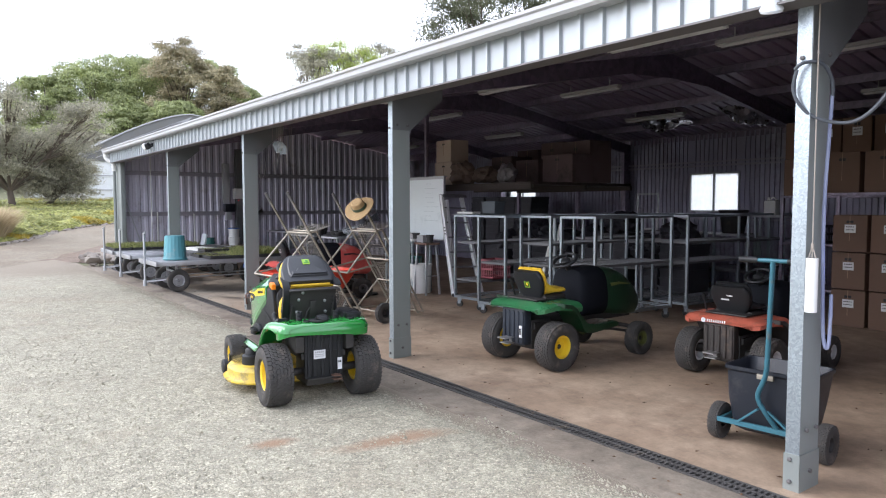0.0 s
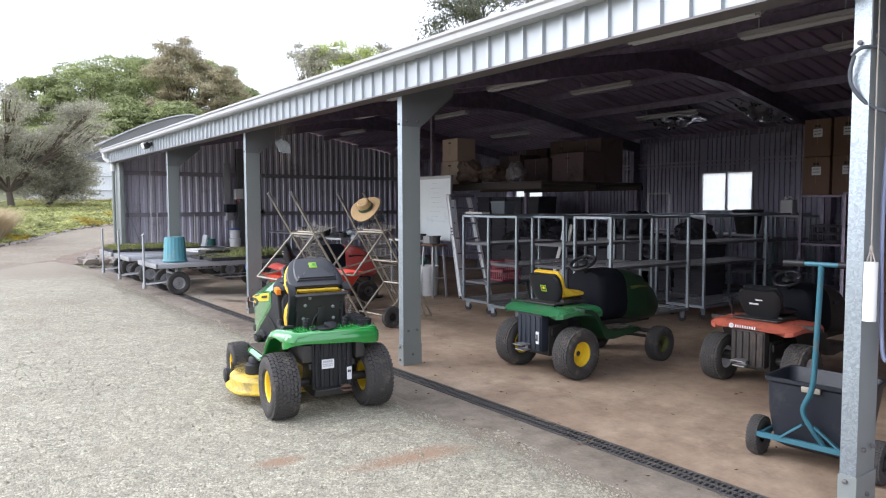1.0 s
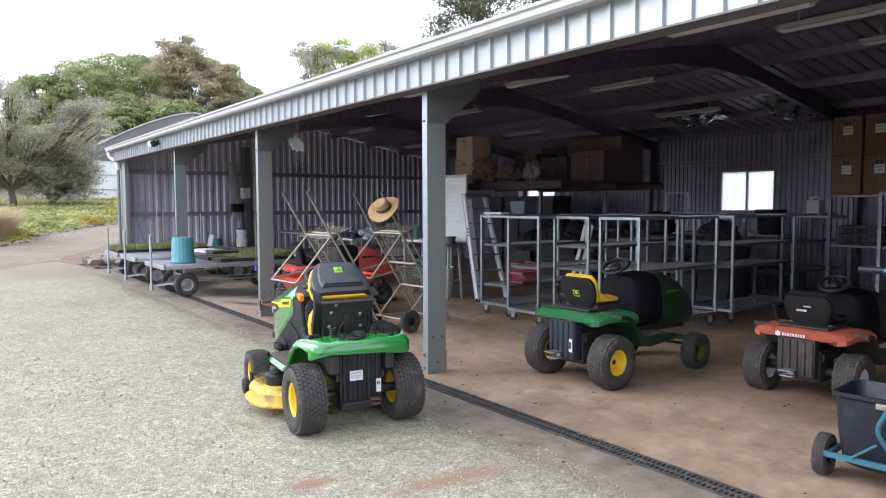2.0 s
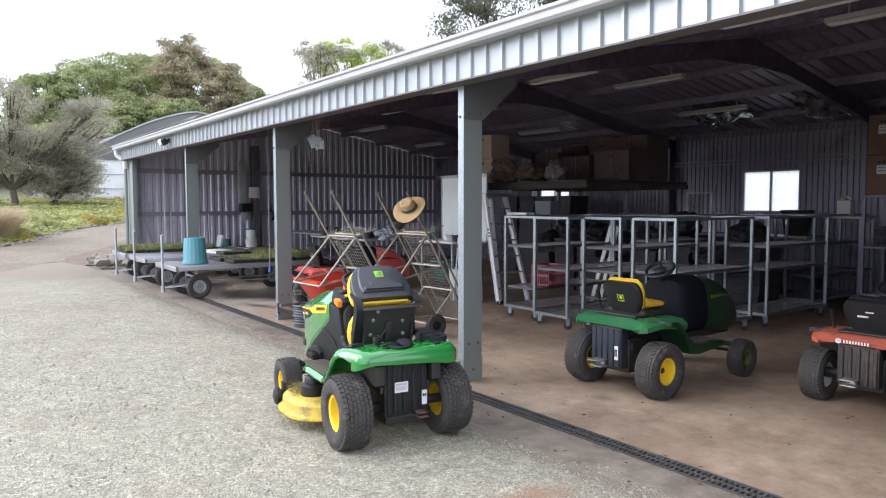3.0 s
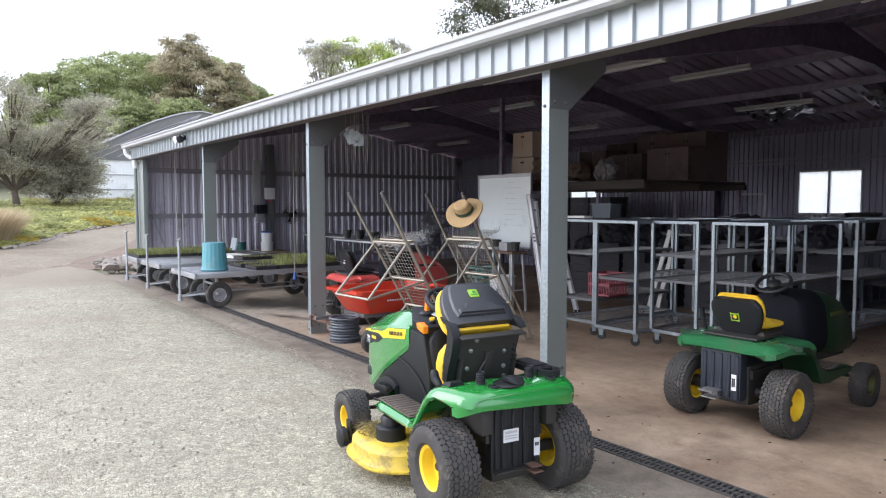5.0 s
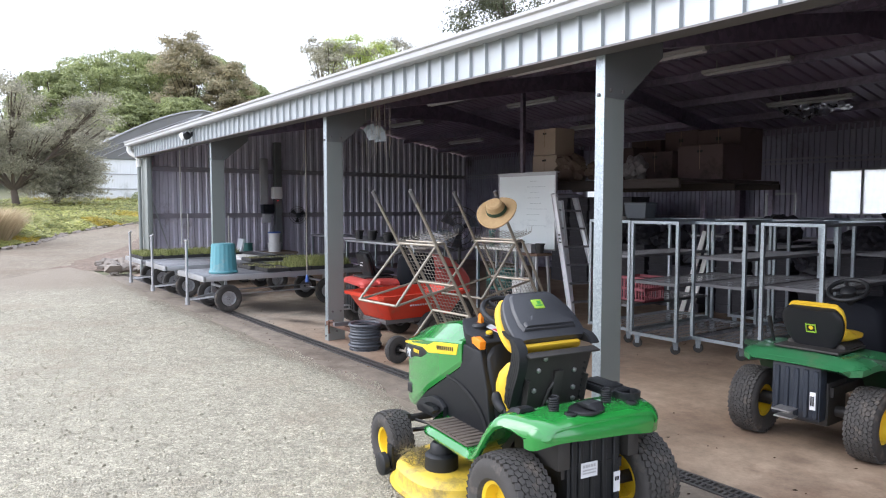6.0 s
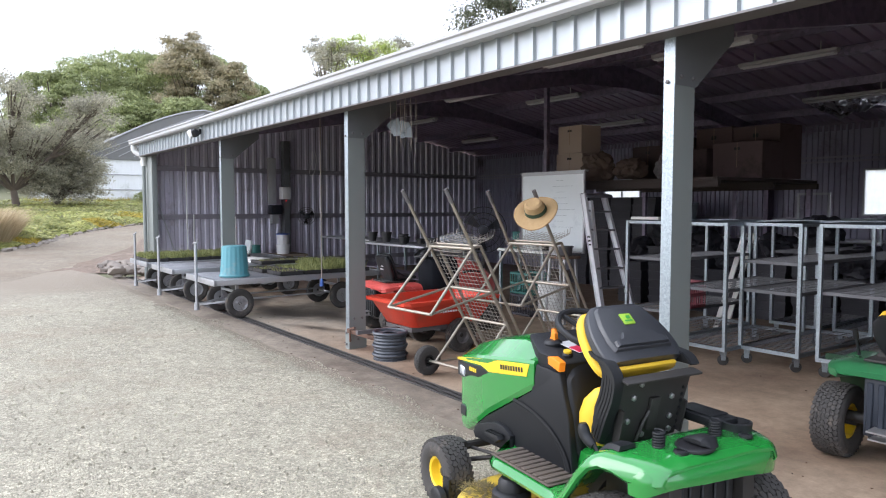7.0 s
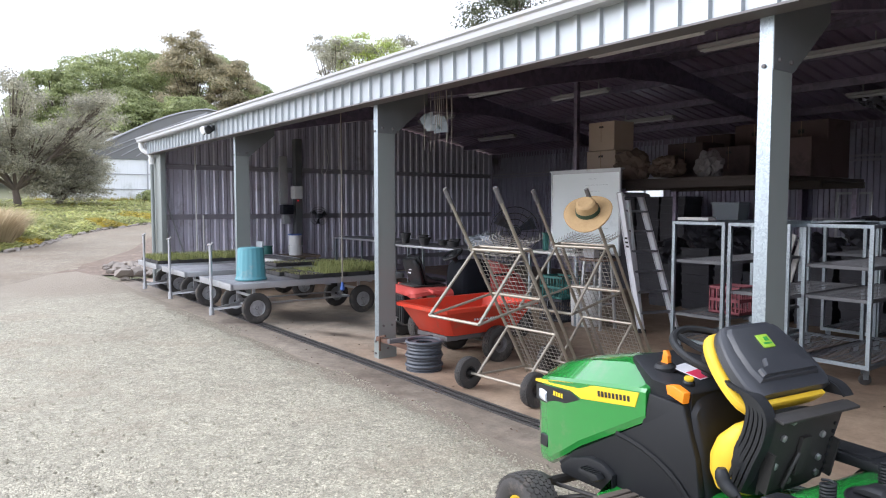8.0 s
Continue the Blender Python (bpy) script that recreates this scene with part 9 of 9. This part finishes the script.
for k, (x, y, r, t) in enumerate(((-26.2, -2.2, 0.9, 1.15), (-27.5, -1.9, 0.8, 1.1), (-26.0, -3.0, 0.9, 1.15), (-28.2, -2.6, 0.8, 1.15))):
    grass_clump(x, y, r, t, 1500, 200 + k, M_DRYGRASS, "dry straw-coloured ornamental grass clump by the track")
for k in range(26):
    x, y = -49.8 + rng.uniform(-0.4, 0.4), 1.0 + k * 0.34
    grass_clump(x, y, 0.35, 0.55, 90, 300 + k, M_COVER_YELLOW if k % 3 else M_COVER, "low strappy green-yellow plant before the greenhouse")
for k, (x, y) in enumerate(((-48.5, 7.2), (-48.0, 7.9))):
    blobs = [(rng.uniform(-0.4, 0.4), rng.uniform(-0.4, 0.4), 0.45 + rng.uniform(0, 0.25), 0.4, 0.4, 0.35) for _ in range(5)]
    bush = thing("shrub", pose(x, y, rise(x, y)), "small dark green shrub before the greenhouse", "shrub")
    verts, faces = leaf_cloud(rng, blobs, 2500, 0.05)
    leaf_mesh("leaves", verts, faces, M_LEAF_DARK, bush)
    bm = bmesh.new()
    tube(bm, [(0, 0, 0), (0.05, 0, 0.5)], [0.05, 0.02], 6)
    part("stem", bm, M_BARK, bush)


def stone(x, y, s, seed, z=None):
    bm = bmesh.new()
    bmesh.ops.create_icosphere(bm, subdivisions=1, radius=1)
    for v in bm.verts:
        v.co *= 1 + 0.75 * noise.noise(v.co * 1.3 + Vector((seed * 3.1, 0, 0)))
        v.co = Vector((v.co.x * s, v.co.y * s * 0.75, v.co.z * s * 0.55))
    ob = finish("stone", bm, M_ROCK, angle=8)
    ob.matrix_basis = pose(x, y, (rise(x, y) if z is None else z) + s * 0.25, 0, 0, seed * 40)
    return tagged(ob, "rough grey-brown field stone on the ground", "stone", "garden stones")


for k in range(60):
    f = rng.random()
    x = -17.25 - 3.4 * f
    size = rng.uniform(0.06, 0.2)
    stone(x, -0.35 + 0.3 * f + rng.uniform(-0.25, 0.75), size, k, rise(x, 0) + rng.uniform(0, 0.16) * (1 - f))
for i in range(len(bank) - 1):
    for j in range(3):
        p = bank[i][0].lerp(bank[i + 1][0], j / 3)
        if -50 < p.x < -22:
            stone(p.x + rng.uniform(-0.15, 0.15), p.y + rng.uniform(-0.15, 0.15), rng.uniform(0.06, 0.14), 40 + i * 3 + j)

# bush behind the shed, seen through the window
rng = random.Random(91)
bush = thing("shrub", pose(-10.3, 14.0, 0), "tall green shrub growing behind the shed", "shrub")
blobs = [(rng.uniform(-0.5, 0.5), rng.uniform(-0.5, 0.5), 0.6 + 0.28 * k, 0.6, 0.6, 0.5) for k in range(6)]
verts, faces = leaf_cloud(rng, blobs, 5000, 0.07)
leaf_mesh("leaves", verts, faces, M_LEAF_BRIGHT, bush)
bm = bmesh.new()
tube(bm, [(0, 0, -0.05), (0.05, 0, 0.9), (0.0, 0.1, 1.9)], [0.06, 0.05, 0.02], 7)
part("stem", bm, M_BARK, bush)

# loose stones on the yard, thinning out over the apron
def spill(x):
    """How far the gravel reaches towards the drain."""
    return -0.62 + 0.2 * noise.noise(Vector((x * 0.9, 3.1, 0))) + 0.1 * noise.noise(Vector((x * 3.5, 7.7, 0)))


rng = random.Random(17)
M_PEBBLE = foliage("loose_gravel", (0.53, 0.495, 0.39), (0.33, 0.305, 0.235), 0.9)
verts, faces = [], []
for k in range(60000):
    f = rng.random() ** 1.6
    x = 2.6 - 15.0 * f
    y = spill(x) - 5.5 * rng.random() if k % 9 else spill(x) - 0.32 * rng.random() ** 1.5
    s = rng.uniform(0.004, 0.011) * (1.7 if rng.random() < 0.06 else 1)
    z = rise(x, y) if y < -0.64 else -0.002
    a = rng.uniform(0, math.tau)
    i = len(verts)
    for j in range(4):
        b = a + math.tau * j / 4
        d = s * rng.uniform(0.7, 1.3)
        verts.append((x + d * math.cos(b), y + d * math.sin(b), z - 0.002))
    verts.append((x + rng.uniform(-0.3, 0.3) * s, y + rng.uniform(-0.3, 0.3) * s, z + s * rng.uniform(0.6, 1.0)))
    faces += [(i, i + 1, i + 4), (i + 1, i + 2, i + 4), (i + 2, i + 3, i + 4), (i + 3, i, i + 4)]
tagged(sheet_mesh("loose_gravel", verts, faces, M_PEBBLE, smooth=False), "loose pale and dark gravel stones on the yard", "gravel", kind="stuff")

# dry leaves and crumbs of earth trodden over the concrete
rng = random.Random(29)
M_LITTER = foliage("dry_leaf_litter", (0.16, 0.09, 0.05), (0.05, 0.035, 0.025), 0.9)
verts, faces = [], []
for k in range(260):
    x, y = rng.uniform(-11.0, 0.3), -0.6 + 5.0 * rng.random() ** 1.7
    if -0.26 < y < -0.09:
        continue
    l, w, a = rng.uniform(0.006, 0.02), rng.uniform(0.003, 0.008), rng.uniform(0, math.tau)
    if rng.random() < 0.03:
        l, w = l * 2.4, w * 2.4
    c, q = math.cos(a), math.sin(a)
    i = len(verts)
    verts += [(x - c * l, y - q * l, 0.002), (x + q * w, y - c * w, 0.001), (x + c * l, y + q * l, 0.004), (x - q * w, y + c * w, 0.001), (x, y, 0.003 + w * rng.uniform(0.4, 1.0))]
    faces += [(i, i + 1, i + 4), (i + 1, i + 2, i + 4), (i + 2, i + 3, i + 4), (i + 3, i, i + 4)]
tagged(sheet_mesh("leaf_litter", verts, faces, M_LITTER, smooth=False), "dry leaves and earth crumbs on the concrete", "litter", kind="stuff")
